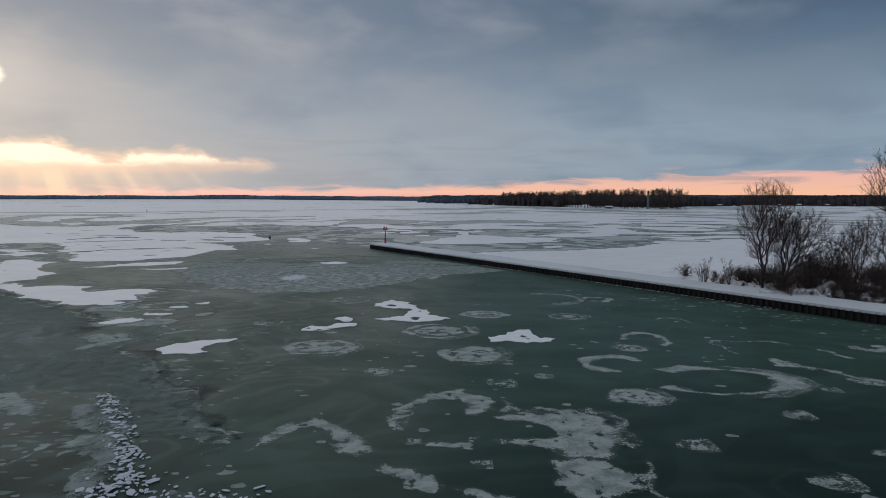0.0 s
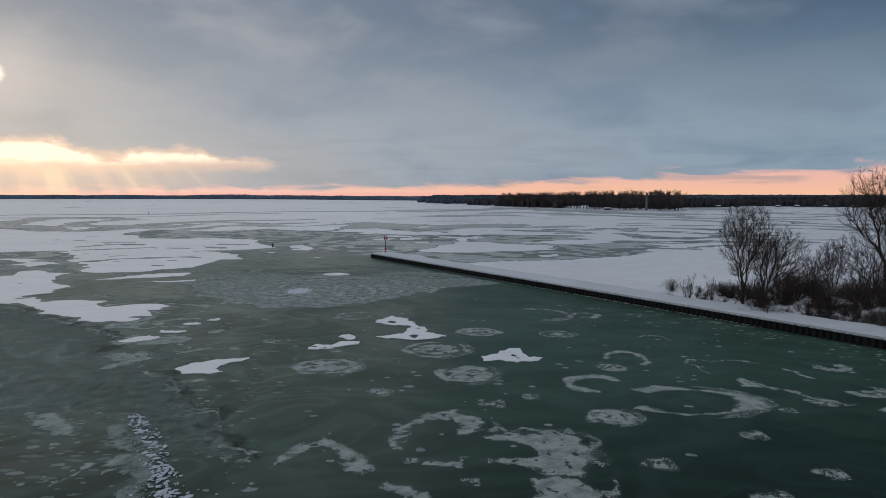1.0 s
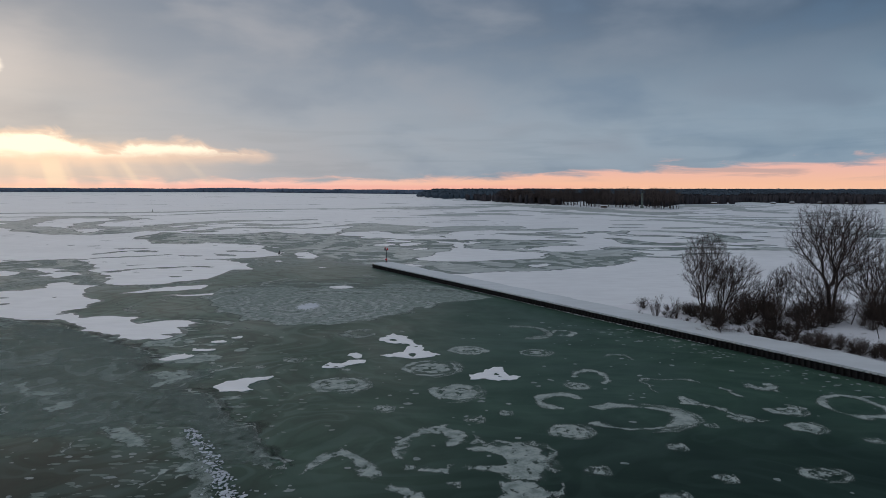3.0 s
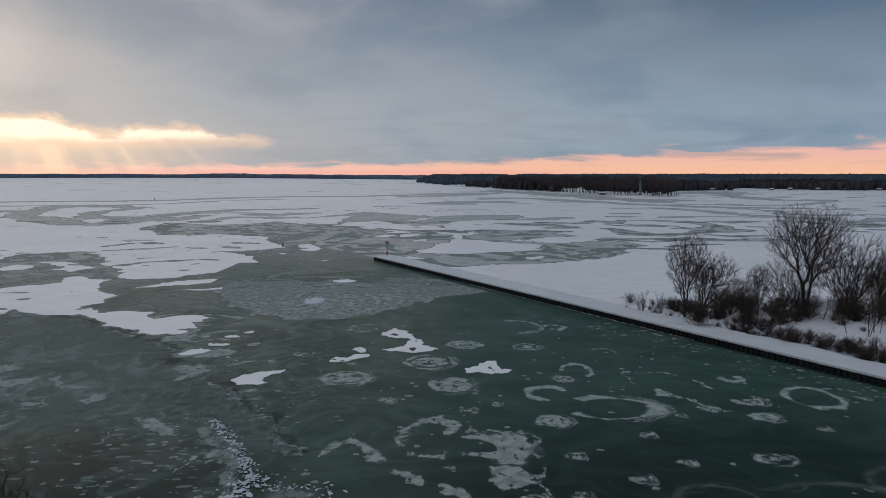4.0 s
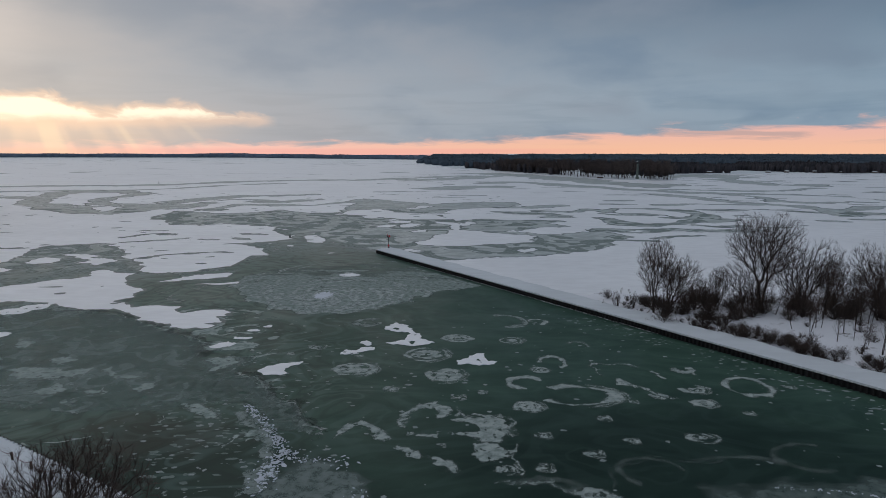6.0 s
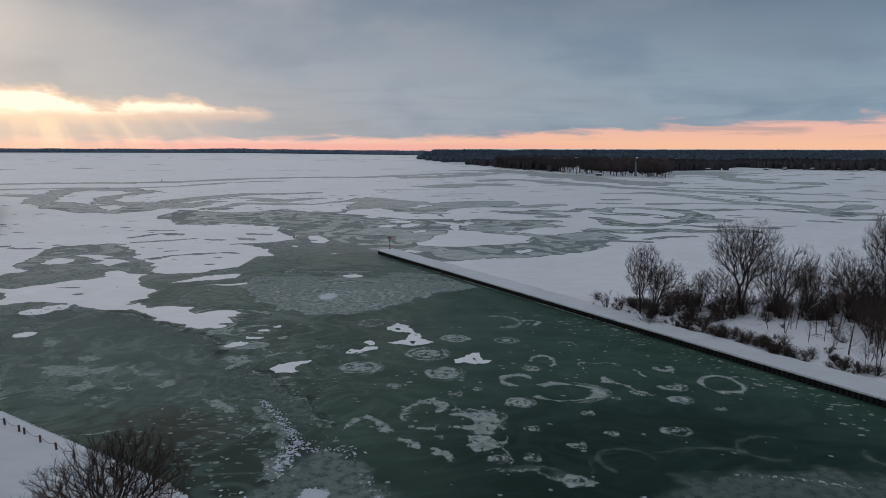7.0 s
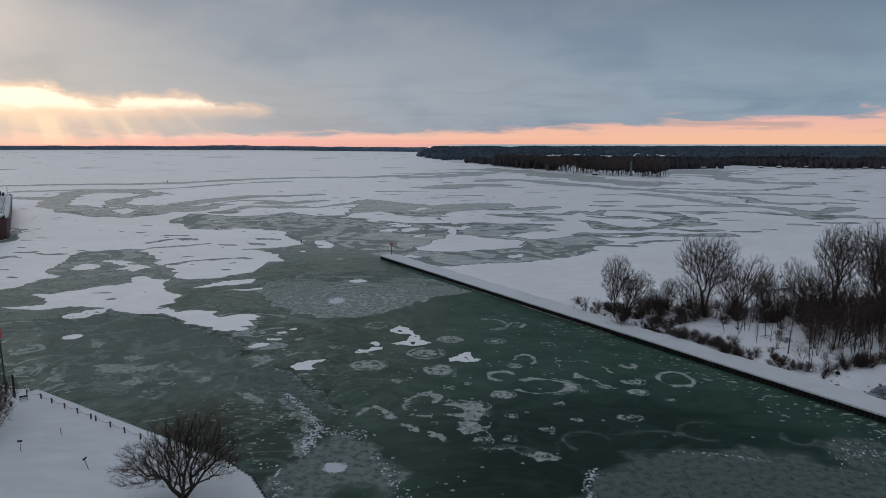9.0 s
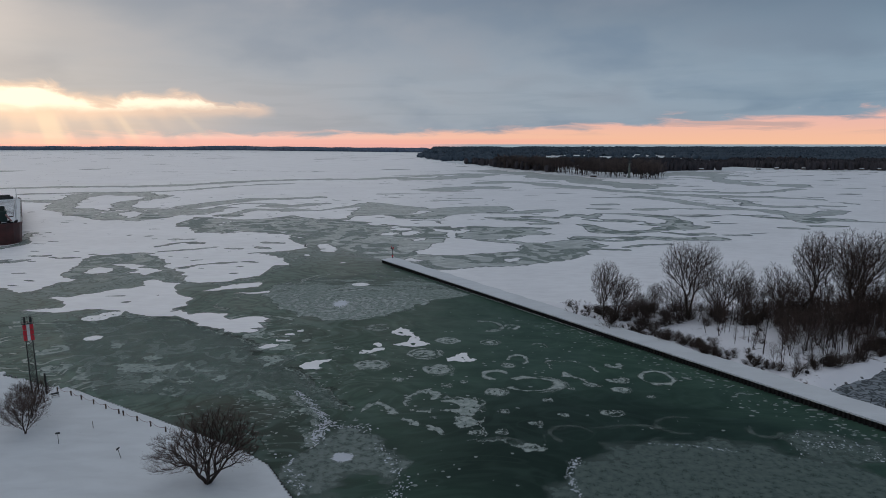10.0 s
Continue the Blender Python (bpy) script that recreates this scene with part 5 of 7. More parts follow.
def swirl_veil(x, y):
    f = np.minimum(eddy(x, y) * 0.8, 0.9) + grain(x * 0.5, y, 6, 98, 4) * 0.9 - np.clip((y - 148) / 35, 0, 1) * 1.3
    return np.minimum(f, eddy(x, y) + 1)


tagged(new("frost_veil", field_sheet("frost_veil", swirl_veil, -105, 30, 95, 205, 0.5, 0.0035, EDDY_ICE, 0.0, 0.7)), "thin grey frost veil round the eddy at the pier head", "frost", kind="stuff")
tagged(new("frost_swirl", field_sheet("frost_swirl", swirl_frost, -100, 25, 98, 200, 0.35, 0.008, SWIRL, 0.0, 0.25)), "rippled swirl of grey frost on ice at the pier head", "frost", kind="stuff")


def far_frost(x, y):
    wx, wy = x + grain(x, y, 40, 95, 3) * 50, y + grain(x, y, 40, 96, 3) * 50
    f = grain(wx * 0.6, wy, 16, 97, 4) * 10 - 0.8
    back, along = pier_side(x, y)
    return np.where((back < 0) & (y < 215) & (x > -70), -1, np.minimum(f, (y - 115) * 0.2))


tagged(new("frost_veil", field_sheet("frost_veil", far_frost, -330, 330, 110, 420, 1.2, 0.005, FROST_THIN, 0.0, 0.8)), "veils of old frost on the grey lake ice", "frost", kind="stuff")

for cx, cy, rx, ry, seed, what in ((-13.8, 21.4, 1.9, 1.7, 701, "bright round spot of snow in a frost eddy"), (-32.2, 132.8, 2.6, 4.4, 705, "bright spot of snow in the frost swirl")):
    def star(x, y):
        a, q = np.arctan2(y - cy, x - cx), np.hypot((x - cx) / rx, (y - cy) / ry)
        return (1 - q) * 1.6 + grain(a * 5, q * 0.7 + seed, 0.5, seed, 3) * 1.1

    me = field_sheet("snow_spot", star, cx - rx * 2, cx + rx * 2, cy - ry * 2, cy + ry * 2, 0.15, 0.06, SHARD)
    tagged(new("snow_spot", me), what, "snow spot", "snow patches on the channel ice")


def refrozen(name, cx, cy, rx, ry, seed, bite, label, solid=0.0, mat=None):
    LEVEL[0] += 0.0003

    def field(x, y):
        f = oval(x + grain(x, y, 9, seed, 4) * 5, y + grain(x, y, 9, seed + 1, 4) * 5, cx, cy, rx, ry)
        for b in bite:
            f = np.minimum(f, -oval(x + grain(x, y, 3, seed + 4, 3) * 2, y, *b))
        f = np.minimum(f * 0.5, 1.2) + grain(x * 0.25, y, 1.2, seed + 6, 3) * 0.7 + grain(x, y, 7, seed + 7, 2) * 0.8 + solid * 0.6
        return np.minimum(f, -pier_side(x, y)[0] - 0.6)

    tagged(new(name, field_sheet(name, field, cx - rx * 1.3, cx + rx * 1.3, cy - ry * 1.3, cy + ry * 1.3, 0.4, LEVEL[0], mat or REFROZEN, 0.0, 0.9)), label, "ice sheet", "refrozen ice sheets")


REFROZEN = make_frost("refrozen_ice", (0.085, 0.125, 0.113), (0.145, 0.19, 0.175), 0.8, 1.2, 0.6, 0.85)
MILKY = make_frost("milky_ice", (0.13, 0.18, 0.165), (0.25, 0.30, 0.285), 0.75, 0.9, 0.9, 0.7)
refrozen("ice_sheet", 54, 3, 29.5, 24.5, 720, [], "large smooth grey-green sheet of refrozen ice", 1.2)
refrozen("ice_sheet", -13, 19, 10.0, 13.0, 730, [(-9, 10, 5.5, 6.5), (-2, 24, 3, 4)], "round milky sheet of refrozen ice near the quay", 0.8, MILKY)
refrozen("ice_sheet", 80, 25, 9.0, 6.5, 740, [], "broken sheet of refrozen ice against the pier")


def shards(name, count, place, size, label, seed):
    """Thin tilted plates of broken ice, joined."""
    rng = random.Random(seed)
    verts, faces = [], []
    for _ in range(count):
        x, y = place(rng)
        r, turn, tilt = min(size * 2.4, size * rng.lognormvariate(0, 0.5)), rng.uniform(0, 6.28), rng.uniform(0, 0.22)
        n, o = rng.choice((4, 5, 6)), len(verts)
        st = rng.uniform(1.0, 2.6)
        for layer in (0.0, 0.05):
            for i in range(n):
                a = 2 * math.pi * i / n + rng.uniform(-0.3, 0.3)
                u, v = math.cos(a) * r * st, math.sin(a) * r
                px_, py_ = u * math.cos(turn) - v * math.sin(turn), u * math.sin(turn) + v * math.cos(turn)
                verts.append((x + px_, y + py_, 0.045 + layer + max(0, v) * tilt))
        faces.append(tuple(range(o + n, o + 2 * n)))
        faces += [(o + i, o + (i + 1) % n, o + n + (i + 1) % n, o + n + i) for i in range(n)]
    tagged(new(name, raw_mesh(name, verts, faces, SHARD)), label, "ice shards", kind="stuff")


def on_line(points, spread):
    def place(rng):
        i = rng.randrange(len(points) - 1)
        t = rng.random()
        return points[i][0] * (1 - t) + points[i + 1][0] * t + rng.gauss(0, spread), points[i][1] * (1 - t) + points[i + 1][1] * t + rng.gauss(0, spread)
    return place


RIDGE = [(-29.8, 52.5), (-26.2, 48.2), (-23.7, 43.7), (-21.5, 40.1), (-20, 37.6), (-19.2, 35.2), (-19.7, 33), (-20.3, 30.9), (-20.1, 28.6), (-19.8, 26.3)]
MILK = [(-29.3, 49.6), (-25.5, 44.2), (-22.6, 38.4), (-21.2, 33.7), (-21.2, 30.2), (-21.2, 27)]
shards("ice_shards", 300, on_line(RIDGE[:6], 0.5), 0.08, "line of white broken ice plates pushed into a ridge", 75)
shards("ice_shards", 120, on_line(RIDGE[5:], 0.8), 0.14, "heaped white plates of broken ice at the end of a ridge", 82)
shards("ice_shards", 90, on_line([(-21, 36), (-16, 34), (-9, 33)], 0.8), 0.08, "thin line of small broken ice plates", 76)
shards("ice_shards", 150, on_line([(-8, 26), (-4.5, 20), (-2, 13), (-3, 8), (-8, 6)], 0.8), 0.09, "broken ice plates along a refrozen edge", 77)
shards("ice_shards", 120, on_line([(29, 20.5), (26.6, 15.4), (27, 8)], 0.4), 0.08, "broken ice plates along a refrozen edge", 78)
shards("ice_shards", 150, on_line([(72, 23), (77, 27.5), (83, 25), (86, 21)], 2.2), 0.08, "heap of broken ice plates by the pier", 79)
shards("ice_shards", 60, on_line([(44, 26.7), (52, 25.8), (60, 23.4)], 0.25), 0.07, "thin line of small broken ice plates", 80)
shards("ice_shards", 60, on_line([(-25, 22), (-21, 15), (-19, 10)], 0.9), 0.09, "small broken ice plates below the quay", 81)
frost_band(MILK, 1.1, 691, FROST_THIN, "milky frost under a ridge of broken ice", 1.4)


# ---- trees ----
def tubes(segs, sides, name, mat):
    """Tapered tubes for an array of segments: x0 y0 z0 x1 y1 z1 r0 r1."""
    s = np.asarray(segs, float)
    p, q, r0, r1 = s[:, :3], s[:, 3:6], s[:, 6], s[:, 7]
    d = q - p
    d /= np.linalg.norm(d, axis=1, keepdims=True) + 1e-9
    ref = np.where(np.abs(d[:, 2:3]) > 0.9, np.array([[1.0, 0, 0]]), np.array([[0, 0, 1.0]]))
    u = np.cross(d, ref)
    u /= np.linalg.norm(u, axis=1, keepdims=True) + 1e-9
    v = np.cross(d, u)
    ring = []
    for c, r in ((p, r0), (q, r1)):
        for i in range(sides):
            a = 2 * math.pi * i / sides
            ring.append(c + (u * math.cos(a) + v * math.sin(a)) * r[:, None])
    verts = np.stack(ring, 1).reshape(-1, 3)
    base = np.arange(len(s))[:, None] * 2 * sides
    quads = np.concatenate([base + np.array([[i, (i + 1) % sides, sides + (i + 1) % sides, sides + i]]) for i in range(sides)], 1)
    return poly_mesh(name, verts, quads.ravel(), np.full(len(s) * sides, 4), mat)


def grow(seed, height, stems=1, fork=0.25, angle=(28, 50), counts=(10, 7, 6, 3), ratio=(0.5, 0.5, 0.5, 0.55), girth=0.018, rise=0.12, wobble=0.16, twig=0.02, lean=0.08, crown=()):
    """Segments of a bare tree: heavy wood and fine twigs, kept within rounded crown lobes where given."""
    rng = random.Random(seed)
    wood, fine = [], []

    def bough(p, d, length, r, level):
        steps = (8, 6, 4, 2, 2)[level]
        tip = r * (0.25 if level else 0.3)
        kids = counts[level] if level < len(counts) else 0
        marks = sorted((fork if level == 0 else 0.2) + (1 - (fork if level == 0 else 0.2)) * rng.random() ** 0.72 for _ in range(kids))
        at = 0
        for i in range(steps):
            a, b = i / steps, (i + 1) / steps
            d = (d + Vector((rng.gauss(0, wobble), rng.gauss(0, wobble), rng.gauss(0, wobble * 0.6) + rise)) * (0.5, 1.0, 0.9, 0.5, 0.5)[level]).normalized()
            q = p + d * (length / steps)
            ra, rb = r + (tip - r) * a, r + (tip - r) * b
            (wood if level < 2 else fine).append((*p, *q, max(ra, twig), max(rb, twig * 0.7)))
            if crown and q.z > (2 if level else height * 0.5) and not any(((q.x - c[0]) / c[3]) ** 2 + ((q.y - c[1]) / c[4]) ** 2 + ((q.z - c[2]) / c[5]) ** 2 < 1 for c in crown):
                return
            while at < kids and marks[at] <= b:
                t = marks[at]
                at += 1
                side = Vector((rng.gauss(0, 1), rng.gauss(0, 1), rng.gauss(0, 1))).cross(d).normalized()
                ang = radians(rng.uniform(*angle)) * (1.15 if level else 1.0)
                kd = (d * math.cos(ang) + side * math.sin(ang)).normalized()
                start = p.lerp(q, (t - a) / (b - a))
                kl = length * ratio[level] * rng.uniform(0.7, 1.25) * ((1.25 - 0.8 * t) if level == 0 else (1.12 - 0.42 * t))
                bough(start, kd, kl, max(twig, (r + (tip - r) * t) * rng.uniform(0.5, 0.7)), level + 1)
            p = q

    for s_ in range(stems):
        turn = 2 * math.pi * s_ / max(1, stems) + rng.uniform(0, 1)
        out = lean * (0.35 + 0.85 * rng.random()) * (0.22 if s_ % 3 == 2 else 1.0) if stems > 1 else lean * 0.4
        d = Vector((math.cos(turn) * out, math.sin(turn) * out, 1)).normalized()
        p = Vector((math.cos(turn) * 0.05, math.sin(turn) * 0.05, -0.3)) if stems > 1 else Vector((0, 0, -0.3))
        h = height * (rng.uniform(0.8, 1.0) if s_ else 1.0) * 0.92
        bough(p, d, h, max(0.06, h * girth), 0)
    return wood, fine


def fill_crown(seed, lobes, fork, stems, count, twigs, reach, base_r, gather=0.7, spread=0.3):
    """Segments of a bare tree whose boughs reach out to points spread through rounded crown lobes (x, y, z, rx, ry, rz)."""
    rng = random.Random(seed)
    r = np.random.RandomState(seed)
    size = np.array([l[3] * l[4] * l[5] for l in lobes])
    pts = []
    for l, n in zip(lobes, (count * size / size.sum()).astype(int)):
        d = r.normal(size=(n, 3))
        d /= np.linalg.norm(d, axis=1, keepdims=True)
        pts.append(np.array(l[:3]) + d * (r.uniform(0, 1, (n, 1)) ** 0.45) * np.array(l[3:]))
    pts = np.concatenate(pts)
    pts = pts[pts[:, 2] > fork * 1.3]
    pts = pts[np.argsort(np.linalg.norm(pts - np.array((0, 0, fork)), axis=1))]
    most = len(pts) * 6 + 200
    at, far, up = np.zeros((most, 3)), np.zeros(most), np.full(most, -1)
    used = 0

    def node(p, parent):
        nonlocal used
        at[used], up[used] = p, parent
        far[used] = 0 if parent < 0 else far[parent] + np.linalg.norm(at[used] - at[parent])
        used += 1
        return used - 1

    foot = node((0, 0, -0.3), -1)
    for s_ in range(stems):
        a = 2 * math.pi * s_ / stems + rng.uniform(0, 0.8)
        out = spread * fork * rng.uniform(0.5, 1.2) if stems > 1 else 0.05
        last = foot
        for t in (0.35, 0.7, 1.0):
            last = node((math.cos(a) * out * t + rng.gauss(0, 0.04), math.sin(a) * out * t + rng.gauss(0, 0.04), fork * t * rng.uniform(0.9, 1.1)), last)
    tips = []
    for p in pts:
        d = np.linalg.norm(at[1:used] - p, axis=1)
        best = 1 + int(np.argmin(d + gather * far[1:used] + np.where(at[1:used, 2] > p[2] + 0.4, 2.0, 0.0)))
        start, gap = at[best].copy(), d[best - 1]
        steps = min(4, max(1, int(gap / 1.3)))
        last = best
        sag = np.array((0, 0, 0.07 * gap))
        for i in range(1, steps + 1):
            t = i / steps
            q = start + (p - start) * t - sag * 4 * t * (1 - t) * 0.5 + (r.normal(size=3) * 0.03 * gap ** 0.5 if i < steps else 0)
            last = node(q, last)
        tips.append(last)
    load = np.zeros(used)
    load[tips] = 1
    for i in range(used - 1, 0, -1):
        load[up[i]] += load[i]
    thick = base_r * (np.maximum(load, 1) / load[0]) ** 0.5
    wood, fine = [], []
    for i in range(1, used):
        j = up[i]
        (wood if load[i] > 5 else fine).append((*at[j], *at[i], max(0.011, min(thick[j], thick[i] * 1.3)), max(0.010, thick[i])))
    for i in tips:
        d0 = at[i] - at[up[i]]
        d0 /= np.linalg.norm(d0) + 1e-9
        for _ in range(twigs):
            t = rng.random()
            p = at[up[i]] * t + at[i] * (1 - t)
            d = d0 + r.normal(size=3) * 0.5 + np.array((0, 0, 0.38))
            d /= np.linalg.norm(d)
            n = reach * rng.uniform(0.5, 1.15)
            mid = p + d * n * 0.55
            d2 = d + r.normal(size=3) * 0.16 + np.array((0, 0, 0.12))
            end = mid + d2 / np.linalg.norm(d2) * n * 0.45
            fine.append((*p, *mid, 0.010, 0.008))
            fine.append((*mid, *end, 0.008, 0.005))
    return wood, fine


def tree_thing(name, seed, label, category, mat_fine=None, **how):
    root = empty(name, 0, 0, 0, label=label, category=category)
    wood, fine = fill_crown(seed, **how) if "lobes" in how else grow(seed, **how)
    part("trunk", tubes(wood, 5, "trunk", BARK), BARK, root)
    part("crown", tubes(fine, 3, "crown", mat_fine or TWIG), mat_fine or TWIG, root)
    return root


def ground_at(x, y):
    return float(land_height(np.array(float(x)), np.array(float(y))))


def plant(master, x, y, z, turn=0.0, size=1.0, label="", group="", lean=0.0):
    ob = copy_thing(master, pose(x, y, z, lean, lean * 0.6, turn))
    ob.scale = (size, size, size)
    for o in (ob,):
        tagged(o, label, "", group)
    return ob


def at_place(ob, x, y, z, turn=0.0):
    ob.matrix_basis = pose(x, y, z, 0, 0, turn)
    return ob


spit_trees = "bare trees on the spit"


def spit_tree(seed, label, x, y, turn=0.0, **how):
    ob = at_place(tree_thing("tree", seed, label, "tree", **how), x, y, ground_at(x, y), turn)
    return tagged(ob, group=spit_trees)


slim = spit_tree(11, "slender bare tree with a tall oval crown of fine twigs", 56.1, 107.5, lobes=[(0.2, 0, 12.4, 5.0, 4.8, 6.8), (-0.6, 0, 6.6, 2.4, 2.4, 2.6)], fork=2.0, stems=2, count=800, twigs=9, reach=1.25, base_r=0.27, gather=0.62, spread=0.32)
spit_tree(13, "bare many-stemmed tree with a low domed crown", 60.1, 108.5, lobes=[(3.0, 0, 8.4, 5.4, 5.0, 5.8), (0.4, 0, 8.0, 3.6, 4.0, 4.8)], fork=1.2, stems=5, count=800, twigs=9, reach=1.2, base_r=0.28, gather=0.68, spread=0.7)
tall = spit_tree(23, "tall twin-trunked bare poplar with a wide oval crown", 83.0, 107.5, lobes=[(-3.4, 0, 17.4, 6.0, 5.8, 7.8), (3.6, 0, 16.8, 6.4, 6.2, 8.0), (0.6, 0, 10.0, 3.4, 3.4, 2.6)], fork=7.0, stems=2, count=1500, twigs=9, reach=1.3, base_r=0.50, gather=0.60, spread=0.34)
broad = spit_tree(31, "broad round-crowned bare tree with spreading limbs", 94.6, 110.0, lobes=[(-4.6, 0, 11.6, 5.6, 5.4, 5.6), (4.6, 0, 11.8, 6.0, 5.6, 6.4), (0, 0.5, 8.0, 8.4, 6.0, 4.6)], fork=2.2, stems=4, count=1300, twigs=8, reach=1.25, base_r=0.40, gather=0.66, spread=0.6)
tall_2 = spit_tree(47, "very tall bare poplar above the thicket", 124.0, 110.0, 70, lobes=[(-3.4, 0, 19.0, 7.0, 6.8, 8.8), (4.0, 0, 18.6, 7.0, 6.6, 8.6), (0, 0, 11.0, 3.6, 3.6, 2.8)], fork=7.0, stems=3, count=1500, twigs=9, reach=1.3, base_r=0.50, gather=0.60, spread=0.3)
low_tree = spit_tree(37, "low bare tree with crooked limbs and dense twigs", 78.6, 106.0, lobes=[(-2.4, 0, 8.4, 4.6, 4.6, 4.6), (2.4, 0, 7.6, 4.6, 4.6, 4.6), (0, 0, 4.6, 5.0, 5.0, 3.0)], fork=1.2, stems=4, count=700, twigs=8, reach=1.1, base_r=0.24, gather=0.62, spread=0.9)
plant(tall, 140, 112, ground_at(140, 112), 140, 1.12)
plant(tall_2, 133, 104, ground_at(133, 104), 215, 0.90)
plant(tall_2, 150, 106, ground_at(150, 106), 30, 1.0)
plant(tall, 162, 108, ground_at(162, 108), 260, 1.05)
plant(broad, 114, 109, ground_at(114, 109), 100, 0.92)
plant(broad, 104, 113, ground_at(104, 113), 220, 0.72)
plant(broad, 136, 96, ground_at(136, 96), 60, 0.85)
plant(slim, 67.5, 105, ground_at(67.5, 105), 160, 0.46)
plant(slim, 72.0, 107, ground_at(72, 107), 40, 0.60)
for x, y, turn, size in ((90, 103, 80, 0.75), (106, 98, 40, 0.72), (112, 93, 130, 0.66), (119, 98, 220, 0.8), (127, 94, 300, 0.85), (142, 98, 80, 1.1), (122, 104, 170, 1.0), (147, 93, 250, 0.9), (110, 104, 330, 0.9), (101, 101, 15, 0.8), (116, 102, 100, 1.1), (130, 101, 280, 1.2), (138, 104, 10, 1.2), (64, 106, 200, 0.5), (101, 84, 60, 0.7), (108, 80, 150, 0.75), (114, 84, 270, 0.8), (120, 88, 20, 0.85), (105, 90, 190, 0.7), (127, 86, 330, 0.85), (98, 76, 110, 0.55), (111, 88, 45, 0.75), (134, 90, 90, 0.9)):
    plant(low_tree, x, y, ground_at(x, y), turn, size)

sapling = at_place(tree_thing("sapling", 53, "thin bare sapling with a single straight stem", "tree", height=9, stems=1, fork=0.15, angle=(25, 55), counts=(12, 5, 3), ratio=(0.28, 0.45, 0.5), girth=0.009, wobble=0.07, twig=0.009), 90, 82, ground_at(90, 82))
sapling_2 = at_place(tree_thing("sapling", 59, "thin forked bare sapling in the thicket", "tree", height=11, stems=2, fork=0.15, angle=(25, 50), counts=(11, 5, 3), ratio=(0.28, 0.45, 0.5), girth=0.008, wobble=0.05, twig=0.009, lean=0.07), 99, 80, ground_at(99, 80))
sapling_3 = at_place(tree_thing("sapling", 63, "crooked bare sapling with spreading thin branches", "tree", height=8, stems=3, fork=0.2, angle=(25, 60), counts=(10, 6, 4), ratio=(0.42, 0.5, 0.5), girth=0.009, wobble=0.11, twig=0.008, lean=0.3), 104, 84, ground_at(104, 84))
tagged(sapling_3, group="saplings in the thicket")
tagged(sapling, group="saplings in the thicket"), tagged(sapling_2, group="saplings in the thicket")
rng = random.Random(5)
made = 0
while made < 175:
    x, y = rng.uniform(82, 160), rng.uniform(62, 106)
    back, along = pier_side(x, y)
    road = -((x - 91) * 0.5 - (y - 50) * 0.865)
    if back < 10.5 or road < 4.5 or rng.random() > 0.25 + (x - 82) / 35:
        continue
    plant(rng.choice((sapling, sapling_2, sapling_3)), x, y, ground_at(x, y), rng.uniform(0, 360), rng.uniform(0.5, 1.2), lean=rng.gauss(0, 7))
    made += 1

BUSHY = dict(fork=0.08, angle=(20, 70), counts=(8, 6), ratio=(0.55, 0.55), girth=0.0042, wobble=0.2, twig=0.007, lean=1.25, rise=0.03)
shrub = at_place(tree_thing("shrub", 61, "tangled brown leafless shrub", "shrub", BRUSH, height=3.6, stems=13, **BUSHY), 62, 104, ground_at(62, 104))
shrub_2 = at_place(tree_thing("shrub", 67, "low dense brown leafless shrub", "shrub", BRUSH, height=2.4, stems=12, **BUSHY), 70, 97, ground_at(70, 97))
willow = at_place(tree_thing("shrub", 71, "upright many-stemmed leafless shrub at the tip of the spit", "shrub", height=5.6, stems=11, fork=0.2, angle=(12, 34), counts=(5, 4, 2), ratio=(0.4, 0.5, 0.5), girth=0.006, wobble=0.08, twig=0.014, lean=0.45), 48.5, 114, ground_at(48.5, 114))
for ob in (shrub, shrub_2, willow):
    tagged(ob, group="shrubs on the spit")
plant(willow, 52.5, 112.5, ground_at(52.5, 112.5), 120, 0.8)
plant(willow, 45.8, 116.5, ground_at(45.8, 116.5), 60, 0.45)
made = 0
while made < 80:
    along, back = rng.uniform(108, 192), 8.6 + abs(rng.gauss(0, 9))
    x, y = on_pier(back, along)
    road = -((x - 91) * 0.5 - (y - 50) * 0.865)
    if y > 124 or road < 4.5 or ground_at(x, y) < 0.5 or (15 < back < 26 and along > 150 and rng.random() < 0.8) or (back < 10.5 and along > 138 and rng.random() < 0.5):
        continue
    plant(rng.choice((shrub, shrub_2, shrub_2)), x, y, ground_at(x, y), rng.uniform(0, 360), rng.uniform(0.4, 1.0))
    made += 1
for _ in range(46):
    x, y = on_pier(rng.uniform(9.2, 11.8), rng.uniform(140, 187))
    plant(rng.choice((shrub, shrub_2)), x, y, ground_at(x, y), rng.uniform(0, 360), rng.uniform(0.5, 1.0))
made = 0
while made < 60:
    x, y = rng.uniform(86, 135), rng.uniform(60, 92)
    back, along = pier_side(x, y)
    road = -((x - 91) * 0.5 - (y - 50) * 0.865)
    if back < 9.5 or not 4.2 < road < 10:
        continue
    plant(rng.choice((shrub, shrub_2)), x, y, ground_at(x, y), rng.uniform(0, 360), rng.uniform(0.5, 1.25))
    made += 1
for _ in range(115):
    x, y = rng.uniform(55, 160), rng.uniform(98, 116)
    plant(rng.choice((shrub, shrub, shrub_2)), x, y, ground_at(x, y), rng.uniform(0, 360), rng.uniform(0.9, 1.7))

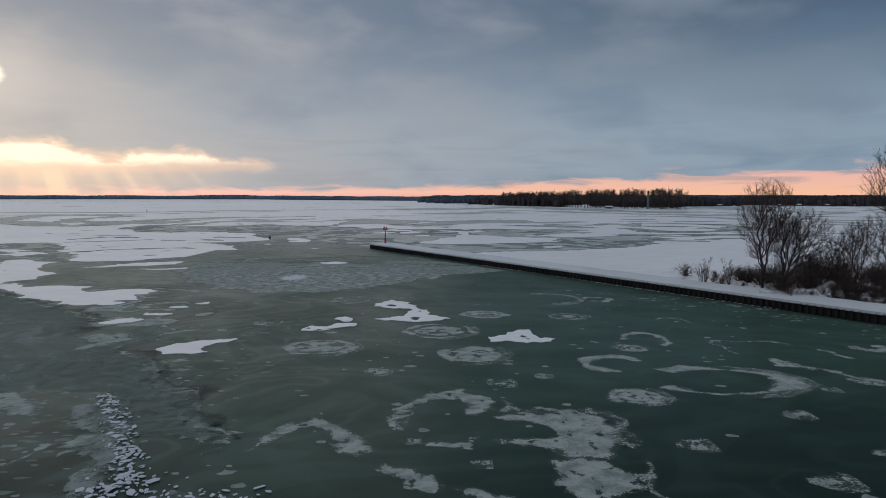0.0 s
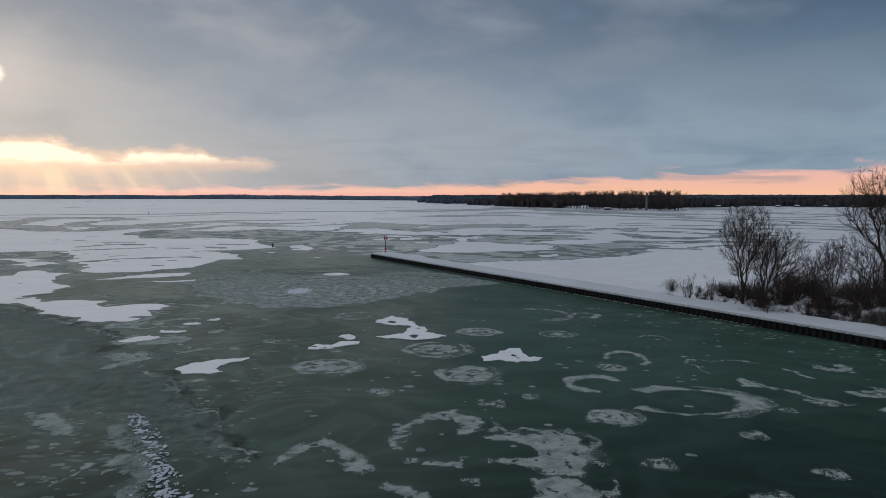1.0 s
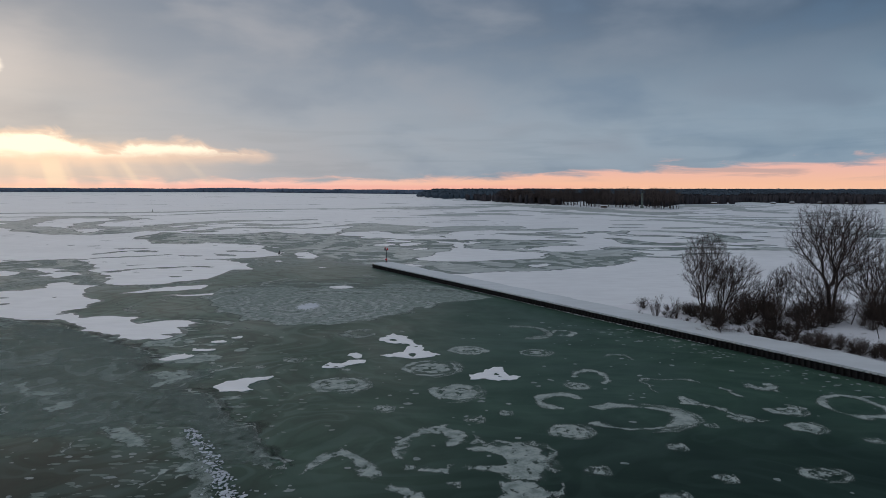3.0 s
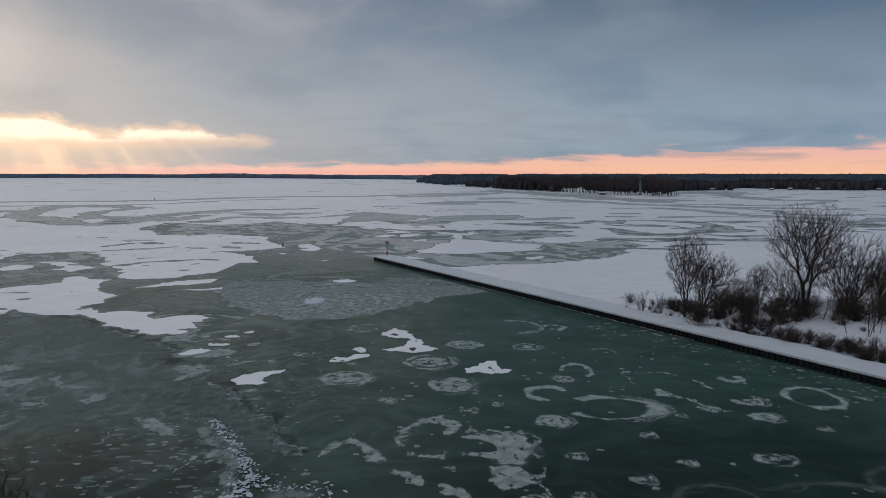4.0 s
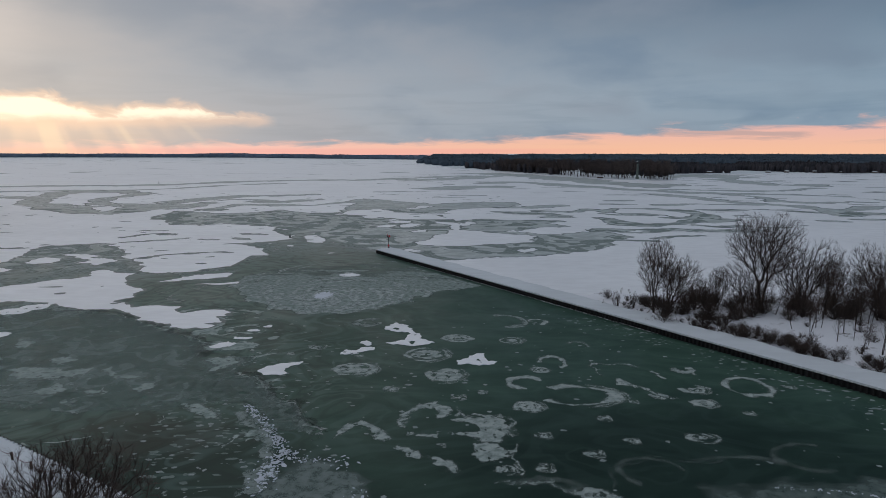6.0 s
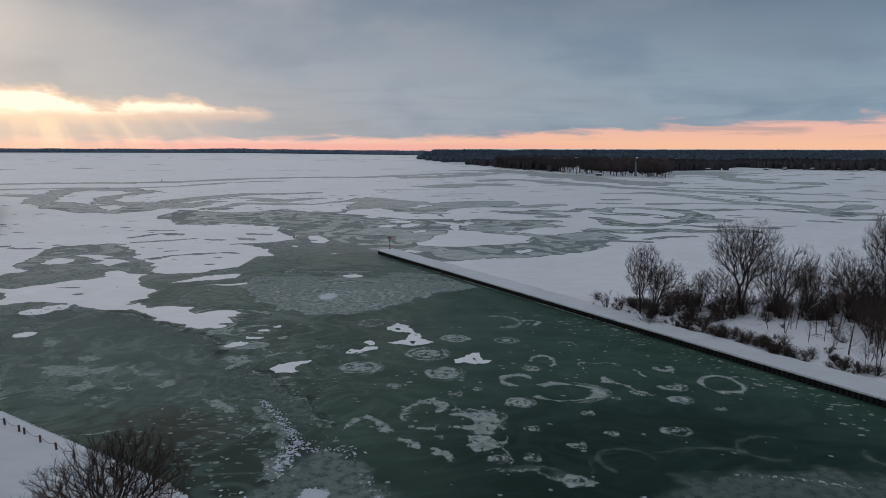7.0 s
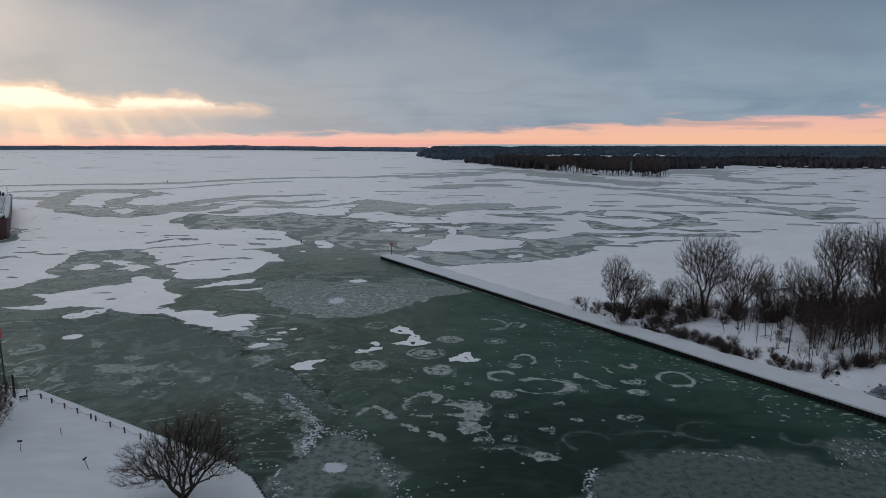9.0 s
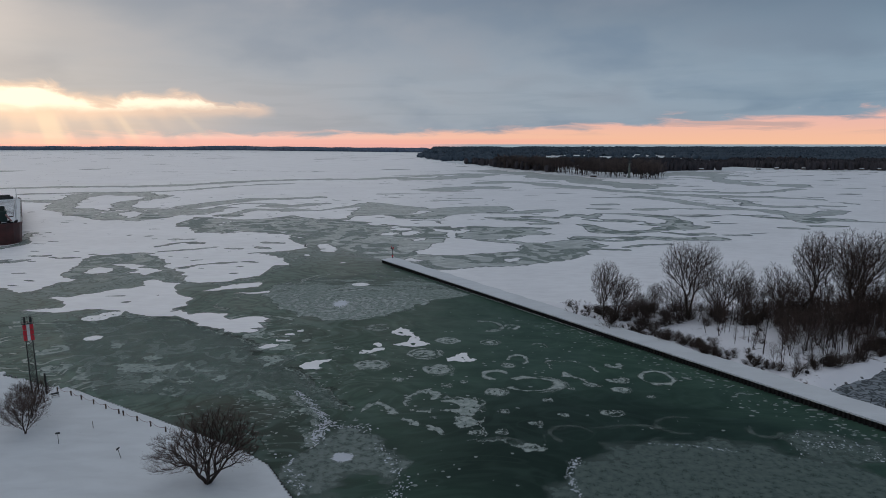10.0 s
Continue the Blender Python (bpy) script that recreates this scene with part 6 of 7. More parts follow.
at_place(tree_thing("tree", 83, "wide-crowned bare tree with a short dark trunk on the snowy quay", "tree", lobes=[(-5.6, -0.6, 5.4, 4.4, 4.4, 3.2), (-2.0, 1.0, 8.2, 4.2, 4.4, 3.6), (2.2, 1.5, 8.8, 4.6, 4.6, 3.8), (5.4, 0.5, 6.8, 4.6, 4.4, 3.4), (0, 0, 5.0, 6.0, 5.0, 2.6)], fork=2.0, stems=4, count=1250, twigs=11, reach=1.05, base_r=0.54, gather=0.55, spread=0.9), -33.9, 9.4, 1.8, 0)
small = at_place(tree_thing("tree", 89, "small bare tree with a rounded crown on the quay", "tree", lobes=[(0, 0, 5.2, 4.6, 4.6, 3.5)], fork=1.6, stems=3, count=480, twigs=10, reach=1.1, base_r=0.17, gather=0.75, spread=0.35), -75.6, 27.1, 1.8)
plant(small, -79.8, 35.5, 1.8, 130, 0.92, "small bare tree beside the lattice tower")

limb = empty("fallen_limb", 98.0, 103.0, ground_at(98, 103), label="arched fallen limb carrying a line of snow", category="fallen limb")
bend = [(0.0, 0.0, 1.0), (1.6, 0.3, 2.6), (3.6, 0.5, 3.4), (6.2, 0.6, 3.7), (8.6, 0.9, 4.6), (10.6, 1.0, 6.2)]
wood_bm, snow_bm = bmesh.new(), bmesh.new()
for i, (a, b) in enumerate(zip(bend, bend[1:])):
    rod(wood_bm, a, b, 0.20 - i * 0.03, 0.17 - i * 0.03, 7)
    rod(snow_bm, (a[0], a[1], a[2] + 0.17), (b[0], b[1], b[2] + 0.15), 0.16 - i * 0.02, 0.14 - i * 0.02, 6)
part("branch", wood_bm, BARK, limb)
part("snow_line", snow_bm, SNOW, limb, "line of snow lying along the branch")

# ---- beacon on the pier head ----
beacon = empty("beacon", -20.1, 214.6, 1.7, label="dark steel pier-head beacon with red day mark and lantern", category="beacon")
part("mast", rod(rod(bmesh.new(), (0, 0, 0), (0, 0, 4.6), 0.16, 0.13, 10), (0, 0, 0), (0, 0, 0.25), 0.45, 0.4, 10), PAINT_DARK, beacon)
bm = bmesh.new()
bmesh.ops.create_cone(bm, cap_ends=True, segments=20, radius1=0.42, radius2=0.42, depth=0.12, matrix=Matrix.Translation((0, -0.2, 1.1)) @ Matrix.Rotation(radians(90), 4, "X"))
part("life_ring", bm, RED, beacon, "red and white life ring")
part("platform", box(box(bmesh.new(), 0, 0, 4.62, 1.3, 1.3, 0.08), -0.45, 0, 5.0, 0.45, 0.5, 0.7, None, 0.04), PAINT_DARK, beacon)
bm = bmesh.new()
v = [bm.verts.new(p) for p in ((-0.1, -0.35, 4.7), (0.95, -0.35, 4.7), (0.42, -0.35, 5.75), (-0.1, -0.27, 4.7), (0.95, -0.27, 4.7), (0.42, -0.27, 5.75))]
for f in ((0, 1, 2), (5, 4, 3), (0, 3, 4, 1), (1, 4, 5, 2), (2, 5, 3, 0)):
    bm.faces.new([v[i] for i in f])
part("day_mark", bm, RED, beacon, "red triangular day mark")
part("lantern", rod(rod(bmesh.new(), (-0.4, 0, 5.35), (-0.4, 0, 5.75), 0.16, 0.16, 10), (-0.4, 0, 5.75), (-0.4, 0, 5.85), 0.2, 0.05, 10), RED, beacon, "small red lantern")
part("railing", rod(rod(bmesh.new(), (0.6, 0.6, 4.6), (0.6, 0.6, 5.5), 0.03), (-0.6, 0.6, 5.45), (0.6, 0.6, 5.45), 0.03), PAINT_DARK, beacon)

# ---- lattice tower, bollards and signs on the quay ----
tower = empty("range_tower", -87.0, 47.6, 1.7, 35, label="dark steel lattice tower with red and white day-mark panels", category="tower")
W = 0.62
for sx in (-W, W):
    for sy in (-W, W):
        part("leg", rod(bmesh.new(), (sx * 1.05, sy * 1.05, 0), (sx, sy, 16.2), 0.13, 0.10, 6), PAINT_DARK, tower)
brace = bmesh.new()
level, tilt = 0.0, 1
while level < 15.8:
    for (ax, ay), (bx, by) in (((-W, -W), (W, -W)), ((W, -W), (W, W)), ((W, W), (-W, W)), ((-W, W), (-W, -W))):
        rod(brace, (ax, ay, level + 1.35), (bx, by, level + 1.35), 0.05, sides=4)
        lo, hi = ((ax, ay, level), (bx, by, level + 1.35)) if tilt > 0 else ((bx, by, level), (ax, ay, level + 1.35))
        rod(brace, lo, hi, 0.05, sides=4)
    level, tilt = level + 1.35, -tilt
part("bracing", brace, PAINT_DARK, tower)
part("platform", box(bmesh.new(), 0, 0, 16.25, 2.3, 2.3, 0.12), PAINT_DARK, tower)
rail = bmesh.new()
for sx in (-1.1, 0, 1.1):
    for sy in (-1.1, 0, 1.1):
        if sx or sy:
            rod(rail, (sx, sy, 16.3), (sx, sy, 17.3), 0.03, sides=4)
for h in (16.8, 17.3):
    for a, b in (((-1.1, -1.1), (1.1, -1.1)), ((1.1, -1.1), (1.1, 1.1)), ((1.1, 1.1), (-1.1, 1.1)), ((-1.1, 1.1), (-1.1, -1.1))):
        rod(rail, (*a, h), (*b, h), 0.03, sides=4)
part("railing", rail, PAINT_DARK, tower)
part("lantern", rod(rod(bmesh.new(), (-0.5, 0, 16.3), (-0.5, 0, 17.6), 0.22, 0.22, 10), (0.6, 0.3, 16.3), (0.6, 0.3, 17.4), 0.3, 0.2, 8), PAINT_DARK, tower)
for side in (-0.66, 0.66):
    for i in range(3):
        part("red_panel", box(bmesh.new(), side, -0.80, 12.9 + i * 1.25, 0.68, 0.06, 1.12, None, 0.015), RED, tower, "red day-mark panel")
for i in range(3):
    part("white_panel", box(bmesh.new(), 0, -0.78, 12.9 + i * 1.25, 0.56, 0.05, 1.2, None, 0.015), WHITE, tower, "white day-mark panel")

post = empty("quay_post", -83.6, 46.3, 1.7, label="tall dark steel mooring post on the quay corner", category="post")
part("shaft", rod(bmesh.new(), (0, 0, 0), (0, 0, 4.9), 0.2, 0.19, 12), STEEL, post)
part("cap", rod(bmesh.new(), (0, 0, 4.9), (0, 0, 5.02), 0.22, 0.18, 12), PAINT_DARK, post)


def bollard():
    root = empty("bollard", 0, 0, 0, label="short dark timber bollard carrying a slack chain", category="bollard", group="bollards along the quay")
    part("shaft", box(bmesh.new(), 0, 0, 0.55, 0.28, 0.28, 1.2, None, 0.04), WOOD, root)
    part("snow_cap", box(bmesh.new(), 0, 0, 1.2, 0.26, 0.26, 0.1, None, 0.04), SNOW, root, "small cap of snow")
    return root


first = bollard()
QUAY_POSTS = [(-82.2, 47.9), (-77.7, 45.6), (-74.2, 43.4), (-70.2, 41.0), (-66.3, 38.7), (-62.3, 36.2), (-60.9, 35.3), (-56.8, 32.7), (-53.0, 30.4), (-49.0, 28.0), (-45.0, 25.7), (-41.0, 23.3)]
for i, (x, y) in enumerate(QUAY_POSTS):
    m = pose(x, y, 1.75, random.uniform(-3, 3), random.uniform(-3, 3), 30)
    if i == 0:
        first.matrix_basis = m
    else:
        copy_thing(first, m)
copy_thing(first, pose(-81.2, 41.7, 1.75, 2, 1, 10))
CHAIN = rough_surface("rusty_chain", (0.10, 0.03, 0.03), (0.20, 0.07, 0.06), 0.8, 6.0)
for i, ((ax, ay), (bx, by)) in enumerate(zip(QUAY_POSTS, QUAY_POSTS[1:])):
    if i == 5:
        continue
    bm = bmesh.new()
    prev = None
    for j in range(9):
        t = j / 8
        p = (ax + (bx - ax) * t, ay + (by - ay) * t, 2.8 - 0.55 * 4 * t * (1 - t))
        if prev:
            rod(bm, prev, p, 0.035, sides=4)
        prev = p
    tagged(part("chain", bm, CHAIN), "slack rusty red chain between two bollards", "chain", "chains along the quay")


def sign_post(x, y, turn, tilt, label):
    root = tagged(new("sign"), label, "sign", "signs on the quay")
    root.matrix_basis = pose(x, y, 1.75, 0, tilt, turn)
    part("pole", rod(bmesh.new(), (0, 0, 0), (0, 0, 2.3), 0.05, 0.045, 6), PAINT_DARK, root)
    part("plate", box(bmesh.new(), 0, -0.06, 2.2, 0.75, 0.05, 0.36, None, 0.02), PAINT_DARK, root, "dark sign plate seen from behind")


sign_post(-66.7, 23.0, 20, 0, "small dark sign on a thin post standing in snow")
sign_post(-52.4, 17.7, 70, -14, "small dark sign on a leaning thin post in snow")
stick = empty("stake", -63.9, 29.5, 1.75, label="thin weathered wooden stake standing in snow", category="stake")
part("shaft", rod(bmesh.new(), (0, 0, 0), (0, 0, 1.5), 0.06, 0.05, 6), WOOD, stick)

bench = empty("bench", -80.6, 44.6, 1.75, 40, label="dark steel frame bench near the quay corner", category="bench")
part("seat", box(bmesh.new(), 0, 0, 0.5, 1.5, 0.45, 0.06, None, 0.02), PAINT_DARK, bench)
part("backrest", box(bmesh.new(), 0, 0.25, 0.85, 1.5, 0.06, 0.4, None, 0.02), PAINT_DARK, bench)
for sx in (-0.65, 0.65):
    part("leg", box(bmesh.new(), sx, 0, 0.24, 0.07, 0.4, 0.48), PAINT_DARK, bench)

# boulders along the natural shore west of the quay corner
rock_me = bpy.data.meshes.new("boulder")
bm = bmesh.new()
bmesh.ops.create_icosphere(bm, subdivisions=2, radius=0.6)
for v in bm.verts:
    v.co *= 1 + 0.5 * noise.noise(v.co * 1.7)
    v.co.z *= 0.7
bm.to_mesh(rock_me)
bm.free()
rock_me.materials.append(ROCK)
rng = random.Random(9)
for i in range(46):
    t = rng.random()
    if i < 26:
        x, y, z = -84 - t * 22 + rng.gauss(0, 0.5), 51.6 + t * 9.5 + rng.gauss(0, 0.7), rng.uniform(0.3, 1.2)
    else:
        x, y, z = 91 + t * 30 + rng.gauss(0, 0.8), 50.6 + t * 17.3 + rng.gauss(0, 0.8), rng.uniform(0.15, 0.45)
    ob = tagged(new("boulder", rock_me), "grey boulder half covered with snow at the water's edge", "boulder", "boulders along the shore")
    ob.matrix_basis = pose(x, y, z, rng.uniform(0, 360), rng.uniform(0, 40), rng.uniform(0, 360)) @ Matrix.Scale(rng.uniform(0.3, 0.65), 4)


# ---- lamp posts and pond on the spit ----
def lamp_post(x, y):
    root = empty("lamp_post", x, y, ground_at(x, y) - 0.1, 35, label="slim pale lamp post on a dark concrete foot", category="lamp post", group="lamp posts on the spit")
    part("foot", rod(bmesh.new(), (0, 0, 0), (0, 0, 0.7), 0.5, 0.42, 12), STEEL, root, "dark concrete foot")
    part("pole", rod(bmesh.new(), (0, 0, 0.6), (0, 0, 9.0), 0.12, 0.08, 8), GALV, root)
    part("arm", rod(bmesh.new(), (0, 0, 8.9), (0.9, 0, 9.15), 0.05, 0.05, 6), GALV, root)
    head = part("lamp_head", box(bmesh.new(), 1.15, 0, 9.15, 0.7, 0.28, 0.14, None, 0.04), GALV, root)
    part("lens", box(bmesh.new(), 1.15, 0, 9.06, 0.5, 0.2, 0.04), LAMP_GLASS, head)


lamp_post(93.4, 59.4)
lamp_post(121.8, 78.1)


def make_pond():
    mat, n = material("cracked_pond_ice")
    v = n.tree.nodes.new("ShaderNodeTexVoronoi")
    v.feature = "DISTANCE_TO_EDGE"
    warped = n.add("ShaderNodeVectorMath")
    n.put(warped.inputs[0], n.at)
    wob = n.tree.nodes.new("ShaderNodeTexNoise")
    n.put(wob.inputs["Vector"], n.at)
    wob.inputs["Scale"].default_value = 0.3
    n.put(warped.inputs[1], n.mix(1.0, wob.outputs["Color"], (7.0, 7.0, 7.0, 1), "MULTIPLY"))
    n.put(v.inputs["Vector"], n.scaled(warped.outputs[0], 0.06, 0.10, 0.1))
    f = n.ramp(v.outputs["Distance"], 0.02, 0.16)
    n.put(n.bsdf.inputs["Base Color"], n.mix(f, (0.022, 0.032, 0.036, 1), n.mix(n.noise(n.at, 0.3), (0.18, 0.21, 0.23, 1), (0.31, 0.34, 0.36, 1))))
    n.bsdf.inputs["Roughness"].default_value = 0.45
    return mat


POND = make_pond()
me = field_sheet("pond", lambda x, y: np.minimum(pier_side(x, y)[0] - 7.6, (x - 91) * 0.5 - (y - 50) * 0.865 + 1.5), 85, 230, -40, 120, 1.0, 0.12, POND)
tagged(new("pond", me), "sheltered pond of cracked grey ice beside the pier", "pond", kind="structure")
for x, y in ((97.5, 42.5), (99.3, 40.6), (100.2, 39.0)):
    stake = empty("mooring_stake", x, y, 0, label="thin dark steel stake standing in pond ice", category="stake", group="stakes in the pond")
    part("shaft", rod(bmesh.new(), (0, 0, -0.2), (0, 0, 2.4), 0.07, 0.07, 6), STEEL, stake)

# ---- buoy on the lake ----
for x, y, h in ((-72.7, 259.0, 1.8), (-382, 800, 3.5), (1010, 1060, 3.0)):
    buoy = empty("spar_buoy", x, y, 0, label="dark spar buoy frozen into the lake ice", category="buoy", group="buoys in the lake")
    part("hull", rod(bmesh.new(), (0, 0, -0.2), (0, 0, h * 0.5), 0.5, 0.4, 12), PAINT_DARK, buoy)
    part("spar", rod(bmesh.new(), (0, 0, h * 0.5), (0.1, 0, h), 0.25, 0.18, 8), PAINT_DARK, buoy)


# ---- far point with its woods ----
SHORE = [(-100, 2514), (10, 1900), (112, 1486), (160, 1300), (204, 1174), (235, 1030), (270, 960), (349, 915), (378, 950), (390, 1080), (487, 1205), (620, 1262), (765, 1283), (933, 1240), (1300, 1210), (3600, 1300), (3900, 4720), (-60, 4720), (-110, 3300)]


def point_in(x, y):
    wx, wy = x + grain(x, y, 120, 61, 3) * 40, y
    d = stroke(wx, wy, SHORE + SHORE[:1])
    inside = np.zeros(np.shape(x), bool)
    for (ax, ay), (bx, by) in zip(SHORE, SHORE[1:] + SHORE[:1]):
        inside ^= ((ay > wy) != (by > wy)) & (wx < (bx - ax) * (wy - ay) / (by - ay + 1e-9) + ax)
    return np.where(inside, d, -d)


def point_height(x, y):
    return np.clip(point_in(x, y) * 0.15, -1.0, 1.4) + np.clip((y - 2000) / 2200, 0, 1) ** 1.3 * 20 * (point_in(x, y) > 20)


tagged(new("ground_point", terrain("ground_point", point_height, -480, 3960, 880, 4760, 18.0, SNOW)), "low snow-covered wooded point across the lake", "ground", kind="structure")


def pack_crowns(name, r, x, y, floor_z, h, w, mat, label):
    n, sides, rows = len(x), 6, []
    for lv, (zf, wf) in enumerate(((-0.02, 0.62), (0.35, 1.0), (0.78, 0.85), (1.0, 0.38))):
        for i in range(sides):
            a = 2 * math.pi * i / sides + lv * 0.5
            j = r.uniform(0.6, 1.3, n)
            rows.append(np.stack((x + np.cos(a) * w * wf * j, y + np.sin(a) * w * wf * j, floor_z + h * zf * r.uniform(0.88, 1.1, n)), 1))
    verts = np.stack(rows, 1).reshape(-1, 3)
    faces = np.array([[l * sides + i, l * sides + (i + 1) % sides, (l + 1) * sides + (i + 1) % sides, (l + 1) * sides + i] for l in range(3) for i in range(sides)])
    quads = (np.arange(n)[:, None, None] * sides * 4 + faces[None]).reshape(-1, 4)
    tagged(new(name, poly_mesh(name, verts, quads.ravel(), np.full(len(quads), 4), mat)), label, "woods", kind="stuff")


def far_woods(name, count, y0, y1, size, seed, mat, label):
    """Leafless crowns packed into woods, with clearings."""
    r = np.random.RandomState(seed)
    x, y = r.uniform(-420, 3600, count * 6), r.uniform(y0, y1, count * 6)
    clear = grain(x, y * 0.45, 190, 63, 2)
    d = point_in(x, y)
    ok = (d > 14) & (clear < np.where(x < 900, 0.11, 0.24)) & (x < 0.80 * (y + 90) + 60) & ~((y < 1150) & (x < 400) & ((r.uniform(0, 1, count * 6) < 0.85) | (np.abs(x - 316) < 22)))
    # snowy fields behind the point
    field = ((x - 620) / 420) ** 2 + ((y - 2350) / 420) ** 2 + grain(x, y * 0.5, 160, 65, 2) * 1.6
    ok &= ~((field < 1) & (r.uniform(0, 1, count * 6) < 0.93))
    x, y = x[ok][:count], y[ok][:count]
    n = len(x)
    h = r.uniform(14, 19, n) * (1 + grain(x, y, 200, 64, 2) * 0.35)
    pack_crowns(name, r, x, y, point_height(x, y) - 0.3, h, size * r.uniform(0.7, 1.3, n), mat, label)


far_woods("far_woods", 5200, 900, 1700, 5.0, 1, WOODS, "dark leafless woods along the far point")
far_woods("far_woods", 9000, 1700, 4680, 11.0, 2, DEEP_WOODS, "leafless woods deep behind the far shore, tinted blue for haze")

# wooded bluffs across the bay
r = np.random.RandomState(9)
x = r.uniform(-3700, -110, 5000)
nearer = np.clip((x + 1500) / 1400, 0, 1)
y = 4640 + r.uniform(0, 120, 5000) - nearer * 420
rise = 11.0 * (1 - nearer)


def ice_ramp(x, y):
    """Added snow ramp that stands in for lake ice running on farther out."""
    near = np.clip((x + 1500) / 1400, 0, 1)
    return np.clip((y - 4380 + near * 420) / 260, -0.02, 1.0) * 12.0 * (1 - near) + 0.2


tagged(new("ground_ice_ramp", terrain("ground_ice_ramp", ice_ramp, -3800, -100, 3900, 4780, 20.0, LAKE_SNOW)), "snow ramp standing in for lake ice below the bluffs", "ground", kind="structure")
pack_crowns("far_shore_woods", r, x, y, rise, r.uniform(25, 28, 5000) * (1 + grain(x, y, 500, 66, 3) * 0.34), r.uniform(12, 28, 5000), HAZE_WOODS, "wooded bluffs across the bay with blue haze in their colour")

# paler than TWIG: a lift for distance haze is in the colour
FAR_TWIG = rough_surface("far_twigs", (0.075, 0.062, 0.060), (0.16, 0.13, 0.12), 0.9, 0.1, spec=0.1)
point_tree = at_place(tree_thing("tree", 97, "bare shoreline tree on the far point", "tree", FAR_TWIG, height=26, stems=2, fork=0.25, angle=(22, 45), counts=(11, 8, 4), ratio=(0.45, 0.5, 0.5), girth=0.014, twig=0.05, lean=0.12), 352, 925, 1.3)
point_tree_2 = at_place(tree_thing("tree", 98, "spreading bare shoreline tree on the far point", "tree", FAR_TWIG, height=24, stems=1, fork=0.2, angle=(28, 55), counts=(14, 8, 4), ratio=(0.5, 0.5, 0.5), girth=0.016, twig=0.055), 362, 930, 1.3)
tagged(point_tree, group="trees on the far point"), tagged(point_tree_2, group="trees on the far point")
made = 0
while made < 300:
    t = rng.random()
    y = 918 + 560 * t ** 1.6
    x = np.interp(y, [915, 960, 1030, 1174, 1300, 1486], [349, 270, 235, 204, 160, 112]) + rng.uniform(4, 110 if y < 1150 else 50)
    if float(point_in(np.array(x), np.array(y))) < 3 or abs(x - 316 * y / 962) < (17 if y < 966 else 6):
        continue
    plant(rng.choice((point_tree, point_tree_2)), x, y, 1.3, rng.uniform(0, 360), rng.uniform(0.75, 1.2))
    made += 1

# ---- old light tower on the point ----
STONE = rough_surface("weathered_green_stone", (0.11, 0.14, 0.125), (0.21, 0.25, 0.225), 0.85, 0.8)
light = empty("lighthouse", 316, 962, 1.3, label="slim grey-green lighthouse among bare trees on the point", category="lighthouse")
part("shaft", rod(bmesh.new(), (0, 0, 0), (0, 0, 23), 2.1, 1.4, 12), STONE, light)
part("plinth", rod(bmesh.new(), (0, 0, 0), (0, 0, 3.0), 2.8, 2.6, 12), STONE, light)
part("gallery", rod(bmesh.new(), (0, 0, 23), (0, 0, 23.6), 2.1, 2.1, 12), STONE, light)
part("lantern_room", rod(bmesh.new(), (0, 0, 23.6), (0, 0, 26.2), 1.4, 1.4, 10), PAINT_DARK, light)
part("roof", rod(bmesh.new(), (0, 0, 26.2), (0, 0, 28.6), 1.7, 0.1, 10), PAINT_DARK, light)


# ---- low cottages along the far shore ----
def cottage(x, y, w, d, h, turn):
    root = empty("cottage", x, y, 1.3, turn, label="small far-off cottage with a snowy roof on the shore", category="house", group="cottages on the far shore")
    part("wall", box(bmesh.new(), 0, 0, h / 2, w, d, h), WOOD, root)
    bm = bmesh.new()
    v = [bm.verts.new(p) for p in ((-w * 0.55, -d * 0.6, h), (w * 0.55, -d * 0.6, h), (w * 0.55, d * 0.6, h), (-w * 0.55, d * 0.6, h), (-w * 0.55, 0, h * 1.6), (w * 0.55, 0, h * 1.6))]
    for f in ((0, 1, 5, 4), (2, 3, 4, 5), (0, 4, 3), (1, 2, 5), (3, 2, 1, 0)):
        bm.faces.new([v[i] for i in f])
    part("roof", bm, SNOW, root, "snow-covered roof")
    part("door", box(bmesh.new(), 0, -d / 2 - 0.03, 1.0, 1.0, 0.06, 2.0), PAINT_DARK, root)


for x, y in ((700, 1296), (742, 1300), (800, 1296), (850, 1280), (905, 1262), (940, 1256), (560, 1262), (262, 985), (985, 1250)):
    cottage(x, y, rng.uniform(7, 12), rng.uniform(5, 7), rng.uniform(2.4, 3), rng.uniform(-20, 20))


# ---- lake freighter laid up in the ice ----
ship = empty("lake_freighter", -246.0, 262, 0, math.degrees(math.atan2(0.83, -0.56)), label="long rust-red lake freighter laid up in the ice", category="ship")
LEN, BEAM, DECK = 222.0, 23.0, 11.0
bm = bmesh.new()
rings = []
for sx, half in ((0.0, 0.32), (2.5, 0.62), (7, 0.88), (14, 1.0), (LEN - 20, 1.0), (LEN - 6, 0.8), (LEN, 0.5)):
    rings.append([bm.verts.new((sx + (1.5 if z < 1 else 0), y * BEAM / 2 * half * (0.9 if z < 1 else 1), z)) for y, z in ((-1, -0.5), (-1, DECK), (1, DECK), (1, -0.5))])
for a, b in zip(rings, rings[1:]):
    for i in range(4):
        bm.faces.new((a[i], a[(i + 1) % 4], b[(i + 1) % 4], b[i]))
bm.faces.new(rings[0][::-1]), bm.faces.new(rings[-1])
bmesh.ops.recalc_face_normals(bm, faces=bm.faces)
hull = part("hull", bm, HULL, ship)
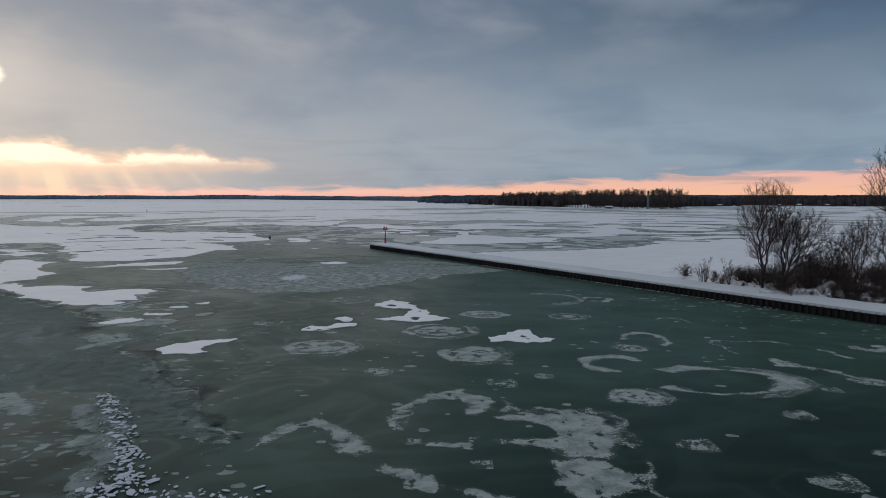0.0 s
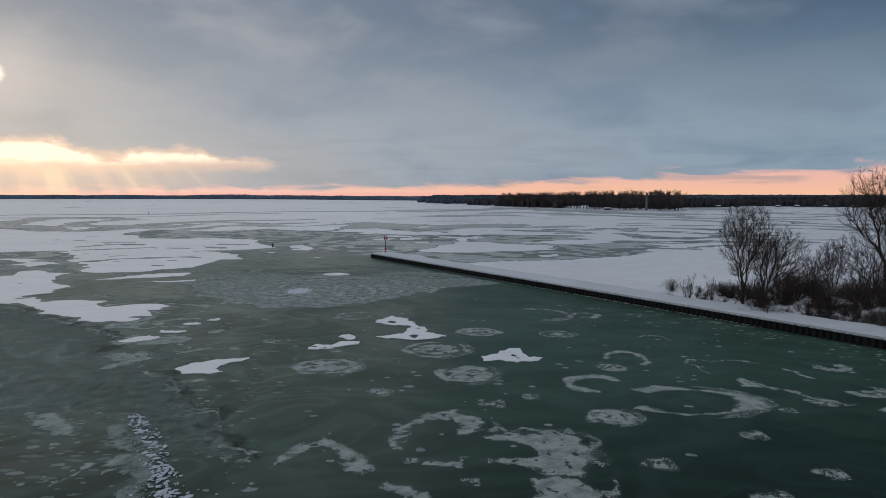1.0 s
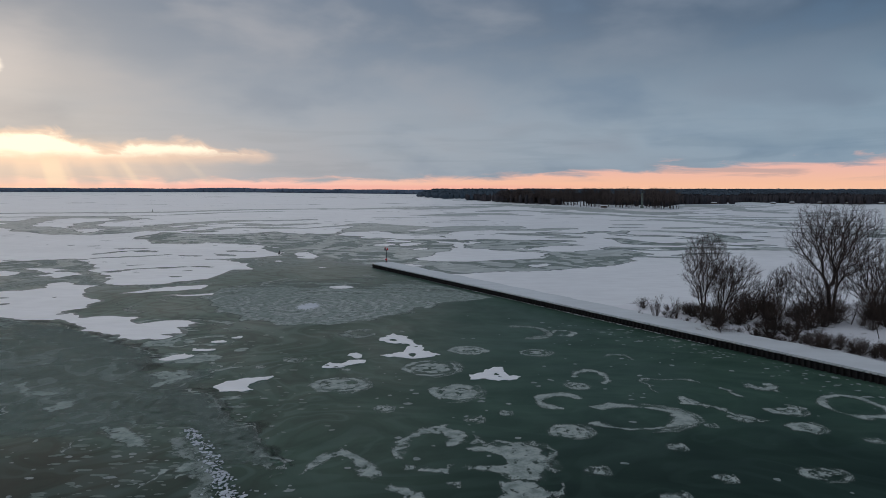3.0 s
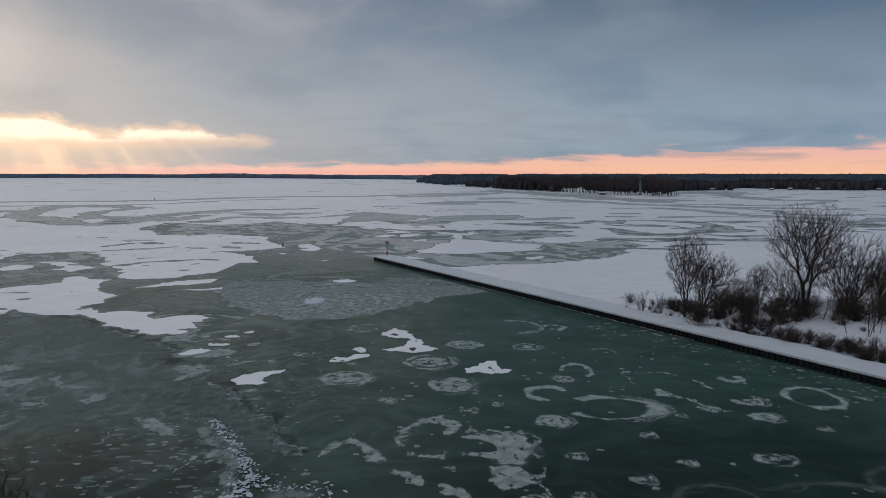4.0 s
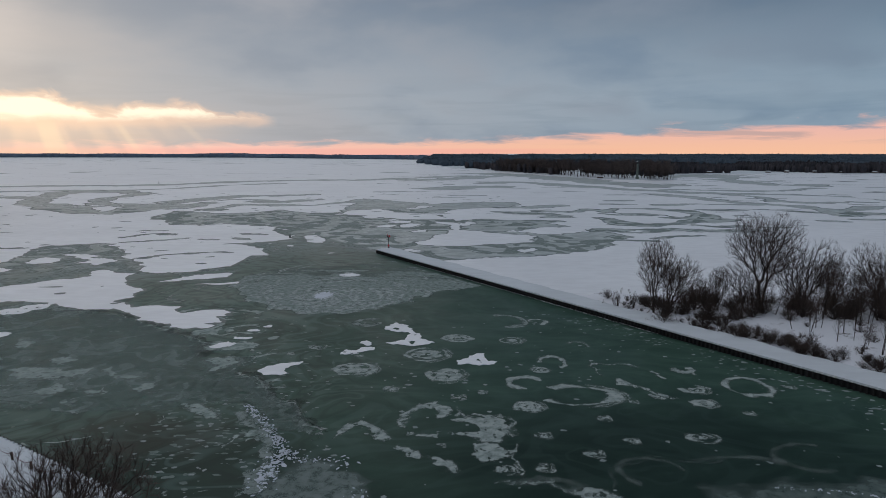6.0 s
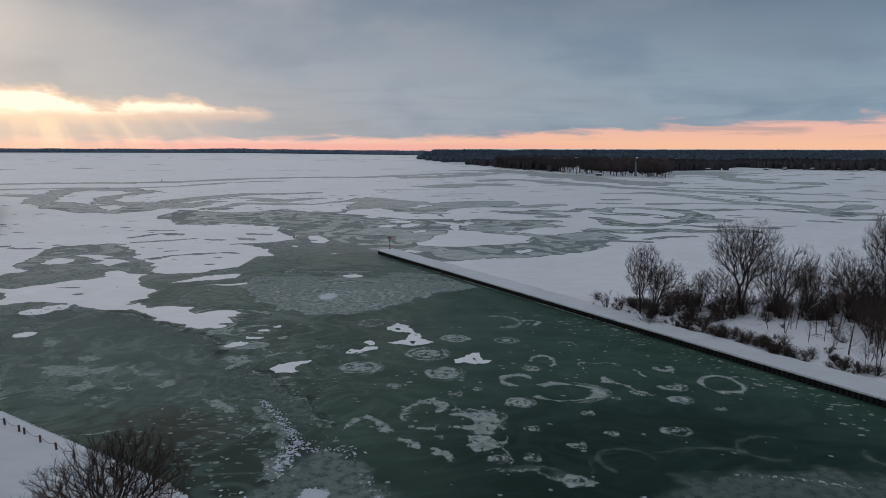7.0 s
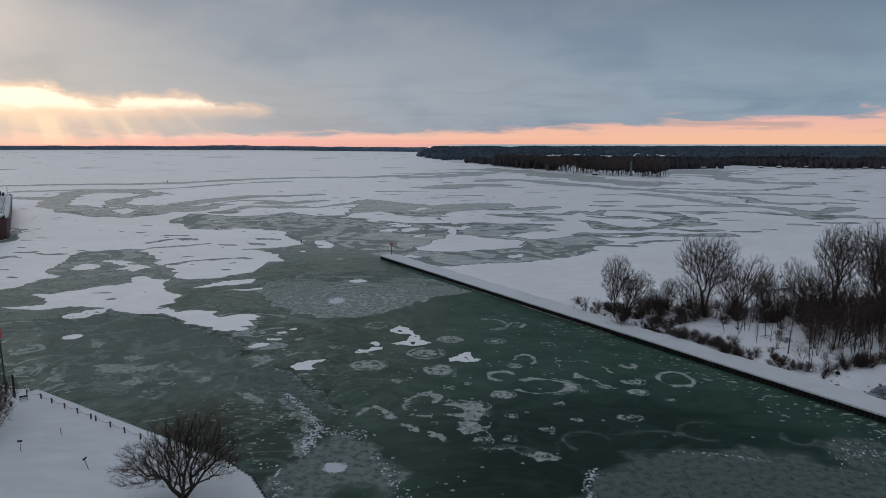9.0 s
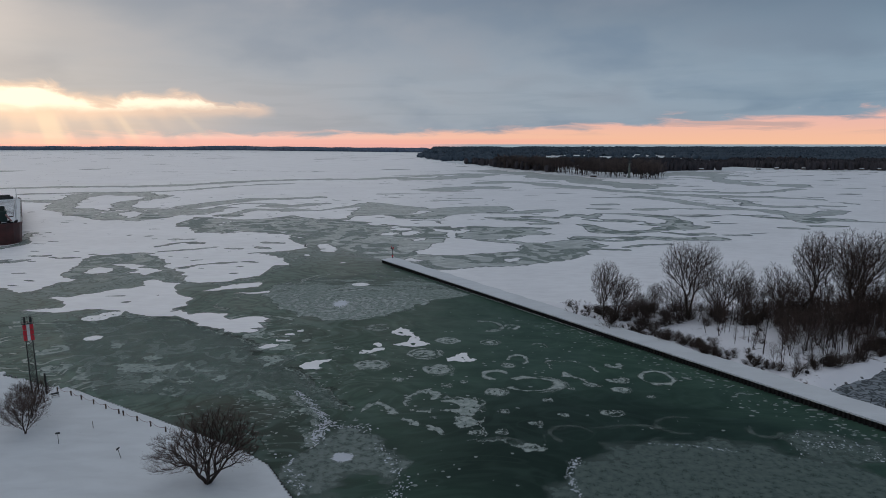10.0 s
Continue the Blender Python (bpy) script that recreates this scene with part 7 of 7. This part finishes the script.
plan = [(0.2, 0.31), (2.5, 0.62), (7, 0.88), (14, 1.0), (LEN - 20, 1.0), (LEN - 6, 0.8)]
for side in (-1, 1):
    for (ax, ah), (bx, bh) in zip(plan, plan[1:]):
        a, b = Vector((ax, side * ah * BEAM / 2, 0)), Vector((bx, side * bh * BEAM / 2, 0))
        turn = Matrix.Rotation(math.atan2(b.y - a.y, b.x - a.x), 4, "Z")
        part("bulwark", box(bmesh.new(), (a.x + b.x) / 2, (a.y + b.y) / 2, DECK + 0.55, (b - a).length + 0.15, 0.22, 1.1, turn, 0.04), HULL, ship)
part("bow_plate", box(bmesh.new(), 0.15, 0, DECK + 0.55, 0.25, BEAM * 0.31, 1.1, None, 0.05), HULL, ship)
part("deck", box(bmesh.new(), LEN / 2 + 3, 0, DECK + 0.06, LEN - 22, BEAM - 0.9, 0.12), STEEL, ship, "dark steel deck")
part("deck_snow", box(bmesh.new(), LEN / 2 + 4, -0.4, DECK + 0.17, LEN - 26, BEAM - 2.4, 0.12, None, 0.05), SNOW, ship, "thin snow lying over the deck")
for side in (-1, 1):
    rail = rod(bmesh.new(), (10, side * BEAM * 0.485, DECK + 2.5), (LEN - 26, side * BEAM * 0.485, DECK + 2.5), 0.07, 0.07, 5)
    rod(rail, (10, side * BEAM * 0.485, DECK + 1.8), (LEN - 26, side * BEAM * 0.485, DECK + 1.8), 0.06, 0.06, 5)
    part("railing", rail, WHITE, ship, "white deck railing")
    for i in range(32):
        part("rail_post", rod(bmesh.new(), (10 + i * 5.5, side * BEAM * 0.485, DECK + 1.0), (10 + i * 5.5, side * BEAM * 0.485, DECK + 2.9), 0.12, 0.10, 5), WHITE, ship)
for i in range(16):
    hatch = part("hatch_cover", box(bmesh.new(), 52 + i * 9.0, 0, DECK + 0.5, 6.2, 14, 0.6, None, 0.08), STEEL if i % 3 else HULL, ship)
    part("hatch_snow", box(bmesh.new(), 52 + i * 9.0, -0.2, DECK + 0.86, 5.8, 13.4, 0.14, None, 0.05), SNOW, hatch, "snow lying on the hatch")
house = part("forward_house", box(bmesh.new(), 25, 1.0, DECK + 3.4, 10, 10.4, 6.8, None, 0.2), HOUSE_GREEN, ship, "dark green deck house")
part("wheelhouse", box(bmesh.new(), 25.5, 1.0, DECK + 8.2, 7, 9.0, 2.8, None, 0.2), HOUSE_GREEN, house)
part("roof_snow", box(bmesh.new(), 25.5, 1.0, DECK + 9.68, 7.6, 9.4, 0.16, None, 0.05), SNOW, house, "snow on the wheelhouse roof")
for i in range(5):
    part("window", box(bmesh.new(), 21.97, -2.6 + i * 1.8, DECK + 8.5, 0.06, 1.3, 1.0, None, 0.01), PAINT_DARK, house)
for y_ in (-2.8, -0.2, 2.4, 5.0):
    part("porthole", rod(bmesh.new(), (19.94, y_, DECK + 4.4), (19.98, y_, DECK + 4.4), 0.32, 0.32, 12), PAINT_DARK, house)
part("after_house", box(box(bmesh.new(), LEN - 12, 0, DECK + 1.2, 10, 12, 2.4, None, 0.3), LEN - 12, 0, DECK + 3, 6, 8, 1.4, None, 0.2), PAINT_DARK, ship, "dark after house and bridge")
part("boom", rod(bmesh.new(), (11, -6.5, DECK + 1.4), (26, -2.0, DECK + 6.5), 0.5, 0.5, 6), FADED, ship, "faded pink loading boom")
for sx, h in ((30, 14), (62, 9), (110, 9), (LEN - 24, 9)):
    part("mast", rod(bmesh.new(), (sx, -8.5, DECK), (sx, -8.5, DECK + h), 0.3, 0.2, 8), WHITE, ship)
for gx, gy, gs in ((5, -3, 1.3), (5.5, 2.5, 1.3), (9, -6.5, 1.0), (9.5, 6, 1.2), (13, -8.2, 0.9), (13, 0, 1.8), (12, 4, 1.0), (16, -5, 1.4), (18.5, -8.6, 0.9), (7.5, 0, 1.0)):
    winch = part("winch", rod(rod(box(bmesh.new(), gx, gy, DECK + 0.45, gs * 1.5, gs * 1.5, 0.5, None, 0.05), (gx, gy - gs * 0.7, DECK + 1.05), (gx, gy + gs * 0.7, DECK + 1.05), gs * 0.42, gs * 0.42, 10), (gx, gy - gs * 0.8, DECK + 1.05), (gx, gy - gs * 0.7, DECK + 1.05), gs * 0.6, gs * 0.6, 10), STEEL, ship)
    part("snow_cap", box(bmesh.new(), gx, gy, DECK + 1.05 + gs * 0.42, gs * 0.5, gs * 1.2, 0.16, None, 0.05), SNOW, winch, "cap of snow")
